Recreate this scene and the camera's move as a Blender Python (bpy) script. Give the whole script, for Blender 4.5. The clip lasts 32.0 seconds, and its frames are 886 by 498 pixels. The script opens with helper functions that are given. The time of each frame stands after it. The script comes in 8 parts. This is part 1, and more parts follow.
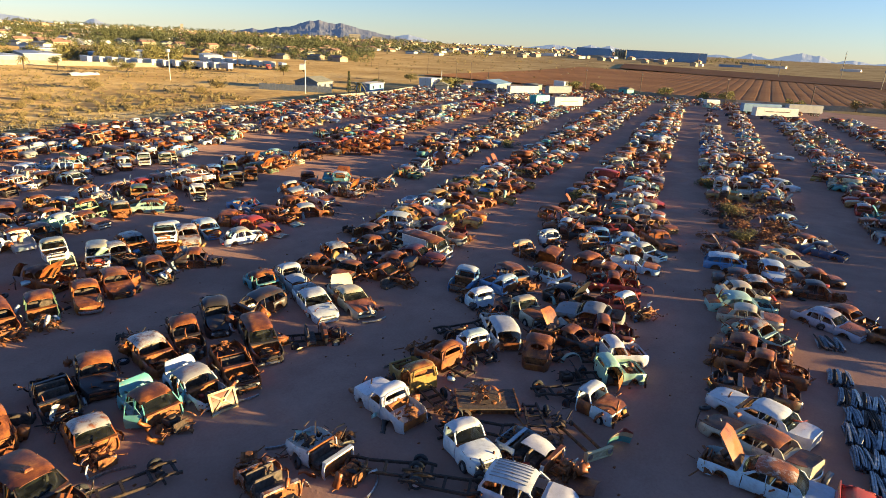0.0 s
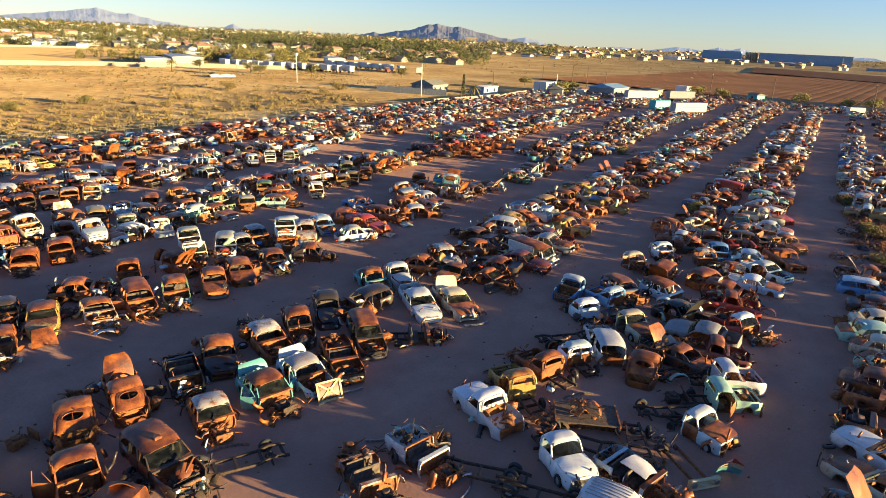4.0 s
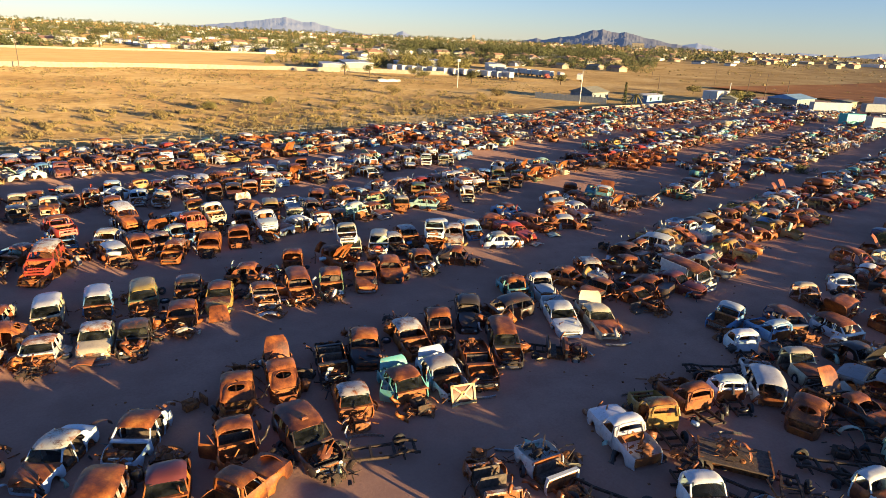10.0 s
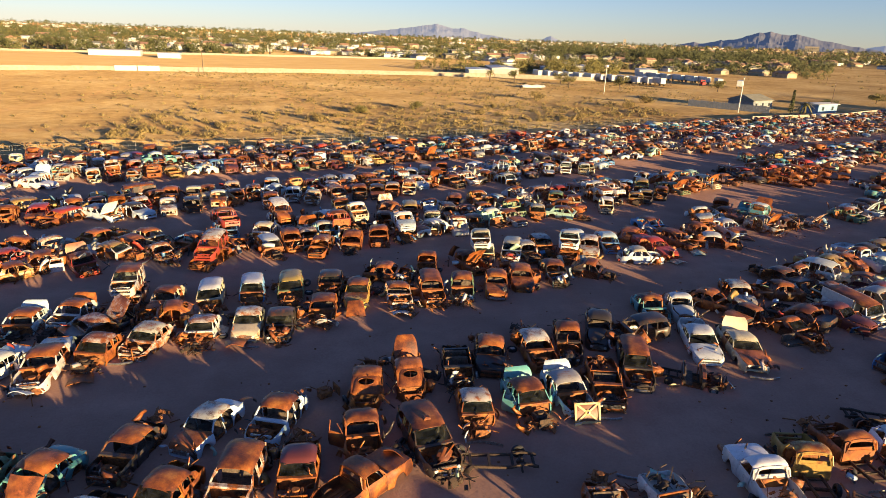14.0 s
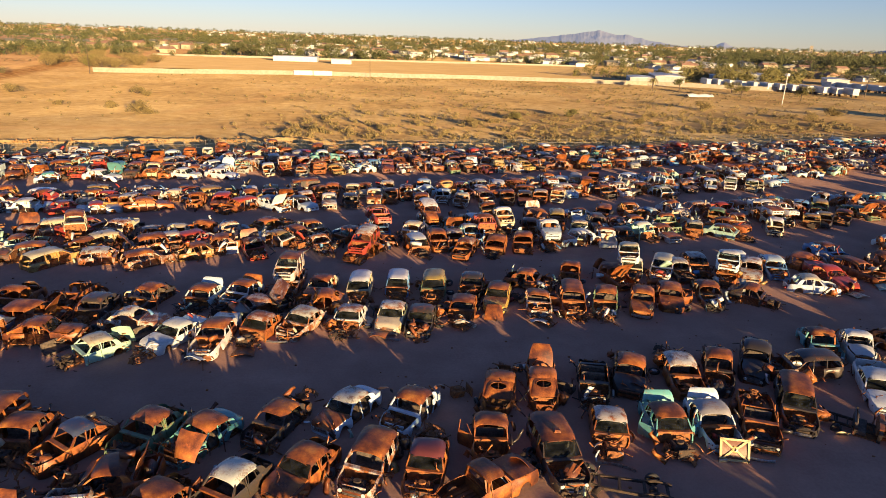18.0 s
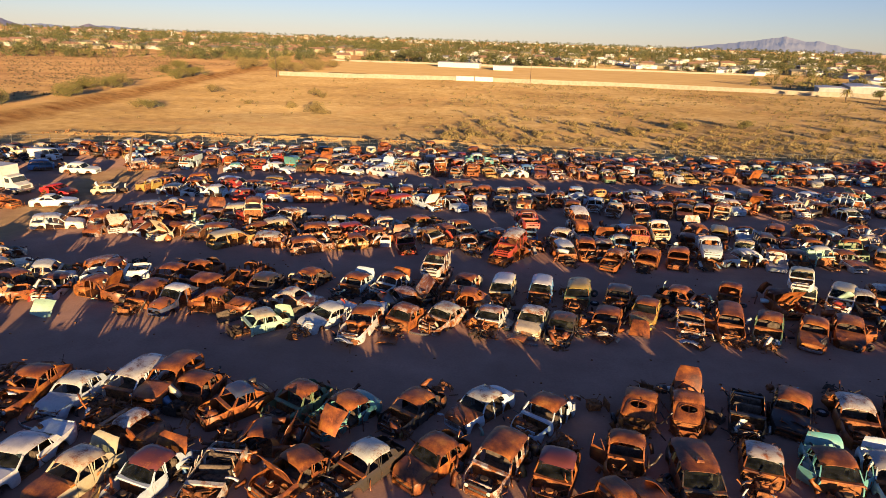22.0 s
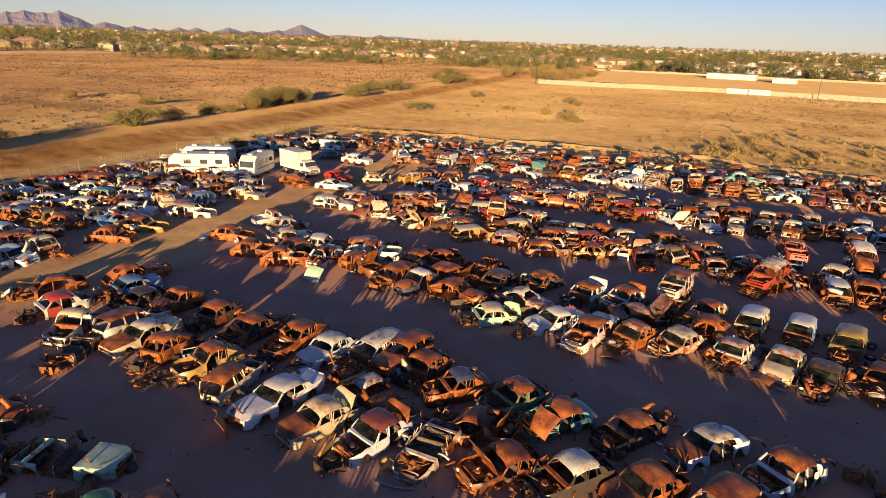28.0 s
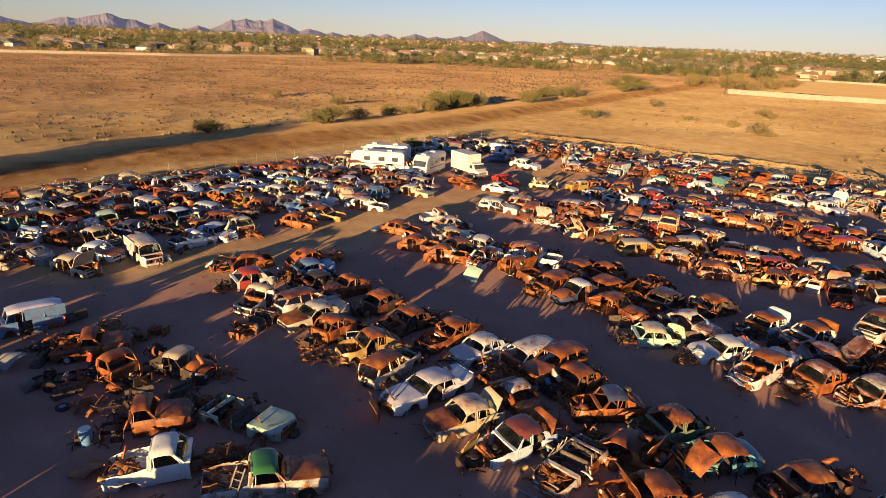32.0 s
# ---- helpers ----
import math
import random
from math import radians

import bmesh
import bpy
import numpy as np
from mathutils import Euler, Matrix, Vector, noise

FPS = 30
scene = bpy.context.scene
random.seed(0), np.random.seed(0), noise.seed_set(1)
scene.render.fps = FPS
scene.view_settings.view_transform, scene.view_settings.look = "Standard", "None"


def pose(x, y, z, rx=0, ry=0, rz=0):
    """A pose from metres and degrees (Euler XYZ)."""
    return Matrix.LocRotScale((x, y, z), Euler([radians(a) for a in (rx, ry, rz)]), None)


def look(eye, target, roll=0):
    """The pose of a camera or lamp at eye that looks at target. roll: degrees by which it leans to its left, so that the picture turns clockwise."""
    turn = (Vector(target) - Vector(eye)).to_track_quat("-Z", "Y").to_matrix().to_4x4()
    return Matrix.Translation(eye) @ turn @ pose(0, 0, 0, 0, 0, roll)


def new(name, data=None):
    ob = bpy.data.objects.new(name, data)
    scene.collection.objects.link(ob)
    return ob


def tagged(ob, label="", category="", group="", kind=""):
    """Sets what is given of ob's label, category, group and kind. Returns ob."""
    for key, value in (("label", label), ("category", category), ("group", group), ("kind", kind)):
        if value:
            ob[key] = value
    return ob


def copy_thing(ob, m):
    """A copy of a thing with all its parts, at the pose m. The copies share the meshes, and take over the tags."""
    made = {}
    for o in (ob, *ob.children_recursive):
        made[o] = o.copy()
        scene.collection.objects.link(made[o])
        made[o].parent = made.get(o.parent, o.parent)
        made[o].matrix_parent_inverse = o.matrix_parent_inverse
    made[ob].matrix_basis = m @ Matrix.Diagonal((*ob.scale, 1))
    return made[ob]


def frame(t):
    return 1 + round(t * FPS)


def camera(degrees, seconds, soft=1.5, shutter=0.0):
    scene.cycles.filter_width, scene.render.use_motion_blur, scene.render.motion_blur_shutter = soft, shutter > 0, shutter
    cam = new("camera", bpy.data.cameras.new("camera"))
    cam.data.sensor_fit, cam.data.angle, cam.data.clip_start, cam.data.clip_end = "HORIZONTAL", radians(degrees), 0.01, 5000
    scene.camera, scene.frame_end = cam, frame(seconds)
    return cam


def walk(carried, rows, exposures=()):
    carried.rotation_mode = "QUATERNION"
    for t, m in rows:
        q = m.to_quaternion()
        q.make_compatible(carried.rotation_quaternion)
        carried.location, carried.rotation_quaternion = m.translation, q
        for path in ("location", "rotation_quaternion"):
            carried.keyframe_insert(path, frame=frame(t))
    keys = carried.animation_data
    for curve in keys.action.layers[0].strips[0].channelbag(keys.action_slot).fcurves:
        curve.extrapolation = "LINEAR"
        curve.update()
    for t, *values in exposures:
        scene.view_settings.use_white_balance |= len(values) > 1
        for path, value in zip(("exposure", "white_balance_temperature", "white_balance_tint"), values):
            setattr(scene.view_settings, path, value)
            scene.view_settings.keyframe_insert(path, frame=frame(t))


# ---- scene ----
cam = camera(71.2, 32.0, soft=0.5)
PATH = [
    (0, (-0.166, 0.030, 18.524), (15.400, 10.909, 12.252), 2.99),
    (0.5, (-0.175, 0.017, 18.562), (15.190, 11.156, 12.249), 2.96),
    (1, (-0.189, 0.007, 18.607), (14.909, 11.494, 12.276), 2.92),
    (1.5, (-0.210, -0.000, 18.656), (14.619, 11.830, 12.320), 2.89),
    (2, (-0.225, -0.006, 18.679), (14.380, 12.092, 12.330), 2.86),
    (2.5, (-0.242, -0.007, 18.693), (14.127, 12.372, 12.343), 2.83),
    (3, (-0.248, 0.001, 18.713), (13.830, 12.715, 12.377), 2.81),
    (3.5, (-0.245, 0.013, 18.724), (13.490, 13.094, 12.384), 2.81),
    (5.5, (-0.244, 0.026, 18.734), (11.895, 14.575, 12.334), 2.79),
    (6, (-0.238, 0.047, 18.747), (11.472, 14.939, 12.335), 2.77),
    (6.5, (-0.224, 0.069, 18.758), (11.068, 15.278, 12.341), 2.76),
    (7, (-0.213, 0.080, 18.759), (10.642, 15.602, 12.338), 2.75),
    (7.5, (-0.206, 0.078, 18.774), (10.215, 15.889, 12.340), 2.73),
    (8, (-0.186, 0.073, 18.792), (9.905, 16.099, 12.362), 2.72),
    (8.5, (-0.166, 0.059, 18.820), (9.755, 16.193, 12.397), 2.71),
    (9, (-0.155, 0.037, 18.859), (9.656, 16.242, 12.443), 2.70),
    (9.5, (-0.153, 0.022, 18.906), (9.571, 16.283, 12.499), 2.70),
    (10, (-0.153, 0.009, 18.953), (9.493, 16.317, 12.552), 2.70),
    (10.5, (-0.153, -0.008, 19.004), (9.316, 16.406, 12.606), 2.68),
    (11, (-0.148, -0.024, 19.057), (8.904, 16.619, 12.646), 2.64),
    (11.5, (-0.136, -0.030, 19.105), (8.420, 16.872, 12.692), 2.58),
    (12, (-0.112, -0.043, 19.130), (7.807, 17.163, 12.708), 2.46),
    (12.5, (-0.088, -0.045, 19.156), (7.187, 17.442, 12.731), 2.37),
    (13, (-0.066, -0.036, 19.189), (6.568, 17.712, 12.785), 2.28),
    (13.5, (-0.043, -0.028, 19.204), (6.073, 17.900, 12.787), 2.20),
    (15.5, (-0.018, -0.021, 19.200), (4.372, 18.404, 12.779), 2.11),
    (16, (-0.005, -0.007, 19.211), (3.727, 18.566, 12.797), 2.08),
    (16.5, (0.016, -0.002, 19.205), (3.122, 18.691, 12.809), 2.04),
    (17, (0.031, -0.013, 19.187), (2.541, 18.770, 12.790), 2.00),
    (17.5, (0.045, -0.027, 19.172), (1.880, 18.831, 12.771), 1.98),
    (18, (0.056, -0.045, 19.163), (1.208, 18.870, 12.766), 1.97),
    (18.5, (0.074, -0.062, 19.144), (0.558, 18.882, 12.750), 1.97),
    (19, (0.094, -0.085, 19.120), (0.061, 18.867, 12.733), 1.95),
    (19.5, (0.117, -0.104, 19.088), (-0.289, 18.852, 12.725), 1.95),
    (20, (0.132, -0.123, 19.051), (-0.547, 18.831, 12.704), 1.93),
    (20.5, (0.137, -0.145, 19.017), (-0.882, 18.796, 12.676), 1.95),
    (21, (0.136, -0.160, 18.985), (-1.539, 18.738, 12.656), 1.94),
    (21.5, (0.138, -0.155, 18.955), (-2.434, 18.634, 12.604), 1.95),
    (22, (0.150, -0.134, 18.931), (-3.402, 18.495, 12.580), 1.92),
    (22.5, (0.172, -0.108, 18.908), (-4.290, 18.321, 12.548), 1.91),
    (23, (0.196, -0.073, 18.880), (-5.008, 18.155, 12.505), 1.88),
    (23.5, (0.217, -0.047, 18.851), (-5.366, 18.077, 12.499), 1.86),
    (24, (0.242, -0.031, 18.804), (-5.560, 18.030, 12.470), 1.85),
    (24.5, (0.263, -0.042, 18.759), (-5.877, 17.911, 12.438), 1.86),
    (26.5, (0.278, -0.054, 18.719), (-8.124, 16.963, 12.406), 1.87),
    (27, (0.287, -0.064, 18.682), (-8.832, 16.580, 12.370), 1.88),
    (27.5, (0.283, -0.070, 18.650), (-9.595, 16.132, 12.332), 1.91),
    (28, (0.257, -0.070, 18.626), (-10.244, 15.732, 12.299), 1.93),
    (28.5, (0.224, -0.056, 18.583), (-10.834, 15.365, 12.266), 1.95),
    (29, (0.195, -0.050, 18.541), (-11.351, 15.012, 12.231), 2.00),
    (29.5, (0.174, -0.052, 18.502), (-11.844, 14.644, 12.209), 2.05),
    (30, (0.166, -0.056, 18.471), (-12.353, 14.220, 12.187), 2.09),
    (30.5, (0.180, -0.058, 18.466), (-12.879, 13.724, 12.181), 2.13),
    (31, (0.198, -0.053, 18.497), (-13.438, 13.159, 12.210), 2.15),
    (31.5, (0.212, -0.039, 18.530), (-13.911, 12.645, 12.232), 2.16),
    (32, (0.226, -0.022, 18.563), (-14.130, 12.377, 12.226), 2.16),
]
walk(cam, [(t, look(eye, target, roll)) for t, eye, target, roll in PATH], [(0, 2.08, 6000, 6), (8, 1.97, 5980, 9), (13, 1.73, 6030, 14), (20, 1.45, 6200, 20), (32, 1.32, 6480, 24)])

# ---- sun and sky: a very low evening sun behind the yard ----
SUN_AZ, SUN_EL = radians(-64.5), radians(5.8)
world = bpy.data.worlds.new("world")
world.use_nodes = True
scene.world = world
wn = world.node_tree.nodes
sky = wn.new("ShaderNodeTexSky")
sky.sky_type = "NISHITA"
sky.sun_disc = False
sky.sun_elevation = radians(12.0)
sky.sun_rotation = math.pi / 2 - SUN_AZ
sky.air_density, sky.dust_density, sky.ozone_density = 1.0, 0.02, 1.8
wn["Background"].inputs["Strength"].default_value = 0.0345
cool = wn.new("ShaderNodeVectorMath")
cool.operation = "MULTIPLY"
cool.inputs[1].default_value = (0.85, 0.95, 1.34)
world.node_tree.links.new(sky.outputs[0], cool.inputs[0])
world.node_tree.links.new(cool.outputs[0], wn["Background"].inputs[0])
sun = new("sun", bpy.data.lights.new("sun", "SUN"))
sun.data.energy, sun.data.angle, sun.data.color = 5.0, radians(0.6), (1.0, 0.70, 0.30)
sun.matrix_world = look((0, 0, 0), (-math.cos(SUN_EL) * math.cos(SUN_AZ), -math.cos(SUN_EL) * math.sin(SUN_AZ), -math.sin(SUN_EL)))


# ---- materials ----
def mat(name, rough=0.8, metal=0.0):
    m = bpy.data.materials.new(name)
    m.use_nodes = True
    p = m.node_tree.nodes["Principled BSDF"]
    p.inputs["Roughness"].default_value, p.inputs["Metallic"].default_value = rough, metal
    return m, m.node_tree, p


def node(tree, kind, **values):
    n = tree.nodes.new(kind)
    for key, value in values.items():
        n.inputs[key].default_value = value
    return n


def noise_tex(tree, vector, scale, detail=4.0, rough=0.6):
    n = node(tree, "ShaderNodeTexNoise", Scale=scale, Detail=detail, Roughness=rough)
    tree.links.new(vector, n.inputs["Vector"])
    return n.outputs["Fac"]


def ramp(tree, fac, *stops):
    n = tree.nodes.new("ShaderNodeValToRGB")
    while len(n.color_ramp.elements) < len(stops):
        n.color_ramp.elements.new(0.5)
    for e, (at, c) in zip(n.color_ramp.elements, stops):
        e.position, e.color = at, (*c, 1) if len(c) == 3 else c
    tree.links.new(fac, n.inputs[0])
    return n.outputs[0]


def mix(tree, fac, a, b):
    n = tree.nodes.new("ShaderNodeMix")
    n.data_type = "RGBA"
    for socket, v in ((n.inputs[0], fac), (n.inputs[6], a), (n.inputs[7], b)):
        if isinstance(v, (int, float)):
            socket.default_value = v
        elif isinstance(v, tuple):
            socket.default_value = (*v, 1)
        else:
            tree.links.new(v, socket)
    return n.outputs[2]


def maths(tree, op, a, b=0.0, clamp=False):
    n = tree.nodes.new("ShaderNodeMath")
    n.operation, n.use_clamp = op, clamp
    for socket, v in zip(n.inputs, (a, b)):
        if isinstance(v, (int, float)):
            socket.default_value = v
        else:
            tree.links.new(v, socket)
    return n.outputs[0]


def bump(tree, p, height, strength=0.3, distance=0.02):
    n = node(tree, "ShaderNodeBump", Strength=strength, Distance=distance)
    tree.links.new(height, n.inputs["Height"])
    tree.links.new(n.outputs[0], p.inputs["Normal"])


def own_place(tree, spread=80.0):
    """Object coordinates, shifted for each object."""
    tc, info = tree.nodes.new("ShaderNodeTexCoord"), tree.nodes.new("ShaderNodeObjectInfo")
    add = tree.nodes.new("ShaderNodeVectorMath")
    tree.links.new(tc.outputs["Object"], add.inputs[0])
    tree.links.new(maths(tree, "MULTIPLY", info.outputs["Random"], spread), add.inputs[1])
    return add.outputs[0], info


def paint_material(attribute=False):
    """Old car paint: the object's colour, eaten by rust as far as the colour's fourth value says."""
    m, t, p = mat("weathered_car_paint", 0.5)
    at, info = own_place(t)
    big, fine = noise_tex(t, at, 1.7, 5, 0.65), noise_tex(t, at, 13.0, 5, 0.7)
    tone = maths(t, "ADD", maths(t, "MULTIPLY", noise_tex(t, at, 1.1, 5, 0.58), 0.78), maths(t, "MULTIPLY", fine, 0.22))
    rust = ramp(t, tone, (0.32, (0.040, 0.014, 0.010)), (0.44, (0.115, 0.033, 0.012)), (0.55, (0.27, 0.082, 0.016)), (0.68, (0.50, 0.19, 0.035)))
    if attribute:
        coat = t.nodes.new("ShaderNodeAttribute")
        coat.attribute_name = "coat"
        colour, alpha = coat.outputs["Color"], coat.outputs["Alpha"]
    else:
        colour, alpha = info.outputs["Color"], info.outputs["Alpha"]
    grime = maths(t, "MULTIPLY", maths(t, "SUBTRACT", noise_tex(t, at, 3.6, 6, 0.72), 0.47), 3.2, True)
    shade = mix(t, maths(t, "MULTIPLY", fine, 0.20), colour, (0.22, 0.17, 0.12))
    shade = mix(t, maths(t, "MULTIPLY", grime, 0.36), shade, (0.085, 0.048, 0.026))
    field = maths(t, "ADD", maths(t, "MULTIPLY", big, 0.75), maths(t, "MULTIPLY", fine, 0.35))
    edge = maths(t, "SUBTRACT", field, maths(t, "SUBTRACT", 0.90, maths(t, "MULTIPLY", alpha, 0.68)))
    mask = maths(t, "MULTIPLY", edge, 7.0, True)
    t.links.new(mix(t, mask, shade, rust), p.inputs["Base Color"])
    t.links.new(maths(t, "ADD", maths(t, "MULTIPLY", mask, 0.16), maths(t, "ADD", maths(t, "MULTIPLY", fine, 0.25), 0.2)), p.inputs["Roughness"])
    bump(t, p, maths(t, "ADD", fine, maths(t, "MULTIPLY", mask, 0.3)), 0.35, 0.012)
    return m


def grain_material(name, dark, light, scale=6.0, rough=0.85, metal=0.0, strength=0.4, shift=True):
    m, t, p = mat(name, rough, metal)
    at = own_place(t)[0] if shift else t.nodes.new("ShaderNodeTexCoord").outputs["Object"]
    n = noise_tex(t, at, scale, 6, 0.65)
    t.links.new(ramp(t, n, (0.3, dark), (0.7, light)), p.inputs["Base Color"])
    bump(t, p, n, strength, 0.02)
    return m


def glass_material():
    m, t, p = mat("dusty_car_glass", 0.08)
    at, _ = own_place(t)
    dust = noise_tex(t, at, 2.0, 5)
    t.links.new(ramp(t, dust, (0.40, (0.012, 0.014, 0.016)), (0.80, (0.10, 0.10, 0.095))), p.inputs["Base Color"])
    clear = t.nodes.new("ShaderNodeBsdfTransparent")
    clear.inputs[0].default_value = (0.55, 0.62, 0.62, 1)
    both = t.nodes.new("ShaderNodeMixShader")
    t.links.new(maths(t, "MULTIPLY", dust, 0.34), both.inputs[0])
    t.links.new(clear.outputs[0], both.inputs[1])
    t.links.new(p.outputs[0], both.inputs[2])
    t.links.new(both.outputs[0], t.nodes["Material Output"].inputs[0])
    return m


PAINT = paint_material()
PAINT_FAR = paint_material(True)
RUST = grain_material("rusted_steel", (0.042, 0.017, 0.009), (0.40, 0.145, 0.038), 5.0)
DARK = grain_material("greasy_dark_metal", (0.012, 0.009, 0.008), (0.085, 0.052, 0.033), 7.0)
RUBBER = grain_material("worn_tyre_rubber", (0.012, 0.012, 0.013), (0.045, 0.043, 0.042), 14.0, 0.8)
CHROME = grain_material("pitted_chrome", (0.22, 0.20, 0.17), (0.62, 0.62, 0.62), 9.0, 0.28, 0.85, 0.15)
VINYL = grain_material("cracked_vinyl", (0.03, 0.022, 0.018), (0.16, 0.12, 0.09), 5.0)
LAMP = grain_material("clouded_headlamp_glass", (0.35, 0.35, 0.32), (0.7, 0.7, 0.66), 12.0, 0.2)
GLASS = glass_material()


# ---- mesh helpers ----
def link_mesh(name, verts, faces, material, smooth=True, dark=()):
    me = bpy.data.meshes.new(name)
    me.from_pydata([tuple(v) for v in verts], [], faces)
    me.materials.append(material)
    if len(dark):
        me.materials.append(RUST)
        for k in dark:
            me.polygons[k].material_index = 1
    if smooth:
        me.polygons.foreach_set("use_smooth", [True] * len(me.polygons))
        me.set_sharp_from_angle(angle=radians(38))
    me.update()
    return me


class Shape:
    """Collects vertices and faces of one part."""

    def __init__(self):
        self.v, self.f, self.dark = [], [], []

    def loft(self, rings, closed=True, caps=True):
        n, base = len(rings[0]), len(self.v)
        for r in rings:
            self.v += [tuple(q) for q in r]
        for a in range(len(rings) - 1):
            for b in range(n if closed else n - 1):
                c = (b + 1) % n
                self.f.append((base + a * n + b, base + a * n + c, base + (a + 1) * n + c, base + (a + 1) * n + b))
        if closed and caps:
            self.f.append(tuple(base + k for k in reversed(range(n))))
            self.f.append(tuple(base + (len(rings) - 1) * n + k for k in range(n)))
        return self

    def box(self, x0, x1, y0, y1, z0, z1, bevel=0.0):
        b = min(bevel, (x1 - x0) / 3, (y1 - y0) / 3)
        rings = []
        for z, i in ((z0, 0), (z1 - b, 0), (z1, b)):
            rings.append([(x0 + i, y0 + i, z), (x1 - i, y0 + i, z), (x1 - i, y1 - i, z), (x0 + i, y1 - i, z)])
        return self.loft(rings if b else rings[::2])

    def beam(self, a, b, w, h=None):
        """A bar of rectangular section from a to b."""
        a, b = Vector(a), Vector(b)
        d = (b - a).normalized()
        side = d.cross(Vector((0, 0, 1)))
        side = side.normalized() if side.length > 0.05 else Vector((0, 1, 0))
        up, h = side.cross(d), h or w
        k = [side * w / 2 + up * h / 2, -side * w / 2 + up * h / 2, -side * w / 2 - up * h / 2, side * w / 2 - up * h / 2]
        return self.loft([[a + q for q in k], [b + q for q in k]])

    def disc(self, c, axis, r0, r1, depth, n=14, hole=0.0):
        """A ring (or disc) of revolution round the axis 'x', 'y' or 'z'."""
        rings = []
        prof = [(max(hole, 0.001), -depth / 2), (r0, -depth / 2), (r1, -depth / 4), (r1, depth / 4), (r0, depth / 2), (max(hole, 0.001), depth / 2)]
        for r, h in prof:
            ring = []
            for k in range(n):
                u, w = r * math.cos(2 * math.pi * k / n), r * math.sin(2 * math.pi * k / n)
                ring.append({"x": (c[0] + h, c[1] + u, c[2] + w), "y": (c[0] + u, c[1] + h, c[2] + w), "z": (c[0] + u, c[1] + w, c[2] + h)}[axis])
            rings.append(ring)
        return self.loft(rings, caps=False)

    def dent(self, amount, size, seed):
        o = Vector((seed * 7.3, seed * 3.1, seed * 5.7))
        self.v = [tuple(Vector(q) + amount * noise.noise_vector(Vector(q) * size + o)) for q in self.v]
        return self

    def mesh(self, name, material, smooth=True):
        return link_mesh(name, self.v, self.f, material, smooth, self.dark)


def plate(x0, x1, y0, y1, zfun, thick=0.03, nx=5, ny=6, wfun=None):
    """A curved sheet with thickness; zfun(x, v) with v from -1 to 1 across, wfun(x) scales the width."""
    s, top, low = Shape(), [], []
    for a in range(nx + 1):
        x = x0 + (x1 - x0) * a / nx
        k = wfun(x) if wfun else 1.0
        row = []
        for b in range(ny + 1):
            v = -1 + 2 * b / ny
            row.append((x, ((y0 + y1) / 2 + v * (y1 - y0) / 2) * k, zfun(x, v)))
        top.append(row)
    rings = [r + [(x, y * 0.99, z - thick) for x, y, z in reversed(r)] for r in top]
    return s.loft(rings)


# ---- wrecked vehicles ----
# length, width, belt, roof, cowl, windshield top, roof rear, rear glass foot, front axle, rear axle, hood nose height, tail height
KINDS = {
    "sedan": (5.1, 1.92, 0.98, 1.57, 0.85, 0.40, -1.22, -1.72, 1.55, -1.45, 0.88, 0.90),
    "finned": (5.5, 2.00, 0.96, 1.50, 0.85, 0.36, -1.15, -1.62, 1.65, -1.55, 0.86, 1.08),
    "coupe": (4.8, 1.85, 0.92, 1.42, 0.70, 0.05, -0.85, -1.60, 1.45, -1.35, 0.80, 0.86),
    "wagon": (5.1, 1.92, 0.98, 1.61, 0.85, 0.30, -2.15, -2.40, 1.55, -1.45, 0.88, 0.92),
    "round": (4.9, 1.86, 1.06, 1.74, 0.70, 0.25, -0.95, -1.95, 1.50, -1.35, 1.00, 0.92),
    "pickup": (5.2, 1.92, 1.08, 1.74, 0.75, 0.40, -0.55, -0.68, 1.60, -1.55, 1.02, 1.00),
    "cab": (5.2, 1.90, 1.10, 1.78, 0.75, 0.40, -0.55, -0.68, 1.60, -1.55, 1.04, 0.60),
    "van": (4.7, 1.95, 1.15, 1.98, 1.60, 1.35, -2.20, -2.32, 1.40, -1.40, 1.08, 1.10),
}


def kind_shape(kind):
    L, W, belt, roof, cowl, top, back, foot, fa, ra, nose, tail = KINDS[kind]

    old = kind in ("round", "pickup", "cab")

    def half(x):
        u = abs(x) / (L / 2)
        w = W / 2 * (1 - 0.05 * u * u - 0.24 * (max(0, u - 0.78) / 0.22) ** 2)
        if old and kind != "round":
            w = W / 2 * (0.99 - 0.13 * (max(0, u - 0.84) / 0.16) ** 2)
            w -= 0.035 - 0.045 * max(math.exp(-((x - fa) / 0.6) ** 4), math.exp(-((x - ra) / 0.6) ** 4) if kind == "pickup" else 0)
        elif old:
            w -= 0.09 - 0.10 * max(math.exp(-((x - fa) / 0.5) ** 2), math.exp(-((x - ra) / 0.5) ** 2))
        return w

    def line(x):
        """The height of the body's upper edge."""
        if x > cowl:
            s = min(1, (x - cowl) / (L / 2 - cowl))
            return belt + (nose - belt) * s ** 1.5 - 0.11 * (max(0, s - 0.72) / 0.28) ** 2
        if x < foot:
            k = min(1, (foot - x) / (L / 2 + foot))
            return belt + (tail - belt) * (k if kind == "finned" else k ** 1.6) - (0.10 * (max(0, k - 0.7) / 0.3) ** 2 if kind != "finned" else 0)
        return belt

    def sill(x):
        z = 0.25
        for a in (fa, ra):
            if abs(x - a) < 0.40:
                z = max(z, 0.30 + math.sqrt(0.40 ** 2 - (x - a) ** 2))
        return z
    return half, line, sill


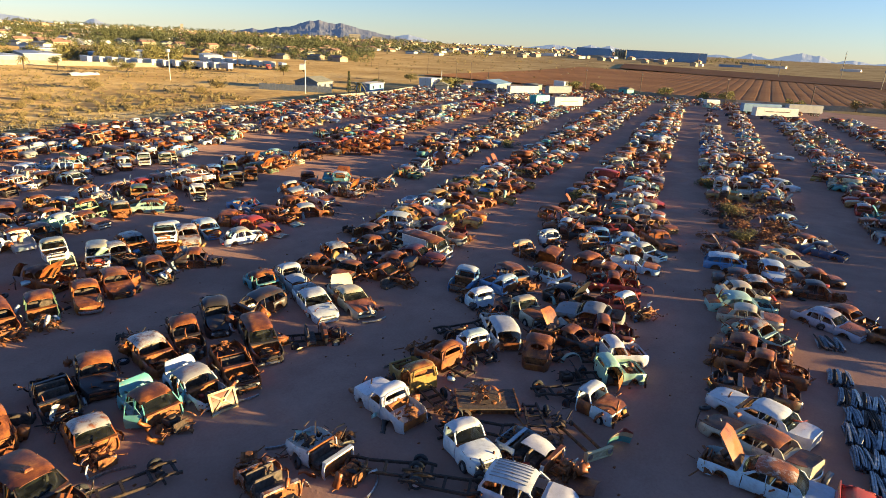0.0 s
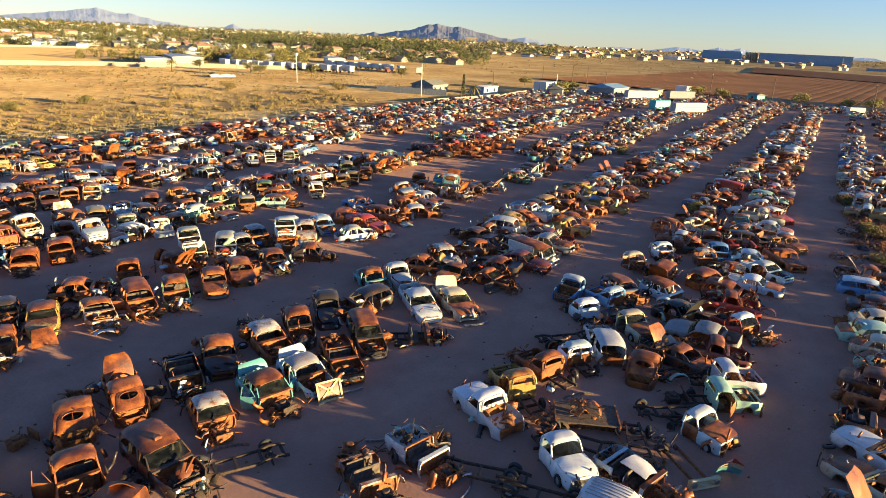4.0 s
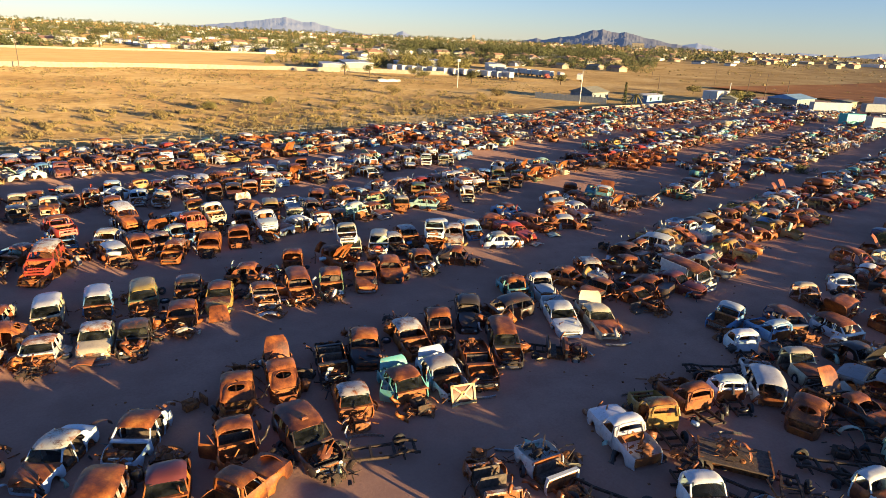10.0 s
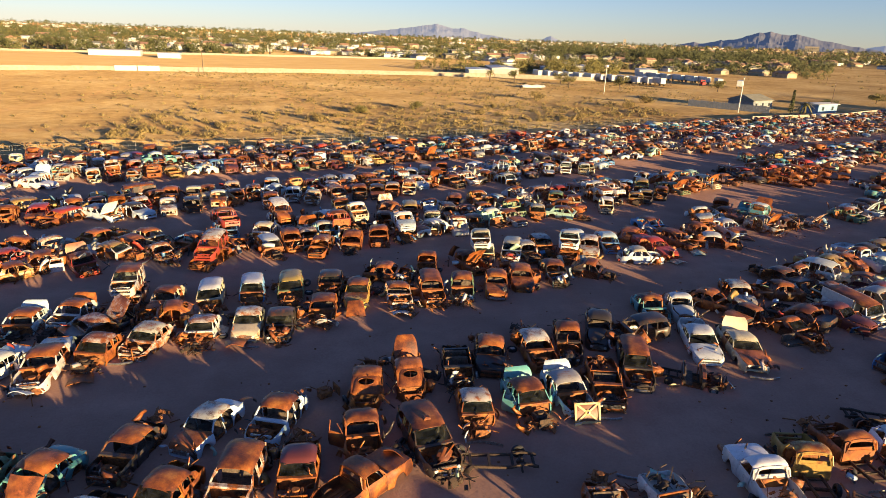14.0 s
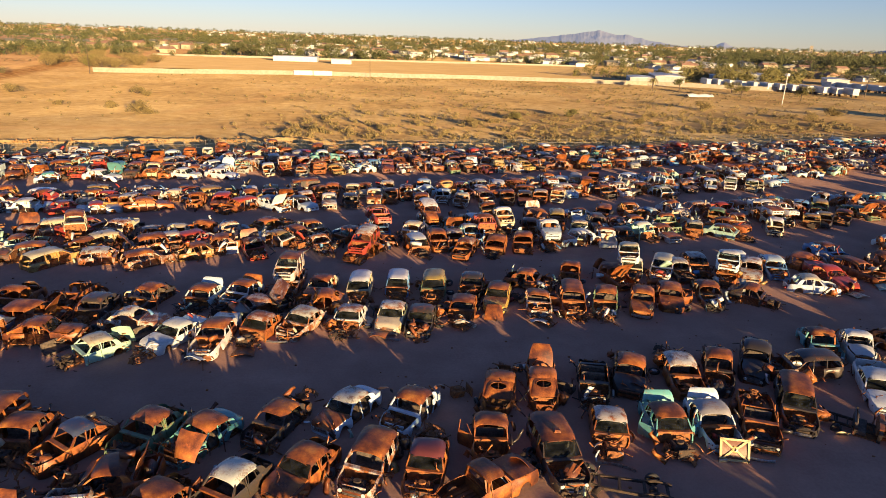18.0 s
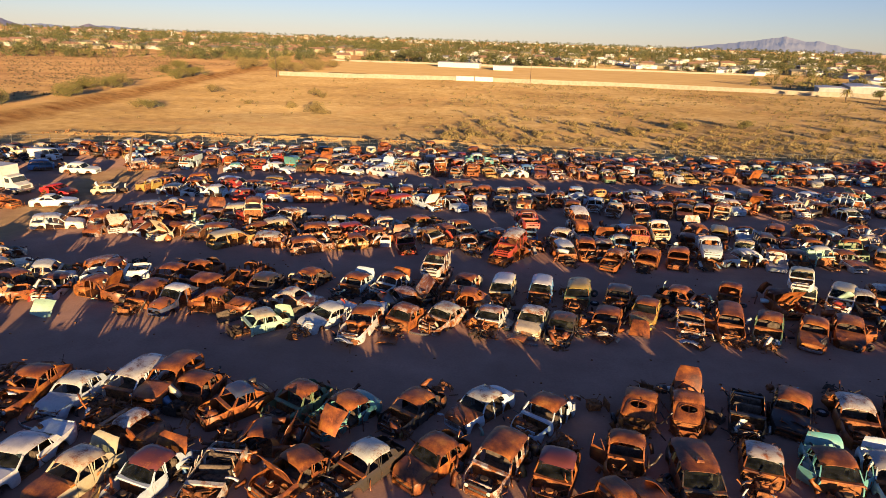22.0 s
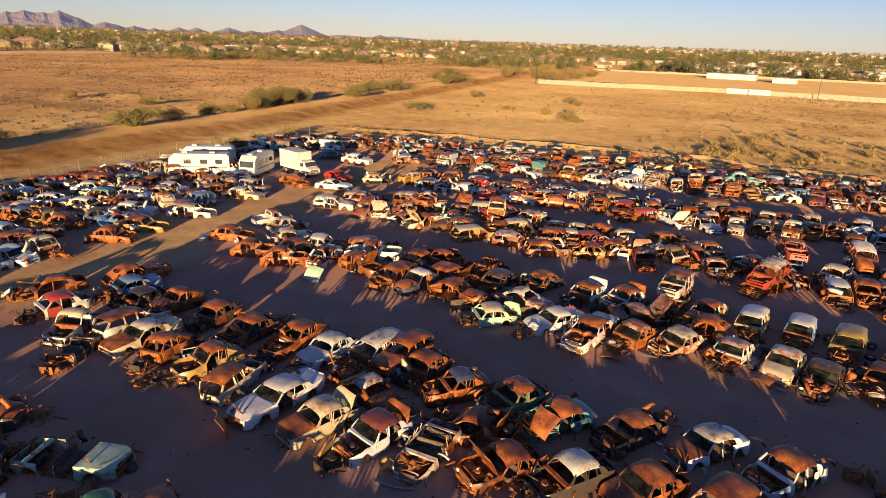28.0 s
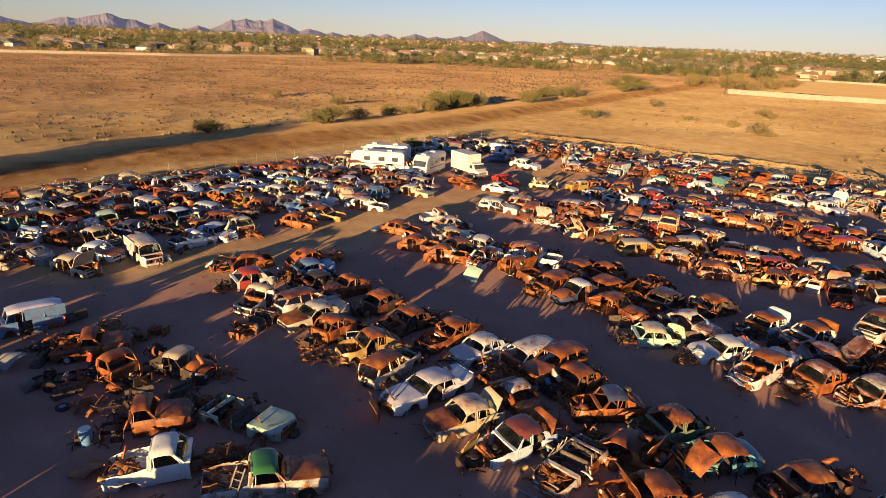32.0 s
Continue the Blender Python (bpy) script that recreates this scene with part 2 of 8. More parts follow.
def side_rings(kind, side, x0, x1, n, low=None, proud=0.0):
    half, line, sill = kind_shape(kind)
    rings = []
    for a in range(n + 1):
        u = a / n
        x = x0 + (x1 - x0) * u
        w, zb, zs = half(x) + proud, line(x), sill(x) if low is None else low
        out = [(0.92, 0.0), (0.98, 0.20), (1.0, 0.42), (0.99, 0.66), (0.955, 0.86), (0.89, 1.0)]
        ring = [(x, side * w * k, zs + (zb - zs) * q) for k, q in out] + [(x, side * (w * k - 0.06), zs + (zb - zs) * q) for k, q in reversed(out[:-1])]
        rings.append(ring if side > 0 else ring[::-1])
    return rings


MESHES = {}


def shared(key, make):
    if key not in MESHES:
        MESHES[key] = make()
    return MESHES[key]


def doors_of(kind):
    L, W, belt, roof, cowl, top, back, foot, fa, ra, nose, tail = KINDS[kind]
    if kind in ("pickup", "cab", "coupe"):
        return [(cowl - 0.02, back + 0.06 if kind != "coupe" else cowl - 1.25)]
    if kind == "van":
        return [(cowl - 0.78, cowl - 1.65)]
    return [(cowl - 0.04, cowl - 1.02), (cowl - 1.05, max(ra + 0.46, cowl - 1.92))]


def body_bits(kind, seed, cut=False, fine=1.0):
    """The body's pieces, by name. cut: the whole front clip is gone."""
    L, W, belt, roof, cowl, top, back, foot, fa, ra, nose, tail = KINDS[kind]
    half, line, sill = kind_shape(kind)
    e, bits = L / 2, []
    front = cowl + 0.18 if cut else e
    for side in (-1, 1):
        s, at, front_bit = Shape(), front, Shape()
        for d0, d1 in doors_of(kind):
            if at > d0 + 0.01:
                (front_bit if at == front else s).loft(side_rings(kind, side, d0, at, int(14 * fine) if at == e else 1))
            at = d1
        if kind != "cab":
            s.loft(side_rings(kind, side, -e, at, int(15 * fine)))
        else:
            s.loft(side_rings(kind, side, at - 0.12, at, 1))
        if front_bit.f:
            bits.append(("fender", front_bit))
        bits.append(("rear_quarter", s))
        if kind == "van":
            bits.append(("side_panel", Shape().box(-e + 0.02, 0.35, side * W / 2 * 0.9 - 0.02, side * W / 2 * 0.9 + 0.02, belt, belt + 0.75)))
    if not cut:
        rings = [[(x, -y, 0.36), (x, y, 0.36), (x, y, 0.52), (x, -y, 0.52)] for x, y in ((e - 0.05, half(e) * 0.94), (e + 0.04, half(e) * 0.86))]
        bits.append(("nose_panel", Shape().loft(rings)))
        s, w = Shape(), half(e) * 0.80
        for y0, y1, z0, z1 in ((-w, w, 0.76, 0.84), (-w, w, 0.34, 0.42), (-w, -w * 0.48, 0.42, 0.76), (w * 0.48, w, 0.42, 0.76), (-0.05, 0.05, 0.42, 0.76)):
            s.box(e - 0.36, e - 0.31, y0, y1, z0, z1)
        bits.append(("radiator_support", s))
        bits.append(("nose_bar", Shape().box(e - 0.10, e, -half(e) * 0.92, half(e) * 0.92, line(e) - 0.12, line(e) - 0.01, 0.03)))
    bits.append(("cowl", Shape().box(cowl - 0.06, cowl + 0.22, -half(cowl) * 0.93, half(cowl) * 0.93, belt - 0.06, belt + 0.02, 0.02)))
    if kind != "cab":
        bits.append(("tail_panel", Shape().box(-e, -e + 0.06, -half(e) * 0.93, half(e) * 0.93, 0.38, line(-e) - 0.01, 0.03)))
    if kind in ("sedan", "finned", "coupe", "round"):
        bits.append(("rear_deck", Shape().box(foot - 0.02, foot + 0.22, -half(foot) * 0.92, half(foot) * 0.92, belt - 0.05, belt + 0.02, 0.02)))
    if kind in ("pickup", "cab"):
        bits.append(("cab_back", Shape().box(back - 0.1, back - 0.04, -half(0) * 0.95, half(0) * 0.95, 0.4, belt)))
    if kind == "pickup":
        s = Shape().box(-e + 0.05, back - 0.16, -half(0) * 0.9, half(0) * 0.9, 0.55, 0.62)
        for k in range(6):
            s.box(-e + 0.1, back - 0.2, -0.66 + k * 0.25, -0.60 + k * 0.25, 0.615, 0.635)
        bits.append(("bed_floor", s))
        bits.append(("bed_front", Shape().box(back - 0.2, back - 0.15, -half(0) * 0.93, half(0) * 0.93, 0.55, belt - 0.05)))
    s = Shape()
    s.box(foot if kind not in ("pickup", "cab") else back - 0.05, cowl + 0.02, -W / 2 * 0.80, W / 2 * 0.80, 0.22, 0.27)
    s.box(cowl + 0.02, cowl + 0.07, -half(cowl) * 0.88, half(cowl) * 0.88, 0.28, belt - 0.06)
    s.box(cowl - 0.14, cowl + 0.01, -half(0) * 0.82, half(0) * 0.82, 0.62, belt - 0.07, 0.03)
    for side in (-1, 1):
        s.box(cowl, e - 0.25, side * 0.42 - 0.05, side * 0.42 + 0.05, 0.30, 0.42)
    s.box(e - 0.45, e - 0.33, -0.55, 0.55, 0.30, 0.42)
    if kind in ("sedan", "finned", "coupe", "round"):
        s.box(foot - 0.06, foot, -half(foot) * 0.85, half(foot) * 0.85, 0.3, belt - 0.06)
        s.box(-e + 0.1, foot - 0.06, -half(e) * 0.82, half(e) * 0.82, 0.36, 0.42)
    s.dark = list(range(len(s.f)))
    bits.append(("floor_pan", s))
    for _, s in bits:
        s.dent(0.055, 1.2, seed).dent(0.018, 5.0, seed + 2)
    return bits


def body_shape(kind, seed, cut=False, fine=1.0):
    return joined(*(s for _, s in body_bits(kind, seed, cut, fine)))


def wreckage_mesh(seed, material):
    """Bent brackets, tubes and torn sheet left where a part was."""
    q, s = random.Random(seed), Shape()
    for _ in range(20):
        a = Vector((q.uniform(-0.6, 0.6), q.uniform(-0.75, 0.75), q.uniform(0.12, 0.75)))
        b = a + Vector((q.uniform(-0.6, 0.6), q.uniform(-0.5, 0.5), q.uniform(-0.2, 0.3)))
        w = q.choice((0.025, 0.035, 0.05, 0.15))
        s.beam(a, b, w, 0.025 if w > 0.1 else w)
    for _ in range(3):
        c = (q.uniform(-0.5, 0.5), q.uniform(-0.6, 0.6), q.uniform(0.2, 0.5))
        s.disc(c, q.choice("xyz"), 0.11, 0.15, q.uniform(0.06, 0.14), 9, 0.04)
    for _ in range(3):
        a, h, w = Vector((q.uniform(-0.5, 0.3), q.uniform(-0.6, 0.4), q.uniform(0.15, 0.5))), q.uniform(0, 3.1), q.uniform(0.10, 0.2)
        d = Vector((math.cos(h), math.sin(h), 0))
        p = Vector((-d.y, d.x, 0)) * w
        s.loft([[a + d * u * 0.7 + p * k + Vector((0, 0, 0.25 * math.sin(u * 3.1) + e)) for k, e in ((-1, 0), (0, 0.06), (1, 0), (1, -0.02), (0, 0.04), (-1, -0.02))] for u in (0, 0.25, 0.5, 0.75, 1.0)])
    return s.dent(0.05, 2.0, seed).mesh("wreckage", material)


def roof_z(kind, x, y):
    """The height of the roof's skin."""
    L, W, belt, roof, cowl, top, back, foot, fa, ra, nose, tail = KINDS[kind]
    u = (x - (top + back) / 2) / ((top - back) / 2 + 0.06)
    v = y / (W / 2 * (0.86 if kind not in ("van", "pickup", "cab") else 0.88))
    return roof + 0.02 - 0.055 * u * u - 0.065 * u ** 8 - (0.05 * v * v + 0.11 * abs(v) ** 7) - 0.04 * (abs(u * v)) ** 4


def roof_shape(kind, seed, nx=9, ny=10):
    L, W, belt, roof, cowl, top, back, foot, fa, ra, nose, tail = KINDS[kind]
    w = W / 2 * (0.86 if kind not in ("van", "pickup", "cab") else 0.88)
    s = plate(back - 0.08, top + 0.08, -w, w, lambda x, v: roof_z(kind, x, v * w), 0.035, nx, ny, lambda x: 1 - 0.08 * abs((x - (top + back) / 2) / ((top - back) / 2 + 0.08)) ** 5)
    return s.dent(0.03, 1.4, seed + 3)


def frame_shape(kind, seed, steps=18):
    L, W, belt, roof, cowl, top, back, foot, fa, ra, nose, tail = KINDS[kind]
    half = kind_shape(kind)[0]
    s = Shape()
    wr = W / 2 * (0.80 if kind not in ("van", "pickup", "cab") else 0.83)
    for side in (-1, 1):
        wb = half(cowl) * 0.92 * side
        s.beam((cowl, wb, belt), (top, wr * side, roof_z(kind, top, wr) - 0.05), 0.06, 0.08)
        if kind in ("sedan", "finned", "coupe"):
            rings = []
            for x0, x1, y, z in ((foot - 0.03, foot + 0.42, half(foot) * 0.93, belt - 0.03), ((foot + back) / 2 - 0.02, (foot + back) / 2 + 0.34, (half(foot) * 0.93 + wr) / 2 + 0.02, (belt + roof) / 2), (back - 0.04, back + 0.26, wr, roof_z(kind, back, wr) - 0.02)):
                rings.append([(x0, side * y, z), (x1, side * y, z), (x1, side * (y - 0.05), z), (x0, side * (y - 0.07), z)])
            s.loft(rings)
        else:
            s.beam((foot, half(foot) * 0.92 * side, belt), (back, wr * side, roof_z(kind, back, wr) - 0.06), 0.06, 0.13)
        mids = {"sedan": [-0.22], "finned": [], "coupe": [], "wagon": [-0.22, -1.15], "round": [-0.30], "pickup": [], "cab": [], "van": [0.5, -0.9]}[kind]
        for m in mids:
            s.beam((m, half(m) * 0.93 * side, belt), (m - 0.03, wr * side, roof_z(kind, m, wr) - 0.02), 0.05, 0.11)
        if kind in ("van", "round", "pickup", "cab"):
            s.beam((foot + 0.02, half(foot) * 0.9 * side, belt - 0.05), (back - 0.02, wr * side * 0.8, roof_z(kind, back, wr * 0.8) - 0.06), 0.22, 0.05)
    if kind in ("pickup", "cab", "van"):
        s.box(back - 0.07, back - 0.02, -wr, wr, belt, belt + 0.16)
        for k in range(4):
            y0, y1 = -wr + k * wr / 2, -wr + (k + 1) * wr / 2
            s.beam((back - 0.045, y0, roof_z(kind, back, y0) - 0.09), (back - 0.045, y1, roof_z(kind, back, y1) - 0.09), 0.05, 0.15)
    if kind == "round":
        rows = []
        for a in range(steps + 1):
            u = a / steps
            x, high = back + 0.05 + (foot - 0.1 - back) * u, roof - 0.10 - (roof - belt - 0.08) * u ** 1.7
            wide = wr * (1 - u) + half(foot) * 0.9 * u
            row = [(x - 0.10 * abs(v) ** 2 * (1 - u), wide * v * (1 + 0.10 * abs(v) ** 4 * (1 - u)), high - (high - belt) * (0.10 * v * v + 0.82 * abs(v) ** 7)) for v in ((-1, -0.95, -0.88, -0.75, -0.62, -0.5, -0.4, -0.3, -0.2, -0.1, 0, 0.1, 0.2, 0.3, 0.4, 0.5, 0.62, 0.75, 0.88, 0.95, 1) if steps > 9 else (-1, -0.9, -0.6, -0.25, 0.25, 0.6, 0.9, 1))]
            rows.append(row + [(p + 0.03, q * 0.97, z - 0.03) for p, q, z in reversed(row)])
        s2, n = Shape().loft(rows), 30
        base = len(s.v)
        s.v += s2.v
        mid = back + 0.05 + (foot - 0.1 - back) * 0.42
        gone, kept = set(), set()
        for f in s2.f:
            c = sum((Vector(s2.v[k]) for k in f), Vector()) / len(f)
            if len(f) == 4 and ((c.x - mid) / 0.20) ** 2 + (c.y / 0.42) ** 2 < 1:
                gone.update(f)
            else:
                kept.update(f)
                s.f.append(tuple(base + k for k in f))

        def skin(x, y):
            u = min(max((x - back - 0.05) / (foot - 0.1 - back), 0), 1)
            high, wide = roof - 0.10 - (roof - belt - 0.08) * u ** 1.7, wr * (1 - u) + half(foot) * 0.9 * u
            return high - (high - belt) * 0.10 * (y / wide) ** 2
        for k in gone & kept:
            x, y, z = s2.v[k]
            e = max(0.2, math.hypot((x - mid) / 0.20, y / 0.42))
            x, y = mid + (x - mid) / e, y / e
            s.v[base + k] = (x, y, skin(x, y) - (0.03 if k % (2 * len(row)) >= len(row) else 0.0))
        if steps > 9:
            ring = [(mid + 0.215 * math.cos(a * 0.314), 0.435 * math.sin(a * 0.314)) for a in range(21)]
            for (ax, ay), (bx, by) in zip(ring, ring[1:]):
                s.beam((ax, ay, skin(ax, ay) + 0.012), (bx, by, skin(bx, by) + 0.012), 0.035, 0.03)
            s.beam((mid - 0.2, 0, skin(mid - 0.2, 0)), (mid + 0.2, 0, skin(mid + 0.2, 0)), 0.03)
    return s.dent(0.02, 1.4, seed + 5)


def hood_shape(kind, seed, nx=6, ny=8):
    L, W, belt, roof, cowl, top, back, foot, fa, ra, nose, tail = KINDS[kind]
    half, line, _ = kind_shape(kind)
    hump = 0.17 if kind == "round" else 0.07 if kind in ("pickup", "cab") else 0.05

    def z(x, v):
        return line(x) + 0.015 + hump * (1 - abs(v) ** 2.2) * (1 - 0.5 * ((x - cowl) / (L / 2 - cowl)) ** 3)
    return plate(cowl + 0.2, L / 2 - 0.02, -0.86, 0.86, z, 0.03, nx, ny, lambda x: half(x) * (0.98 if hump < 0.12 else 0.86) / 0.93).dent(0.03, 1.5, seed + 7)


def trunk_shape(kind, seed):
    L, W, belt, roof, cowl, top, back, foot, fa, ra, nose, tail = KINDS[kind]
    half, line, _ = kind_shape(kind)

    def z(x, v):
        k = (foot - x) / (L / 2 + foot)
        return line(x) + 0.015 + (0.05 if kind != "finned" else -0.05 * k) * (1 - abs(v) ** 2.4) - 0.25 * max(0, k - 0.75)
    return plate(-L / 2 + 0.03, foot - 0.03, -0.84, 0.84, z, 0.03, 5, 6, lambda x: half(x) / 0.93).dent(0.03, 1.5, seed + 9)


def glass_shape(kind, front):
    L, W, belt, roof, cowl, top, back, foot, fa, ra, nose, tail = KINDS[kind]
    half, wr = kind_shape(kind)[0], W / 2 * 0.76
    a, b = (cowl, top) if front else (foot, back)
    s, rings = Shape(), []
    for k in range(4):
        u, ring = k / 3, []
        x, z, w = a + (b - a) * u, belt + 0.01 + (roof - 0.15 - belt) * u, half(a) * 0.88 * (1 - u) + wr * u
        bow = 0.10 if front else -0.10
        pts = [(x + bow * (1 - v * v), w * v, z) for v in (-1, -0.5, 0, 0.5, 1)]
        rings.append(pts + [(x - 0.012, y, z) for x, y, z in reversed(pts)])
    return s.loft(rings)


def door_shape(kind, n, side, seed):
    d0, d1 = doors_of(kind)[n]
    L, W, belt, roof, cowl, top, back, foot, fa, ra, nose, tail = KINDS[kind]
    s = Shape().loft(side_rings(kind, side, d1 + 0.015, d0 - 0.015, 4, 0.30, 0.012))
    w = kind_shape(kind)[0](d0)
    wr = W / 2 * (0.79 if kind not in ("van", "pickup", "cab") else 0.83)
    rear = max(d1 + 0.1, min(d0 - 0.3, top - 0.06))
    s.beam((d0 - 0.12, side * w * 0.93, belt), (rear, side * wr, roof_z(kind, rear, wr) - 0.05), 0.03)
    s.beam((d1 + 0.04, side * w * 0.93, belt), (d1 + 0.06, side * wr, roof_z(kind, max(d1, back), wr) - 0.05), 0.035)
    return s.dent(0.03, 1.6, seed + 11)


def wheel_meshes():
    tyre = Shape().disc((0, 0, 0), "y", 0.30, 0.335, 0.19, 18, 0.19)
    rim = Shape().disc((0, 0.03, 0), "y", 0.17, 0.195, 0.10, 14, 0.0)
    return tyre.mesh("tyre", RUBBER), rim.mesh("rim", PAINT)


def engine_mesh(seed):
    r = random.Random(seed)
    s = Shape()
    s.box(-0.35, 0.35, -0.22, 0.22, 0.35, 0.78, 0.05)
    s.box(-0.30, 0.30, -0.36, -0.20, 0.60, 0.80, 0.03).box(-0.30, 0.30, 0.20, 0.36, 0.60, 0.80, 0.03)
    s.disc((0.0, 0.0, 0.84), "z", 0.17, 0.19, 0.1, 12)
    s.disc((0.42, 0.0, 0.6), "x", 0.16, 0.19, 0.04, 12)
    for _ in range(7):
        a = (r.uniform(-0.7, 0.7), r.uniform(-0.7, 0.7), r.uniform(0.5, 0.85))
        s.beam(a, (a[0] + r.uniform(-0.5, 0.5), a[1] + r.uniform(-0.4, 0.4), a[2] + r.uniform(-0.25, 0.1)), 0.04)
    s.box(0.72, 0.78, -0.4, 0.4, 0.35, 0.85)
    return s.mesh("engine", RUST if seed != 1 else DARK)


COLOURS = {
    "rust": (0.20, 0.062, 0.020, 0.92), "orange": (0.38, 0.105, 0.022, 0.66), "brown": (0.13, 0.048, 0.022, 0.75), "dark": (0.028, 0.025, 0.026, 0.50),
    "black": (0.016, 0.017, 0.021, 0.36), "white": (0.57, 0.57, 0.56, 0.40), "clean": (0.68, 0.69, 0.70, 0.18), "patchy": (0.47, 0.46, 0.43, 0.62), "cream": (0.53, 0.46, 0.32, 0.44),
    "grey": (0.30, 0.30, 0.29, 0.42), "ice": (0.50, 0.60, 0.66, 0.34), "blue": (0.10, 0.24, 0.45, 0.40), "navy": (0.03, 0.055, 0.13, 0.40), "teal": (0.09, 0.30, 0.31, 0.42),
    "mint": (0.34, 0.52, 0.42, 0.40), "green": (0.10, 0.18, 0.10, 0.50), "leaf": (0.02, 0.17, 0.05, 0.12), "red": (0.34, 0.030, 0.018, 0.40), "cherry": (0.45, 0.012, 0.016, 0.10), "yellow": (0.42, 0.29, 0.07, 0.56),
    "gold": (0.34, 0.23, 0.07, 0.52), "lilac": (0.40, 0.36, 0.42, 0.40), "maroon": (0.12, 0.022, 0.026, 0.46),
}
WORDS = {"rust": "rust-brown", "orange": "orange rusted", "brown": "brown rusted", "dark": "dark burnt", "black": "faded black", "white": "faded white", "clean": "white", "patchy": "white and rust-patched", "cream": "cream",
         "grey": "grey", "ice": "pale blue", "blue": "blue", "navy": "dark blue", "teal": "teal", "mint": "mint green", "green": "dull green", "leaf": "bright green", "red": "red", "cherry": "bright red", "yellow": "yellow",
         "gold": "ochre", "lilac": "grey lilac", "maroon": "dark maroon"}
NAMES = {"sedan": "wrecked_sedan", "finned": "finned_sedan", "coupe": "wrecked_coupe", "wagon": "station_wagon", "round": "rounded_sedan", "pickup": "pickup_truck", "cab": "truck_cab", "van": "wrecked_van"}
PLAIN = {"sedan": "sedan", "finned": "tail-finned sedan", "coupe": "low coupe", "wagon": "station wagon", "round": "old round-backed sedan", "pickup": "pickup truck", "cab": "truck cab on a bare frame", "van": "panel van"}
PLACED, FAR = [], []


def joined(*shapes):
    s = Shape()
    for q in shapes:
        base = len(s.v)
        s.dark += [len(s.f) + k for k in q.dark]
        s.v += q.v
        s.f += [tuple(base + k for k in f) for f in q.f]
    return s


def tint(name, r):
    c = COLOURS[name]
    k = r.uniform(0.82, 1.15)
    return (min(c[0] * k, 0.85), min(c[1] * k * r.uniform(0.95, 1.05), 0.85), min(c[2] * k, 0.85), min(1.0, max(0.05, c[3] + r.uniform(-0.10, 0.10))))


def child(name, me, parent, colour=None, label="", at=None):
    ob = new(name, me)
    ob.parent = parent
    if at is not None:
        ob.matrix_basis = at
    if colour:
        ob.color = colour
    if label:
        ob["label"] = label
    return ob


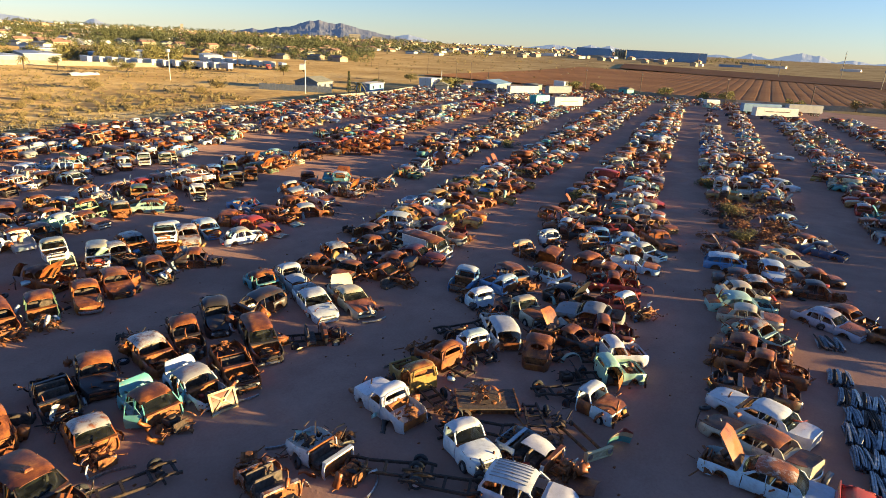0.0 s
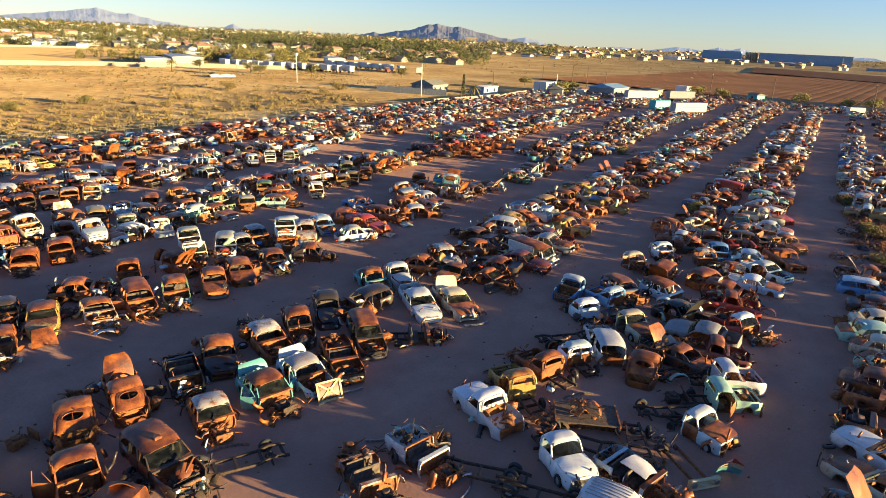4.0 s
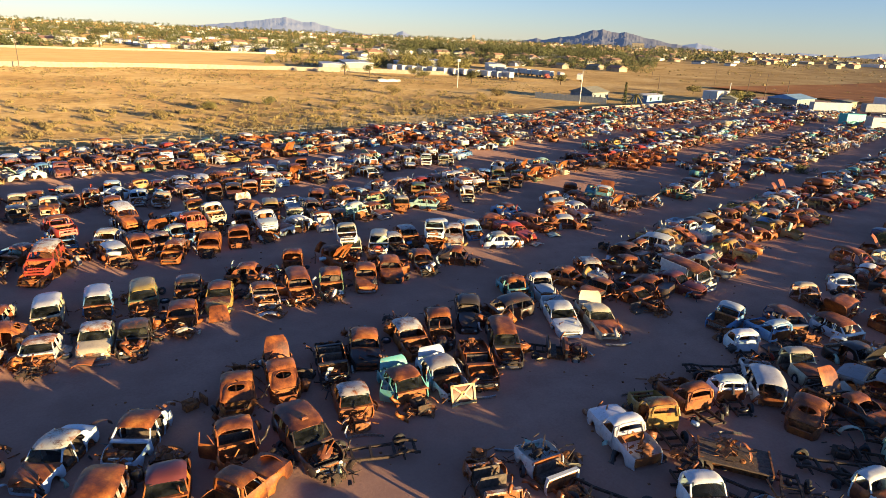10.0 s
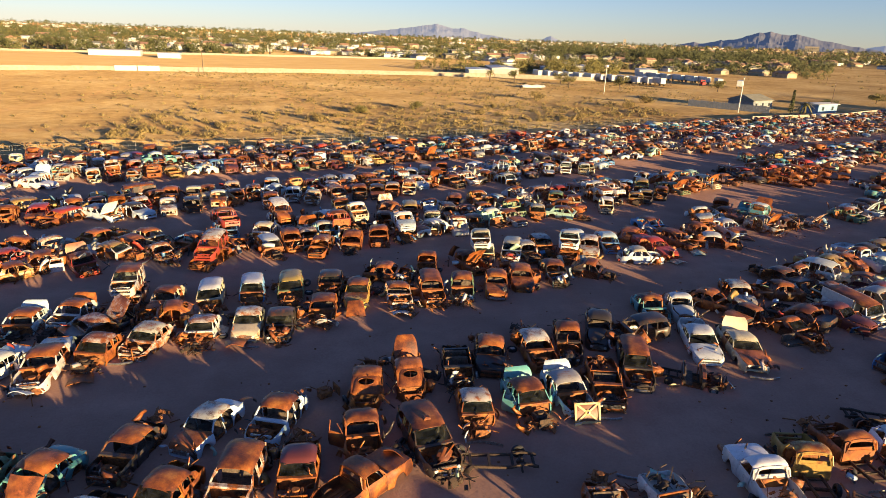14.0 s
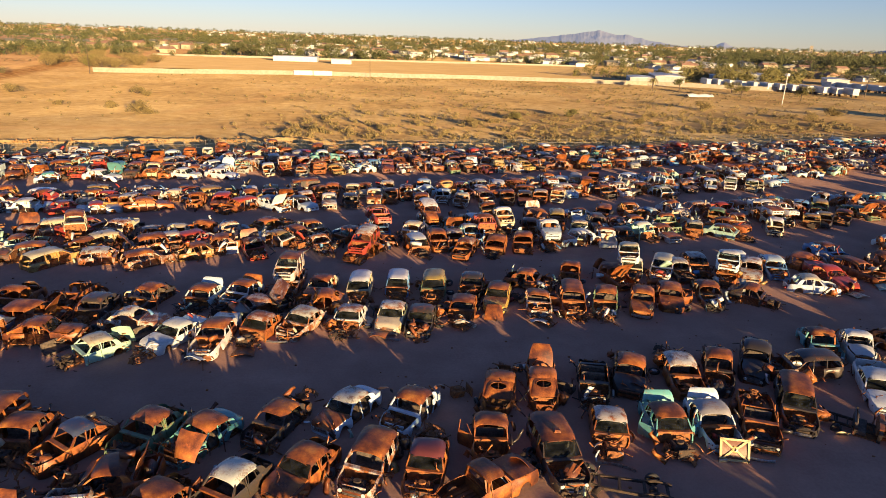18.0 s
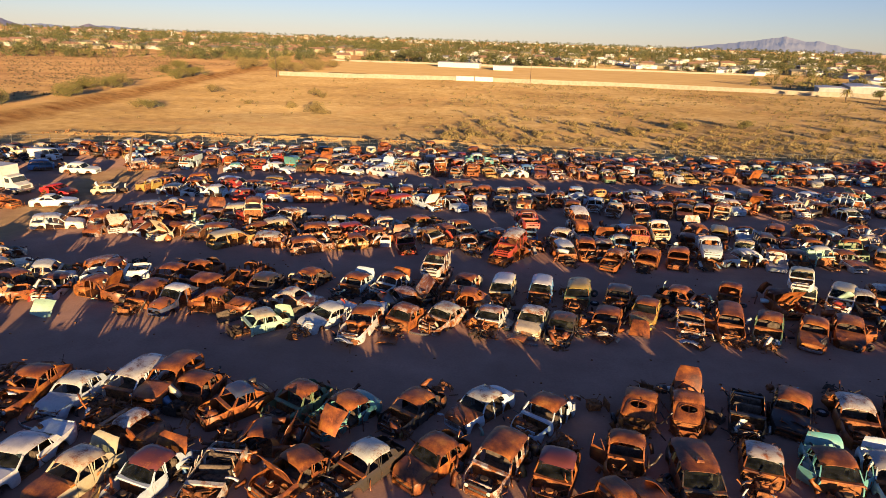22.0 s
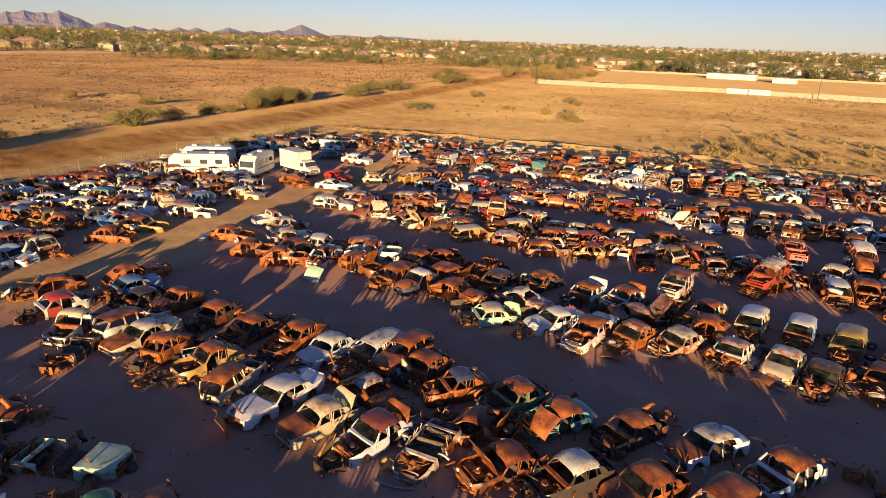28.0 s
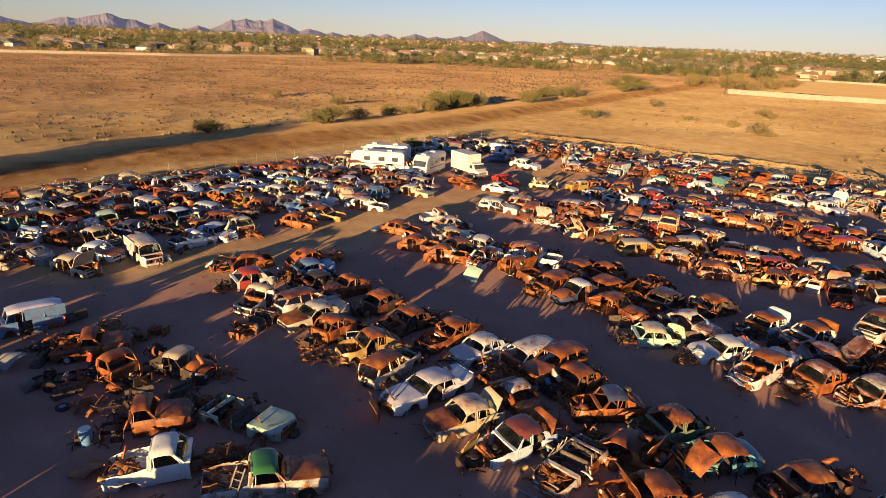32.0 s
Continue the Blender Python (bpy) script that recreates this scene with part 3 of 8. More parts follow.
def car(kind, x, y, heading, body="rust", roof="", state="", level=0, z=0.0, tilt=(0, 0), group="wrecks in the yard rows", size=1.0):
    """One wreck. state letters: h hood there, H hood raised, t trunk lid there, T trunk lid raised, g windshield, w wheels,
    d doors there, o a door open, b bumpers, r roof gone. level 0 near, 1 middle, 2 and 3 far. size shortens a crumpled one."""
    r = random.Random(round(x * 131 + y * 977))
    if not state:
        state = "".join(q for q, p in zip("htgwdob", (0.36, 0.5, 0.5, 0.3, 0.72, 0.14, 0.4) if x > -57 else (0.8, 0.85, 0.75, 0.6, 0.95, 0.05, 0.7)) if r.random() < p)
        state += r.choice(("", "", "", "", "H" if "h" not in state else "", "T" if "t" not in state else ""))
    roof = roof or body
    L, W, belt, top_z, cowl, top, back, foot, fa, ra, nose, tail = KINDS[kind]
    variant = r.randrange(3 if level == 0 else 2)
    low = 0.0 if "w" in state else -0.17
    pose_of = pose(x, y, z + low, r.gauss(0, 1.6) + tilt[0], r.gauss(0, 1.6) + tilt[1], heading) @ Matrix.Diagonal((size, r.uniform(0.96, 1.04), r.uniform(0.93, 1.06) if level < 2 else r.uniform(0.90, 1.16), 1))
    word = WORDS[body] + " " + PLAIN[kind] + " wreck"
    for more in ("with no roof" if "r" in state else "with " + WORDS[roof] + " roof" if roof != body else "", "and raised hood" if "H" in state else "and no hood" if "h" not in state else "", "on bare dirt"):
        if more and len((word + " " + more).split()) <= 12:
            word += " " + more
    c_body, c_roof = tint(body, r), tint(roof, r)
    c_lid = tint(r.choice((body, body, roof, "rust", "orange")), r)
    if body == "clean":
        c_lid = c_body
    PLACED.append((x, y, radians(heading), L / 2 * size, W / 2))
    if level == 3:
        FAR.append((kind, variant + (2 if "h" not in state and r.random() < 0.6 else 0), pose_of, c_body, c_roof, c_lid if "h" in state else None))
        return None
    cut = kind != "van" and "h" not in state and "H" not in state and "b" not in state and r.random() < 0.36
    if level == 2:
        me_body = shared((kind, "bodyframe", variant, cut), lambda: joined(body_shape(kind, variant, cut, 0.45), frame_shape(kind, variant)).mesh("body", PAINT))
    elif level == 1:
        me_body = shared((kind, "body", variant, cut), lambda: body_shape(kind, variant, cut).mesh("body", PAINT))
    if level == 0:
        top_ob = new(NAMES[kind])
        if (kind, "bits", variant, cut) not in MESHES:
            MESHES[kind, "bits", variant, cut] = [(n, s.mesh(n, PAINT if n != "floor_pan" else RUST if variant != 1 else DARK)) for n, s in body_bits(kind, variant, cut)]
        for n, me in MESHES[kind, "bits", variant, cut]:
            child(n, me, top_ob, c_body if n in ("rear_quarter", "fender", "floor_pan") or r.random() < 0.7 else tint("rust", r))
    else:
        top_ob = body_ob = new(NAMES[kind], me_body)
        body_ob.color = c_body
    top_ob.matrix_basis = pose_of
    tagged(top_ob, word, "car wreck" if kind not in ("pickup", "cab", "van") else "truck wreck" if kind != "van" else "van wreck", group)
    if "r" not in state:
        child("roof", shared((kind, "roof", variant), lambda: roof_shape(kind, variant).mesh("roof", PAINT)) if level < 2 else shared((kind, "roof", variant, 2), lambda: roof_shape(kind, variant, 5, 8).mesh("roof", PAINT)), top_ob, c_roof, WORDS[roof] + " roof" if roof != body else "")
        if level < 2:
            child("window_frame", shared((kind, "frame", variant), lambda: frame_shape(kind, variant).mesh("window_frame", PAINT)), top_ob, c_body)
    if ("h" in state or "H" in state) and kind != "van":
        me = shared((kind, "hood", variant), lambda: hood_shape(kind, variant).mesh("hood", PAINT))
        at = None
        if "H" in state:
            at = Matrix.Translation((cowl + 0.2, 0, belt)) @ pose(0, 0, 0, 0, -58, 0) @ Matrix.Translation((-cowl - 0.2, 0, -belt))
        child("hood", me, top_ob, c_lid, "raised hood" if at else "", at)
    if ("t" in state or "T" in state) and kind in ("sedan", "finned", "coupe", "round"):
        me = shared((kind, "trunk", variant), lambda: trunk_shape(kind, variant).mesh("trunk_lid", PAINT))
        at = None
        if "T" in state:
            at = Matrix.Translation((foot, 0, belt)) @ pose(0, 0, 0, 0, 62, 0) @ Matrix.Translation((-foot, 0, -belt))
        child("trunk_lid", me, top_ob, tint(body if r.random() < 0.7 or body == "clean" else "rust", r), "raised trunk lid" if at else "", at)
    if level == 2:
        return top_ob
    if "g" in state and "r" not in state:
        child("windshield", shared((kind, "glass", 1), lambda: glass_shape(kind, True).mesh("windshield", GLASS)), top_ob)
    if kind not in ("van",) and "h" not in state or level == 0:
        child("engine", shared(("engine", variant), lambda: engine_mesh(variant)), top_ob, None, "greasy engine in the open bay" if "h" not in state else "", pose((cowl + L / 2) / 2 + 0.05, 0, -0.02 if kind != "van" else -0.3, 0, 0, r.uniform(-8, 8)))
    if ("h" not in state or cut) and (level == 0 or r.random() < 0.6) and kind != "van":
        q = r.randrange(6)
        child("wreckage", shared(("wreckage", q), lambda: wreckage_mesh(q, RUST if q % 3 else DARK)), top_ob, None, "torn brackets and pipes", pose(L / 2 - 0.5 + r.uniform(-0.2, 0.3), r.uniform(-0.2, 0.2), 0, 0, 0, r.uniform(-40, 40)))
    if level == 0 and "t" not in state and kind in ("sedan", "finned", "coupe", "round", "pickup"):
        q = r.randrange(6)
        child("wreckage", shared(("wreckage", q), lambda: wreckage_mesh(q, RUST if q % 3 else DARK)), top_ob, None, "scrap lying in the open back", pose(-L / 2 + 0.75, 0, 0.2 if kind != "pickup" else 0.45, 0, 0, r.uniform(60, 120)))
    if level == 1:
        if "d" in state:
            side = r.choice((-1, 1))
            for n in range(len(doors_of(kind))):
                child("door", shared((kind, "door", n, side, 0), lambda: door_shape(kind, n, side, 0).mesh("door", PAINT)), top_ob, c_body)
        return top_ob
    if "r" not in state and kind in ("sedan", "finned", "coupe", "wagon") and r.random() < 0.5:
        child("rear_window", shared((kind, "glass", 0), lambda: glass_shape(kind, False).mesh("rear_window", GLASS)), top_ob)
    seat = shared(("seat", W), lambda: Shape().box(-0.30, 0.25, -W * 0.36, W * 0.36, 0.32, 0.58, 0.06).box(-0.42, -0.26, -W * 0.36, W * 0.36, 0.45, 1.02, 0.05).mesh("seat", VINYL))
    child("seat", seat, top_ob, None, "", pose(cowl - 0.85, 0, 0, 0, r.uniform(-6, 6), r.uniform(-7, 7)))
    if kind in ("sedan", "finned", "wagon", "round") and r.random() < 0.7:
        child("seat", seat, top_ob, None, "", pose(cowl - 1.75, 0, 0, 0, r.uniform(-6, 6), r.uniform(-7, 7)))
    for side in (-1, 1):
        for n in range(len(doors_of(kind))):
            u = r.random()
            if "d" in state and u < 0.8:
                me = shared((kind, "door", n, side, variant), lambda: door_shape(kind, n, side, variant).mesh("door", PAINT))
                at, d0 = None, doors_of(kind)[n][0]
                if "o" in state and n == 0 and u < 0.5:
                    h = side * W / 2
                    at = Matrix.Translation((d0, h, 0)) @ pose(0, 0, 0, 0, 0, side * -r.uniform(35, 70)) @ Matrix.Translation((-d0, -h, 0))
                child("door", me, top_ob, c_body if r.random() < 0.8 else c_lid, "door hanging open" if at else "", at)
    half, line, _ = kind_shape(kind)
    e = L / 2
    if r.random() < 0.6 and kind != "van" and not cut:
        def grille():
            s = Shape()
            for k in range(5):
                s.box(e - 0.03, e + 0.01, -half(e) * 0.62, half(e) * 0.62, 0.53 + k * 0.06, 0.56 + k * 0.06)
            for k in range(4):
                s.box(e - 0.04, e - 0.01, -half(e) * 0.62 + k * half(e) * 0.41, -half(e) * 0.6 + k * half(e) * 0.41, 0.52, 0.83)
            return s.mesh("grille", CHROME)
        child("grille", shared((kind, "grille"), grille), top_ob)
        for side in (-1, 1):
            if r.random() < 0.7:
                child("headlight", shared((kind, "lamp", side), lambda: Shape().disc((e + 0.01, side * half(e) * 0.78, 0.70), "x", 0.09, 0.10, 0.06, 12).mesh("headlight", LAMP)), top_ob)
    for end in (1, -1):
        if "b" in state and not cut and r.random() < 0.75 and (end > 0 or kind != "cab"):
            def bumper():
                s, rings = Shape(), []
                for k in range(9):
                    v = -1 + k / 4
                    xx, yy = e + 0.10 - 0.16 * v * v, v * half(e) * 1.04
                    rings.append([(xx + a, yy, 0.42 + b) for a, b in ((0, -0.09), (0.05, -0.06), (0.05, 0.06), (0, 0.09), (-0.02, 0))])
                return s.loft(rings).mesh("bumper", CHROME)
            child("bumper", shared((kind, "bumper"), bumper), top_ob, None, "", pose(r.uniform(-0.04, 0.04), 0, 0, 0, 0, (0 if end > 0 else 180) + r.uniform(-3, 3)))
    if kind == "cab" or "w" in state:
        tyre, rim = shared("tyre", lambda: wheel_meshes())
        for a in (fa, ra):
            for side in (-1, 1):
                if r.random() < 0.8:
                    wheel = child("wheel", tyre, top_ob, None, "", pose(a, side * (W / 2 - 0.13), 0.335, 0, 0, 0 if side > 0 else 180))
                    child("rim", rim, wheel, tint(r.choice(("grey", "rust", "white", "dark")), r))
    if kind == "cab":
        def rails():
            s = Shape()
            for side in (-1, 1):
                s.box(-e, cowl + 1.6, side * 0.40 - 0.04, side * 0.40 + 0.04, 0.42, 0.56)
            for k in range(5):
                s.box(-e + 0.1 + k * 0.75, -e + 0.18 + k * 0.75, -0.40, 0.40, 0.44, 0.53)
            s.box(ra - 0.06, ra + 0.06, -0.75, 0.75, 0.28, 0.40, 0.02)
            return s.mesh("chassis_frame", DARK)
        child("chassis_frame", shared("rails", rails), top_ob)
    return top_ob


def fits(x, y, heading, half_long, half_wide, ease=0.90):
    """Whether a box on the plan stays clear of all that is placed; ease lets neighbours jam together a little."""
    a = radians(heading)
    for px, py, b, hl, hw in PLACED:
        dx, dy = px - x, py - y
        if dx * dx + dy * dy > 34:
            continue
        apart = False
        for ang in (a, a + math.pi / 2, b, b + math.pi / 2):
            c, s = math.cos(ang), math.sin(ang)
            r1 = half_long * abs(math.cos(a - ang)) + half_wide * abs(math.sin(a - ang))
            r2 = hl * abs(math.cos(b - ang)) + hw * abs(math.sin(b - ang))
            if abs(dx * c + dy * s) > (r1 + r2) * ease:
                apart = True
                break
        if not apart:
            return False
    return True


def coated(name, v, f, c, label, category):
    """One joined mesh of triangles, painted by its own colours."""
    me = bpy.data.meshes.new(name)
    me.vertices.add(len(v))
    me.vertices.foreach_set("co", v.ravel())
    me.loops.add(f.size)
    me.loops.foreach_set("vertex_index", f.ravel().astype(np.int32))
    me.polygons.add(len(f))
    me.polygons.foreach_set("loop_start", np.arange(0, f.size, 3, dtype=np.int32))
    me.materials.append(PAINT_FAR)
    me.update(calc_edges=True)
    me.attributes.new("coat", "FLOAT_COLOR", "POINT").data.foreach_set("color", c.ravel())
    tagged(new(name, me), label, category, "", "stuff")


def far_wrecks():
    """The wrecks too far off to tell apart, and the unseen added ones, joined."""
    cache, vs, fs, cs, base = {}, [], [], [], 0
    for kind, variant, m, c_body, c_roof, c_lid in FAR:
        away = math.hypot(m[0][3], m[1][3])
        plain, fine = away > 125 or away < 80, 0.16 if away > 125 or away < 80 else 0.30
        bits = [("body", lambda k, q: joined(*(s for n, s in body_bits(k, q, variant > 1, fine) if n not in ("floor_pan", "cowl", "rear_deck", "radiator_support") or n != "floor_pan" and not plain)), c_body)]
        if not plain:
            bits.append(("floor", lambda k, q: joined(*(s for n, s in body_bits(k, q, variant > 1, fine) if n == "floor_pan")), (0.14, 0.055, 0.024, 0.8)))
        bits += [("frame", lambda k, q: frame_shape(k, q, 5), c_body), ("roof", (lambda k, q: roof_shape(k, q, 2, 3)) if plain else (lambda k, q: roof_shape(k, q, 3, 5)), c_roof)] + ([("hood", lambda k, q: hood_shape(k, q, 2, 4), c_lid)] if c_lid else [])
        for tag, make, colour in bits:
            if (kind, variant, tag, plain) not in cache:
                s = make(kind, variant % 2)
                tri = []
                for f in s.f:
                    tri += [(f[0], f[k], f[k + 1]) for k in range(1, len(f) - 1)]
                cache[kind, variant, tag, plain] = np.array(s.v), np.array(tri)
            v, f = cache[kind, variant, tag, plain]
            mm = np.array(m)
            vs.append(v @ mm[:3, :3].T + mm[:3, 3])
            fs.append(f + base)
            cs.append(np.tile(colour, (len(v), 1)))
            base += len(v)
    coated("far_wrecks", np.concatenate(vs), np.concatenate(fs), np.concatenate(cs), "long rows of rusted and faded car wrecks at the yard's far end", "car wrecks")


# ---- the ground: one sheet, from the yard to the horizon ----
def dirt_material():
    m, t, p = mat("desert_dirt", 0.95)
    p.inputs["Diffuse Roughness"].default_value, p.inputs["Specular IOR Level"].default_value = 0.45, 0.05
    at = t.nodes.new("ShaderNodeTexCoord").outputs["Object"]
    big, mid, fine = noise_tex(t, at, 0.022, 5), noise_tex(t, at, 0.35, 6, 0.65), noise_tex(t, at, 6.0, 5, 0.7)
    desert = ramp(t, maths(t, "ADD", maths(t, "MULTIPLY", big, 0.6), maths(t, "MULTIPLY", mid, 0.4)), (0.36, (0.27, 0.165, 0.066)), (0.50, (0.455, 0.302, 0.122)), (0.63, (0.58, 0.415, 0.19)))
    yard = ramp(t, maths(t, "ADD", maths(t, "MULTIPLY", mid, 0.6), maths(t, "MULTIPLY", fine, 0.4)), (0.35, (0.335, 0.188, 0.137)), (0.62, (0.475, 0.280, 0.205)))
    worn = noise_tex(t, at, 0.11, 4, 0.55)
    yard = mix(t, maths(t, "MULTIPLY", maths(t, "SUBTRACT", worn, 0.42), 2.6, True), yard, (0.29, 0.167, 0.122))
    mask = t.nodes.new("ShaderNodeAttribute")
    mask.attribute_name = "packed"
    bank = t.nodes.new("ShaderNodeAttribute")
    bank.attribute_name = "bank"
    # darker brown along the slope of the raised road
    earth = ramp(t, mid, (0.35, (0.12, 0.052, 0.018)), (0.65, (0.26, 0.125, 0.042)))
    weeds = maths(t, "MULTIPLY", maths(t, "SUBTRACT", noise_tex(t, at, 0.8, 8, 0.78), 0.56), 9.0, True)
    desert = mix(t, maths(t, "MULTIPLY", weeds, 0.55), desert, (0.20, 0.105, 0.034))
    place = t.nodes.new("ShaderNodeSeparateXYZ")
    t.links.new(at, place.inputs[0])
    west = maths(t, "MULTIPLY", maths(t, "SUBTRACT", maths(t, "MULTIPLY", place.outputs["X"], -1.0), 125.0), 0.011, True)
    desert = mix(t, west, desert, ramp(t, maths(t, "ADD", maths(t, "MULTIPLY", big, 0.5), maths(t, "MULTIPLY", mid, 0.5)), (0.38, (0.24, 0.128, 0.058)), (0.62, (0.50, 0.315, 0.145))))
    track = t.nodes.new("ShaderNodeAttribute")
    track.attribute_name = "track"
    desert = mix(t, maths(t, "MULTIPLY", track.outputs["Fac"], 0.55), desert, (0.50, 0.30, 0.125))
    soil = mix(t, mask.outputs["Fac"], desert, yard)
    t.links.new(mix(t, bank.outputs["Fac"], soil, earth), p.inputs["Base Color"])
    rough = maths(t, "ADD", maths(t, "MULTIPLY", mid, 2.0), fine)
    bump(t, p, maths(t, "MULTIPLY", rough, maths(t, "SUBTRACT", 1.0, maths(t, "MULTIPLY", mask.outputs["Fac"], 0.8))), 0.5, 0.14)
    return m


DIRT = dirt_material()


def along(points, x):
    for (x0, y0), (x1, y1) in zip(points, points[1:]):
        if x <= x1 or (x1, y1) == points[-1]:
            return y0 + (y1 - y0) * (x - x0) / (x1 - x0)


NORTH = [(-96, 88), (-65, 97), (-31, 107), (2, 112), (46, 121), (100, 139), (207, 163), (300, 190)]
WEST = [(-79, -10), (-79, 5), (-85, 25), (-90, 58), (-96, 88)]


def west_x(y):
    pts = sorted((b, a) for a, b in WEST)
    return along(pts, min(max(y, -200), 400)) if y < 88 else -96 - (y - 88) * 0.285


def climb(x, y):
    """The town and the fields beyond stand on ground that climbs very gently."""
    return 0.011 * min(max(math.hypot(x, y) - 560, 0), 2100)


def lift(x, y):
    """The height of the ground: flat in the yard, a raised dirt road along its west side, low swells in the desert."""
    d = west_x(y) - x
    z = 0.0
    if d > 0:
        u, w = min(max((d - 9) / 9, 0), 1), min(max((d - 29) / 6, 0), 1)
        z += 1.3 * (u * u * (3 - 2 * u)) - 1.9 * (w * w * (3 - 2 * w)) + 0.6 * min(max((d - 38) / 12, 0), 1)
        z += 0.22 * noise.noise(Vector((x * 0.5, y * 0.5, 3.0))) * (1 if 0 < u < 1 else 0.25)
    out = max(y - along(NORTH, min(max(x, -96), 300)), d, 0)
    z += min(out / 20, 1) * (0.30 * noise.noise(Vector((x * 0.05, y * 0.05, 0))) + 0.10 * noise.noise(Vector((x * 0.25, y * 0.25, 7))))
    wild = min(max((d - 40) / 25, 0), 1)
    if wild:
        z += wild * (0.45 * max(0.0, noise.fractal(Vector((x * 0.06, y * 0.06, 11)), 0.9, 2.1, 4)) ** 1.3 - 0.05)
    return z + climb(x, y) + 0.035 * noise.noise(Vector((x * 0.4, y * 0.4, 1)))


TRACKS = [[(5, 250), (14, 190), (22, 155), (27, 130)], [(-56, 160), (-47, 200), (-34, 262), (-20, 295)], [(-100, 122), (-70, 128), (-30, 138), (20, 148), (90, 165)], [(60, 310), (64, 220), (70, 150)]]


def trodden(x, y):
    """How worn the sand is: faint wheel tracks, and the flat top of the raised road."""
    if abs(x) > 250 or not 80 < y < 340:
        best = 99.0
    else:
        p, best = Vector((x, y)), 99.0
        for line in TRACKS:
            for a, b in zip(line, line[1:]):
                a, d = Vector(a), Vector(b) - Vector(a)
                best = min(best, (p - a - d * min(max((p - a).dot(d) / d.length_squared, 0), 1)).length)
    road = west_x(y) - x
    return max(math.exp(-(best / 2.2) ** 2), 1.0 if 19 < road < 29 and -80 < y < 450 else 0.0)


LANE = [(-60, 76), (-58, 63), (-55, 54), (-54.5, 44), (-54, 37.6), (-51, 29), (-51, 17), (-56, 8)]


def ground_sheet():
    def steps(lo, hi, fine):
        a = list(np.arange(lo, hi + 0.1, fine))
        k, d = [], fine
        while (k[-1] if k else 0) < 5200:
            d *= 1.35
            k.append((k[-1] if k else 0) + d)
        return [lo - q for q in reversed(k)] + a + [hi + q for q in k]
    xs, ys = steps(-340, 290, 2.2), steps(-60, 330, 2.2)
    verts = [(x, y, lift(x, y) if abs(x) < 1500 and abs(y) < 1500 else climb(x, y)) for x in xs for y in ys]
    n = len(ys)
    faces = [(a * n + b, (a + 1) * n + b, (a + 1) * n + b + 1, a * n + b + 1) for a in range(len(xs) - 1) for b in range(n - 1)]
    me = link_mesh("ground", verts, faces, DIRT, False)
    me.polygons.foreach_set("use_smooth", [True] * len(me.polygons))
    layer = me.attributes.new("packed", "FLOAT", "POINT")
    vals = []
    for x, y, z in verts:
        inside = min(along(NORTH, min(max(x, -96), 300)) - y, x - west_x(y), 300 - x)
        lane = 99.0
        for a, b in zip(LANE, LANE[1:]):
            a, d = Vector(a), Vector(b) - Vector(a)
            lane = min(lane, (Vector((x, y)) - a - d * min(max((Vector((x, y)) - a).dot(d) / d.length_squared, 0), 1)).length)
        vals.append(min(max(inside / 5 + 0.5 + 0.8 * noise.noise(Vector((x * 0.1, y * 0.1, 4))), 0), 1) * (1 - 0.7 * math.exp(-(lane / 4.2) ** 4)))
    layer.data.foreach_set("value", vals)
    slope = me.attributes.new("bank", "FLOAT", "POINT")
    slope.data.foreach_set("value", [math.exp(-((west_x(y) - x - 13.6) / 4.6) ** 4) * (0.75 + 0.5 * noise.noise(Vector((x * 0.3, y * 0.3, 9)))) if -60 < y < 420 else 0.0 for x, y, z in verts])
    worn = me.attributes.new("track", "FLOAT", "POINT")
    worn.data.foreach_set("value", [trodden(x, y) for x, y, z in verts])
    tagged(new("ground", me), "bare brown desert dirt with packed vehicle tracks", "ground", "", "structure")


ground_sheet()


# ---- the eroded edge of the sand behind the fence, and the clods of the road bank ----
def edge_y(x):
    u = min(max((x + 50) / 60, 0), 1)
    return along(NORTH, x) + 14 - 9 * u + 1.8 * noise.noise(Vector((x * 0.11, 0, 5))) + 0.5 * noise.noise(Vector((x * 0.6, 0, 8)))


CLOD = grain_material("crumbled_earth", (0.20, 0.10, 0.04), (0.42, 0.23, 0.095), 3.0, 0.95, 0, 0.5, False)


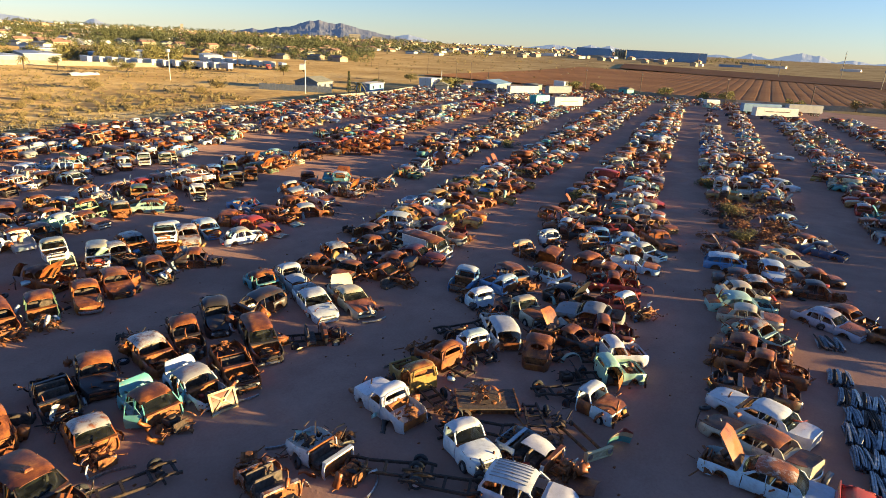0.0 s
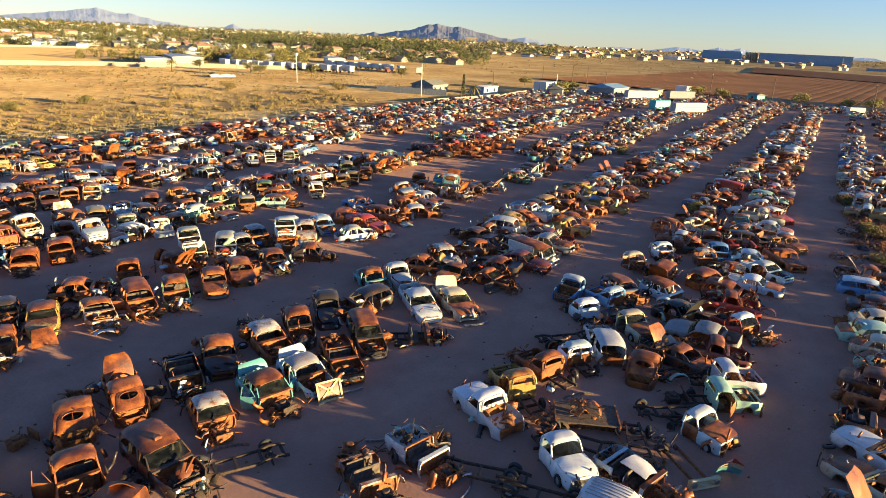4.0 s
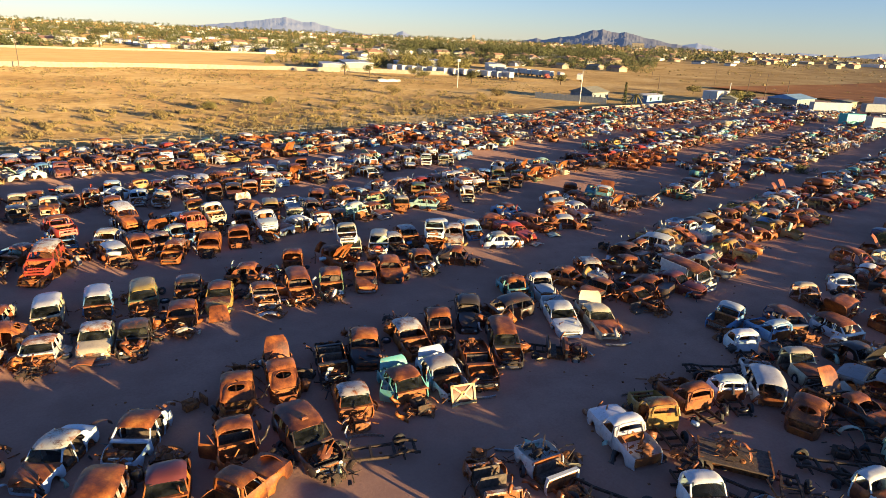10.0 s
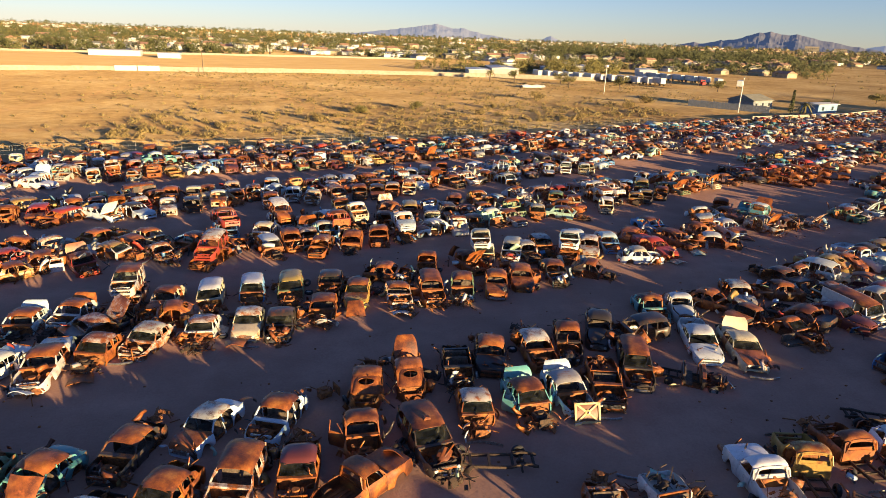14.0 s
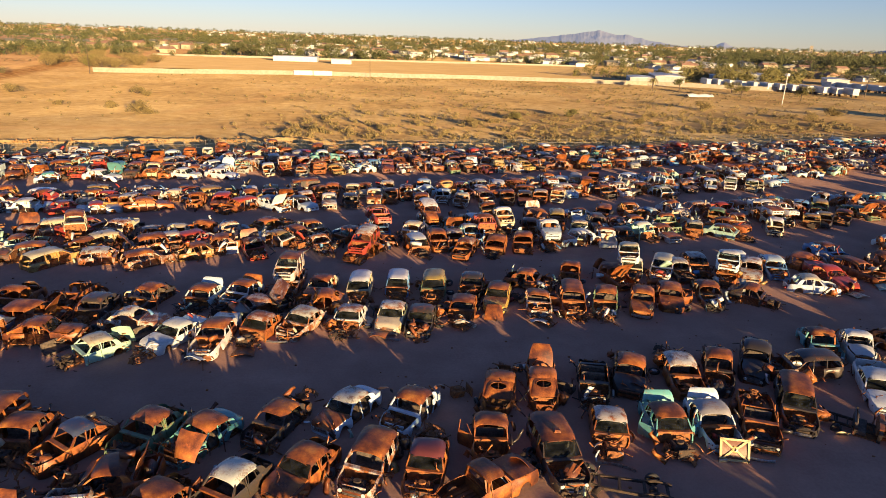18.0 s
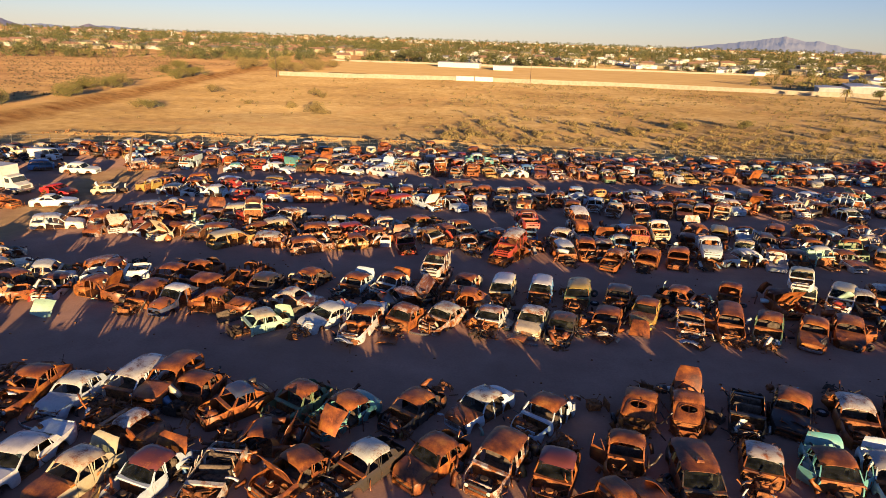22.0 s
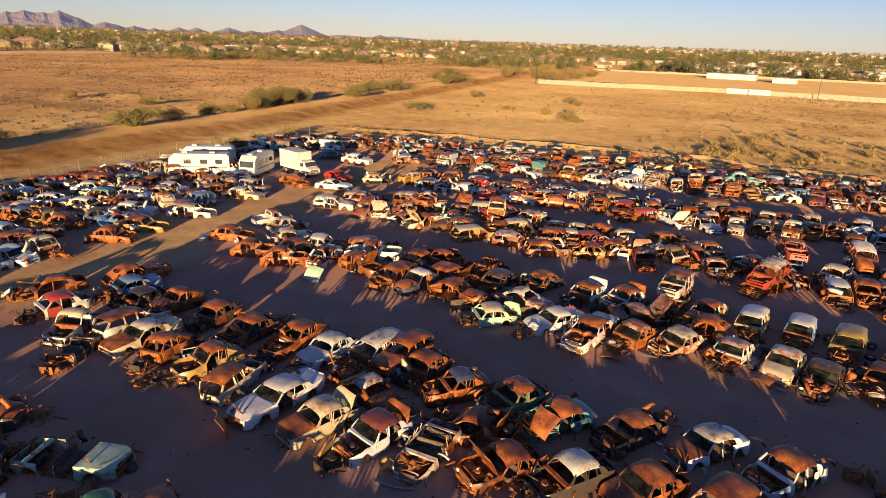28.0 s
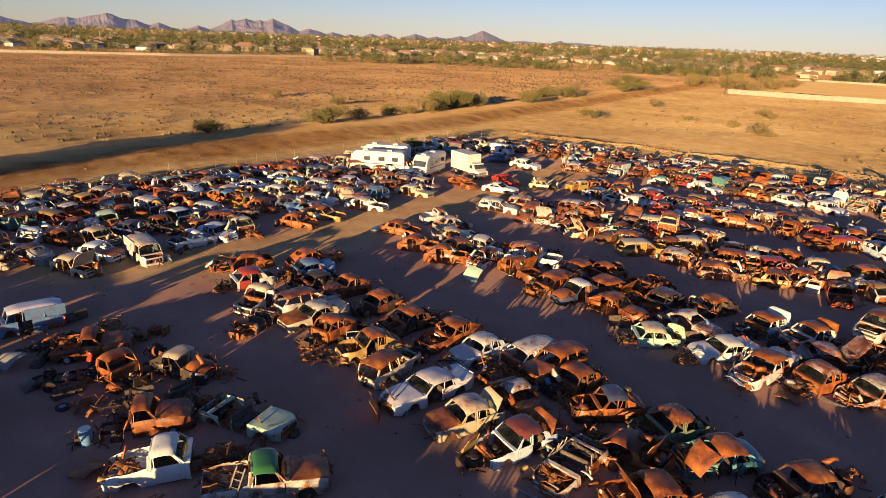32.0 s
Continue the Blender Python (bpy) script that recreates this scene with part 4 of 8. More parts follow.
def sand_ridge():
    prof = ((-3.4, -0.1), (-2.2, 0.12), (-1.2, 0.42), (-0.5, 0.66), (0.0, 0.78), (0.25, 0.74), (0.5, 0.42), (1.0, 0.22), (2.2, 0.08), (3.6, -0.1))
    rows = []
    for k in range(230):
        x = -98 + k * 0.6
        tall = 0.35 + 0.6 * max(0.0, 0.5 + noise.noise(Vector((x * 0.07, 3, 1))))
        tall *= min(1, (x + 98) / 6, max(0.0, (40 - x) / 30))
        rows.append([(x + 0.25 * noise.noise(Vector((x, d, 2))), edge_y(x) + d, lift(x, edge_y(x) + d) - 0.06 + h * tall * (1 + 0.4 * noise.noise(Vector((x * 0.8, d * 2, 4))))) for d, h in prof])
    s = Shape().loft(rows, False)
    s.f = [f[::-1] for f in s.f]
    tagged(new("sand_ridge", s.mesh("sand_ridge", DIRT)), "low crumbling edge of bare sand behind the fence", "ground", "", "structure")
    q, s = random.Random(21), Shape()
    for k in range(600):
        x = q.uniform(-97, 20)
        y, big = edge_y(x) + q.gauss(-0.6, 1.5), q.uniform(0.06, 0.2)
        z, a = lift(x, y) + (0.3 if x < 0 else 0), q.uniform(0, 3)
        s.loft([[(x + w * big * q.uniform(0.7, 1.2) * math.cos(a + n * 1.257), y + w * big * q.uniform(0.7, 1.2) * math.sin(a + n * 1.257), z + h * big) for n in range(5)] for w, h in ((1.2, -0.5), (1.0, 0.3), (0.4, 0.7))])
    for k in range(1500):
        y = q.uniform(-8, 190)
        x, big = west_x(y) - q.gauss(13.6, 2.3), q.uniform(0.03, 0.09)
        z, a = lift(x, y), q.uniform(0, 3)
        s.loft([[(x + w * big * q.uniform(0.7, 1.2) * math.cos(a + n * 1.257), y + w * big * q.uniform(0.7, 1.2) * math.sin(a + n * 1.257), z + h * big) for n in range(5)] for w, h in ((1.2, -0.5), (1.0, 0.3), (0.4, 0.7))])
    tagged(new("dirt_clods", s.mesh("dirt_clods", CLOD, False)), "crumbled clods of dry earth on the banks", "earth", "", "stuff")


sand_ridge()


# ---- wrecks that stand out, one by one, outwards from the middle of the yard ----
white_wagon = car("wagon", 20.1, 9.1, -79, "clean", "clean", "hd", size=0.80)
car("sedan", 13.6, 17.8, -100, "patchy", "rust", "r", size=0.80)
car("pickup", -20.9, 8.8, 66, "patchy", "leaf", "hgdw")
car("sedan", -10.3, 21.2, -116, "rust", "rust", "dH", size=0.80)
car("sedan", -7.4, 22.4, -120, "dark", "patchy", "d", size=0.80)
car("sedan", -4.5, 23.6, -120, "rust", "rust", "hgd", size=0.80)
car("wagon", -1.6, 24.0, -108, "patchy", "rust", "d", size=0.80)
car("sedan", 1.1, 24.0, -100, "brown", "maroon", "gd", size=0.80)
car("pickup", 16.6, 17.5, -93, "white", "rust", "r", size=0.80)
car("sedan", -13.7, 20.3, -85, "patchy", "rust", "dr", size=0.80)
car("cab", 21.4, 13.3, -114, "clean", "clean", "hgd", size=0.80)
car("sedan", 23.0, 10.1, -95, "ice", "ice", "r", size=0.80)
car("pickup", -24.7, 6.1, 65, "clean", "clean", "dg")
car("sedan", -16.4, 19.5, -98, "ice", "maroon", "Tdg", size=0.80)
delivery_wagon = car("wagon", 7.4, 24.8, -85, "dark", "rust", "gdb")
car("round", 4.3, 25.8, -96, "rust", "rust", "do", size=0.80)
car("sedan", -19.4, 18.8, -101, "cream", "cream", "Tdh", size=0.80)
car("sedan", -9.8, 26.2, -120, "teal", "orange", "dtb", size=0.80)
car("sedan", -26.1, 10.2, 26, "mint", "green", "rhg")
car("finned", 27.9, 1.2, 89, "ice", "patchy", "Htdgb")
car("sedan", -6.4, 27.4, -117, "dark", "brown", "d", size=0.80)
car("pickup", 21.7, 18.2, 78, "white", "clean", "hd", size=0.82)
car("sedan", 0.4, 28.4, -119, "ice", "rust", "b", size=0.80)
car("sedan", 10.5, 26.6, -100, "rust", "patchy", "gd", size=0.80)
car("sedan", -2.9, 28.5, -126, "ice", "patchy", "htg", size=0.80)
car("sedan", -12.5, 26.5, -111, "green", "orange", "d", size=0.80)
car("cab", -28.7, 6.2, 66, "brown", "rust", "hd", size=0.80)
car("finned", -22.7, 19.1, -91, "clean", "white", "hgdt")
car("round", -15.5, 25.5, -124, "rust", "navy", "dt", size=0.80)
car("cab", 28.9, 10.0, -99, "ice", "clean", "hd", size=0.66)
car("sedan", 13.7, 26.8, -91, "teal", "rust", "gdTo", size=0.88)
car("finned", 30.6, 1.9, 73, "cream", "brown", "htgdb")
car("cab", 24.5, 18.4, 67, "yellow", "yellow", "d", size=0.88)
car("round", 5.5, 30.8, 77, "rust", "rust", "d")
car("sedan", 16.3, 27.3, -94, "ice", "grey", "Ttd", size=0.81)
car("sedan", -18.4, 26.2, -93, "rust", "rust", "d", size=0.80)
car("round", 8.0, 31.3, 82, "rust", "orange", "Hd")
car("cab", 27.5, 18.7, 80, "orange", "rust", "d", size=0.80)
car("sedan", 11.1, 31.5, -103, "black", "black", "dr", size=0.80)
car("pickup", 19.0, 27.6, -112, "rust", "rust", "rd")
car("finned", 33.6, 2.3, 77, "clean", "clean", "htgdb")
car("round", -32.9, 9.4, 28, "dark", "cream", "h", size=0.80)
car("wagon", -22.0, 25.9, -94, "clean", "patchy", "d")
car("cab", 32.6, 10.5, -46, "mint", "mint", "do", size=0.80)
car("round", -28.5, 19.1, -101, "gold", "orange", "tdg", size=0.82)
car("sedan", -24.3, 24.5, -90, "ice", "white", "hd", size=0.80)
car("sedan", 13.5, 32.3, -109, "black", "orange", "hd", size=0.88)
car("cab", 30.3, 18.6, 65, "clean", "ice", "d", size=0.80)
car("cab", -34.6, 6.3, 22, "rust", "rust", "d", size=0.80)
car("round", -26.9, 24.4, -86, "rust", "rust", "d")
car("cab", 24.6, 27.1, -36, "dark", "dark", "r", size=0.80)
car("sedan", 16.7, 32.4, -98, "rust", "patchy", "d")
car("cab", 34.8, 11.1, -46, "clean", "white", "d", size=0.80)
car("wagon", 21.9, 29.0, -114, "black", "rust", "gdb")
car("sedan", 36.4, 3.1, 100, "dark", "dark", "r", size=0.91)
car("round", -31.9, 18.2, -79, "orange", "orange", "td", size=0.84)
car("sedan", -30.2, 23.3, -93, "dark", "rust", "d", size=0.80)
car("round", 19.3, 32.9, -111, "dark", "brown", "d")
car("pickup", -38.3, 5.9, 68, "rust", "rust", "", size=0.80)
car("wagon", 33.4, 18.5, 45, "white", "white", "d")
car("sedan", -36.1, 15.0, -62, "patchy", "rust", "r", size=0.80)
car("finned", -12.3, 37.0, -94, "white", "rust", "tdo")
car("sedan", -9.8, 38.0, -107, "orange", "patchy", "dg", size=0.80)
car("pickup", 39.4, 3.3, 96, "brown", "rust", "d")
car("sedan", 1.1, 39.7, -99, "black", "dark", "tgb", size=0.87)
car("sedan", -7.1, 39.1, -115, "patchy", "patchy", "gd", size=0.80)
car("sedan", -19.1, 34.9, -132, "mint", "cream", "d", size=0.80)
car("pickup", 37.7, 13.0, -67, "maroon", "rust", "gd", size=0.80)
car("sedan", -3.9, 39.7, -101, "white", "patchy", "gd", size=0.80)
car("finned", -34.8, 18.8, -89, "cream", "patchy", "htgd", size=0.88)
car("sedan", -1.0, 40.1, -98, "cream", "patchy", "hgdb", size=0.80)
car("finned", -15.0, 37.2, -118, "clean", "white", "htgd", size=0.80)
car("round", 22.2, 34.0, -119, "black", "black", "hd")
car("sedan", -33.8, 23.4, -84, "dark", "rust", "d", size=0.80)
car("cab", 37.3, 18.8, -112, "cream", "cream", "hg", size=0.80)
car("sedan", 4.2, 41.5, -101, "rust", "rust", "d")
car("finned", 28.2, 30.8, -114, "clean", "white", "hgd")
car("finned", 30.3, 29.3, -112, "cream", "cream", "Tgdh")
car("sedan", 41.8, 4.4, -83, "dark", "brown", "td", size=0.92)
car("cab", -39.5, 17.0, -60, "white", "cream", "d", size=0.80)
car("cab", 36.6, 22.1, 67, "ice", "clean", "d", size=0.80)
car("sedan", 10.0, 42.9, -97, "patchy", "rust", "d", size=0.87)
car("round", -37.6, 23.1, -88, "brown", "rust", "htd", size=0.80)
car("van", -44.3, 3.5, -90, "blue", "clean", "d", size=0.83)
car("sedan", 7.1, 44.0, -104, "yellow", "rust", "")
car("wagon", -3.6, 45.0, -93, "cream", "white", "gd")
car("wagon", 12.8, 43.4, -99, "rust", "rust", "do")
car("pickup", 43.3, 13.4, -108, "red", "clean", "gdo", size=0.80)
car("wagon", 2.2, 45.4, -95, "green", "yellow", "gd")
car("wagon", -0.7, 45.5, -92, "blue", "clean", "gd")
car("sedan", -40.1, 21.8, -89, "black", "black", "d", size=0.80)
car("sedan", 44.7, 4.4, -109, "mint", "patchy", "td", size=0.89)
car("sedan", -12.4, 44.0, -107, "white", "rust", "T", size=0.80)
car("sedan", -6.6, 45.3, -102, "cream", "rust", "hd", size=0.83)
car("sedan", 28.0, 36.2, -102, "teal", "rust", "d", size=0.80)
car("sedan", -15.1, 43.2, -101, "ice", "rust", "Td", size=0.83)
car("sedan", 15.4, 43.3, -108, "green", "rust", "b")
car("sedan", -21.8, 40.9, -92, "dark", "dark", "d")
car("cab", 40.3, 22.1, 81, "blue", "ice", "d", size=0.80)
car("cab", 39.6, 25.3, -168, "blue", "clean", "d", size=0.80)
car("sedan", 5.3, 46.4, -100, "black", "black", "d", size=0.89)
car("sedan", -18.9, 43.0, -109, "dark", "rust", "d", size=0.84)
car("sedan", -43.5, 17.6, -96, "white", "red", "d", size=0.86)
car("sedan", 18.3, 43.4, -110, "rust", "rust", "hdb")
car("round", 30.4, 35.9, -114, "white", "clean", "hd", size=0.81)
car("sedan", -9.2, 46.5, -92, "patchy", "rust", "d")
car("sedan", 47.5, 5.4, -80, "cream", "cream", "htd", size=0.86)
car("wagon", 42.6, 22.5, -108, "navy", "brown", "d", size=0.80)
car("sedan", 10.2, 47.2, -24, "orange", "orange", "d", size=0.80)
car("finned", -43.0, 22.6, -98, "blue", "blue", "tgd", size=0.84)
car("sedan", 33.6, 36.3, -67, "brown", "brown", "d", size=0.80)
car("pickup", 46.7, 15.7, -65, "red", "rust", "gd", size=0.83)
car("sedan", 21.0, 44.6, -107, "brown", "brown", "hdo")
car("wagon", 45.1, 20.0, -100, "ice", "rust", "d", size=0.86)
car("sedan", 49.8, 6.5, -62, "mint", "mint", "td", level=1)
car("sedan", -24.5, 43.6, -98, "rust", "rust", "dr", level=1, size=0.80)
car("round", 14.0, 48.9, -107, "rust", "rust", "d", level=1)
car("sedan", 50.9, 0.6, -113, "lilac", "lilac", "htgd", level=1)
car("sedan", -47.4, 19.0, -103, "orange", "rust", "d", level=1)
car("sedan", 24.3, 45.0, -103, "black", "brown", "d", level=1)
car("round", -38.9, 34.2, 38, "orange", "rust", "d", level=1, size=0.80)
car("round", 27.8, 44.4, -40, "dark", "brown", "td", level=1, size=0.80)
car("sedan", 37.0, 37.3, -114, "rust", "patchy", "hd", level=1)
car("sedan", 52.3, 6.9, -61, "cream", "cream", "td", level=1, size=0.80)
car("sedan", 52.8, -0.4, -113, "brown", "brown", "td", level=1, size=0.80)
car("sedan", -3.9, 54.2, -118, "rust", "rust", "d", level=1)
car("sedan", -54.0, 8.0, 23, "cream", "cream", "Hd", level=1, size=0.88)
car("round", -42.9, 34.2, 29, "brown", "rust", "d", level=1, size=0.80)
car("wagon", -35.5, 42.0, 50, "orange", "patchy", "d", level=1, size=0.92)
car("pickup", 19.9, 50.2, -109, "cream", "white", "gd", level=1)
car("finned", 53.1, 16.1, -80, "ice", "clean", "htgd", level=1, size=0.80)
car("sedan", -39.3, 39.2, 25, "cream", "white", "d", level=1, size=0.80)
car("van", -54.0, 13.2, 2, "white", "cream", "gd", level=1)
car("cab", 49.5, 25.6, -111, "patchy", "cream", "d", level=1, size=0.80)
car("sedan", 5.6, 55.5, -109, "brown", "patchy", "d", level=1)
car("wagon", -22.1, 51.3, 38, "patchy", "rust", "d", level=1, size=0.85)
car("sedan", -18.3, 53.5, 27, "gold", "rust", "d", level=1, size=0.80)
car("sedan", 56.1, 7.7, -72, "dark", "dark", "td", level=1, size=0.90)
car("sedan", 26.2, 51.6, -98, "rust", "patchy", "", level=1, size=0.93)
car("round", 27.9, 49.3, -118, "rust", "brown", "d", level=1)
car("sedan", 8.6, 56.3, -104, "rust", "rust", "d", level=1)
car("sedan", 24.2, 50.5, -95, "dark", "patchy", "d", level=1)
car("sedan", -56.2, 10.2, 33, "ice", "ice", "hd", level=1, size=0.80)
car("sedan", 57.2, 2.0, -76, "dark", "black", "td", level=1, size=0.80)
car("wagon", 22.9, 50.9, -116, "white", "cream", "gd", level=1)
car("wagon", -25.9, 51.7, 14, "patchy", "patchy", "d", level=1, size=0.80)
car("sedan", 3.0, 57.8, -85, "orange", "rust", "d", level=1)
car("sedan", 34.2, 46.8, -16, "ice", "cream", "d", level=1, size=0.80)
car("pickup", -55.5, 17.7, -77, "ice", "clean", "d", level=1, size=0.80)
car("finned", -12.1, 57.2, -30, "white", "gold", "tgd", level=1)
car("finned", -43.5, 39.1, 56, "cream", "cream", "htgd", level=1, size=0.80)
car("sedan", 11.5, 57.7, -102, "rust", "orange", "d", level=1)
car("wagon", -29.9, 51.3, 56, "gold", "cream", "d", level=1)
car("sedan", -5.9, 58.7, -127, "orange", "orange", "d", level=1)
car("sedan", 30.9, 50.7, -116, "patchy", "patchy", "hd", level=1)
car("finned", 57.5, 16.8, -104, "ice", "white", "tgd", level=1, size=0.80)
car("round", 14.2, 58.2, -101, "brown", "brown", "d", level=1)
car("cab", 55.9, 21.8, -134, "patchy", "patchy", "d", level=1, size=0.81)
car("sedan", -48.1, 35.9, 26, "orange", "rust", "d", level=1, size=0.80)
car("cab", 54.6, 25.4, -119, "clean", "clean", "d", level=1, size=0.80)
car("sedan", -56.9, 20.6, 16, "ice", "ice", "htgd", level=1, size=0.86)
car("wagon", 59.8, 9.1, -78, "blue", "ice", "tgd", level=1)
car("wagon", -19.7, 57.4, 36, "red", "red", "d", level=1, size=0.82)
car("sedan", 0.5, 60.7, -104, "white", "cream", "d", level=1)
car("sedan", 61.1, 2.4, -64, "dark", "brown", "htd", level=1, size=0.82)
car("sedan", 33.5, 51.5, -107, "blue", "ice", "d", level=1)
car("pickup", -57.0, 23.1, 3, "patchy", "cream", "gd", level=1)
car("sedan", 30.5, 52.7, -115, "patchy", "clean", "gd", level=1)
car("sedan", -3.0, 62.0, -77, "blue", "ice", "d", level=1)
car("sedan", -9.7, 61.2, -55, "cream", "rust", "d", level=1)
car("sedan", -61.3, 11.3, 17, "cream", "cream", "tgd", level=1)
car("sedan", -55.9, 28.6, 29, "orange", "brown", "d", level=1, size=0.81)
car("wagon", -27.4, 56.5, 42, "gold", "cream", "d", level=1, size=0.84)
car("sedan", 60.2, 19.0, -72, "ice", "ice", "td", level=1, size=0.81)
car("sedan", -62.5, 8.6, 26, "rust", "brown", "d", level=1, size=0.80)
car("sedan", -62.0, 14.4, 28, "navy", "navy", "td", level=1, size=0.80)
car("sedan", 10.2, 62.9, -100, "cream", "patchy", "d", level=1)
car("round", -61.7, 17.0, 16, "dark", "brown", "td", level=1)
car("pickup", -49.3, 42.1, 72, "white", "rust", "d", level=1, size=0.80)
car("sedan", 13.1, 63.0, -101, "rust", "brown", "d", level=1)
car("pickup", 18.2, 61.9, -106, "cream", "cream", "hgd", level=1)
car("sedan", -46.5, 41.5, 73, "patchy", "patchy", "d", level=1, size=0.80)
car("finned", -34.5, 54.8, 20, "mint", "rust", "Htgd", level=1, size=0.80)
car("pickup", 62.7, 17.0, -134, "orange", "orange", "hd", level=1)
car("sedan", -14.0, 62.1, 48, "gold", "orange", "d", level=1)
car("sedan", -57.2, 32.2, 28, "gold", "orange", "td", level=1)
car("wagon", 41.0, 50.6, -78, "brown", "rust", "d", level=1)
car("finned", 65.6, 5.6, -126, "cream", "cream", "htd", level=1)
car("sedan", 44.8, 49.5, -29, "rust", "white", "d", level=1)
car("sedan", 2.4, 64.6, -77, "white", "rust", "d", level=1)
car("finned", -64.2, 19.6, 16, "blue", "ice", "tgd", level=1)
car("sedan", 64.1, 21.2, -55, "red", "rust", "r", level=1, size=0.80)
car("finned", -31.4, 58.3, -32, "red", "cherry", "td", level=1)
car("wagon", 16.7, 66.0, -102, "brown", "yellow", "d", level=1)
car("wagon", -33.5, 60.1, 25, "cream", "cream", "d", level=1)
car("sedan", 34.3, 61.9, -39, "mint", "dark", "d", level=1)
car("sedan", -38.8, 55.9, 20, "gold", "rust", "td", level=1, size=0.80)
car("pickup", -68.8, 6.4, 24, "teal", "rust", "gd", level=1)
car("sedan", -63.2, 28.0, 32, "brown", "rust", "d", level=1, size=0.80)
car("sedan", -57.9, 38.3, 25, "white", "cream", "d", level=1)
car("wagon", -19.3, 69.3, -126, "orange", "red", "d", level=1)
car("sedan", 41.7, 56.0, -82, "blue", "brown", "d", level=1)
car("wagon", -41.7, 57.3, 7, "white", "white", "gd", level=1, size=0.80)
car("sedan", -63.0, 31.3, 57, "navy", "dark", "d", level=1, size=0.80)
car("sedan", -68.3, 15.5, 70, "rust", "brown", "d", level=1, size=0.80)
car("sedan", 31.3, 63.3, -114, "rust", "cream", "gd", level=1)
car("sedan", 68.2, 18.6, -113, "gold", "rust", "htd", level=1, size=0.80)
car("sedan", 71.0, 2.8, -106, "navy", "black", "td", level=1, size=0.82)
car("wagon", -69.6, 18.4, 18, "ice", "white", "tgd", level=1, size=0.91)
car("sedan", -66.4, 27.7, 109, "yellow", "gold", "d", level=1, size=0.80)
car("sedan", -12.4, 70.7, -48, "ice", "black", "hd", level=1)
car("cab", 66.3, 27.8, -106, "cream", "cream", "d", level=1, size=0.80)
car("sedan", -15.7, 70.4, -40, "ice", "navy", "Hd", level=1)
car("sedan", -63.3, 34.9, 31, "white", "clean", "htgd", level=1)
car("wagon", 22.8, 68.6, -108, "rust", "rust", "d", level=1)
car("round", 47.3, 55.0, -121, "brown", "rust", "d", level=1)
car("wagon", -47.8, 54.7, 33, "orange", "patchy", "d", level=1)
car("sedan", 1.7, 73.3, -93, "patchy", "rust", "d", level=1)
car("sedan", 50.0, 53.8, -95, "ice", "white", "htd", level=1)
car("sedan", -70.6, 21.5, -137, "brown", "rust", "d", level=1, size=0.80)
car("finned", -31.5, 60.4, -20, "patchy", "red", "d", level=1)
car("sedan", 74.2, 4.8, -30, "grey", "brown", "td", level=1)
car("sedan", 6.6, 74.1, -99, "patchy", "cream", "d", level=1)
car("sedan", -29.0, 68.8, 25, "orange", "orange", "hd", level=1)
car("sedan", -2.1, 75.5, -91, "orange", "orange", "d", level=1)
car("pickup", -4.1, 75.4, -90, "cream", "white", "hd", level=1)
car("finned", -33.6, 67.3, 22, "white", "red", "htd", level=1, size=0.80)
car("sedan", 41.2, 64.6, -120, "cream", "white", "d", level=1)
car("sedan", -37.0, 67.4, 48, "red", "maroon", "td", level=1, size=0.88)
car("sedan", 72.8, 21.7, -79, "ice", "white", "htd", level=1, size=0.86)
car("sedan", -68.5, 32.8, 24, "cream", "white", "td", level=1)
car("sedan", -63.4, 42.2, 58, "cream", "rust", "td", level=1)
car("sedan", 4.5, 76.1, -98, "white", "ice", "gd", level=1)
car("sedan", -60.3, 47.0, 18, "cream", "white", "htd", level=1)
car("sedan", 12.6, 75.8, -99, "dark", "brown", "d", level=1)
car("sedan", 38.0, 66.9, -119, "cream", "orange", "d", level=1)
car("sedan", -41.0, 67.5, 10, "ice", "white", "htd", level=1, size=0.86)
car("sedan", 14.8, 75.7, -99, "dark", "black", "hd", level=1)
car("sedan", 19.4, 77.3, -107, "cream", "patchy", "d", level=1)
car("sedan", 17.0, 76.7, -105, "rust", "patchy", "d", level=1)
car("sedan", -0.2, 77.6, -91, "rust", "patchy", "d", level=1)
car("pickup", -7.0, 77.3, -87, "dark", "cream", "d", level=1)
car("sedan", 36.4, 68.7, -117, "gold", "green", "d", level=1)
car("sedan", -27.3, 73.2, -9, "patchy", "cream", "d", level=1, size=0.80)
car("wagon", -23.2, 75.3, 21, "gold", "gold", "d", level=1, size=0.90)
car("sedan", -73.4, 30.8, -138, "clean", "white", "htd", level=1)
car("sedan", -69.4, 38.9, 14, "clean", "white", "htd", level=1)
car("coupe", -55.2, 57.3, 16, "clean", "clean", "htgdw", level=1)
car("wagon", -62.8, 50.9, 11, "patchy", "cream", "htgd", level=1, size=0.82)
car("sedan", -68.5, 42.9, 23, "white", "white", "htd", level=1, size=0.90)
car("sedan", -46.1, 66.7, 3, "white", "cream", "d", level=1)
car("sedan", 47.0, 67.0, -122, "gold", "yellow", "d", level=1)
car("sedan", -31.4, 74.9, 16, "white", "patchy", "d", level=1, size=0.93)
car("sedan", 2.1, 81.3, -93, "white", "ice", "hgd", level=1)
car("wagon", -36.0, 74.1, 22, "cream", "yellow", "gd", level=1, size=0.85)
car("sedan", 82.2, 7.7, -113, "ice", "ice", "htd", level=1, size=0.86)
car("sedan", 49.0, 67.8, -126, "dark", "gold", "d", level=1)
car("sedan", -61.0, 55.9, -8, "orange", "orange", "d", level=1)
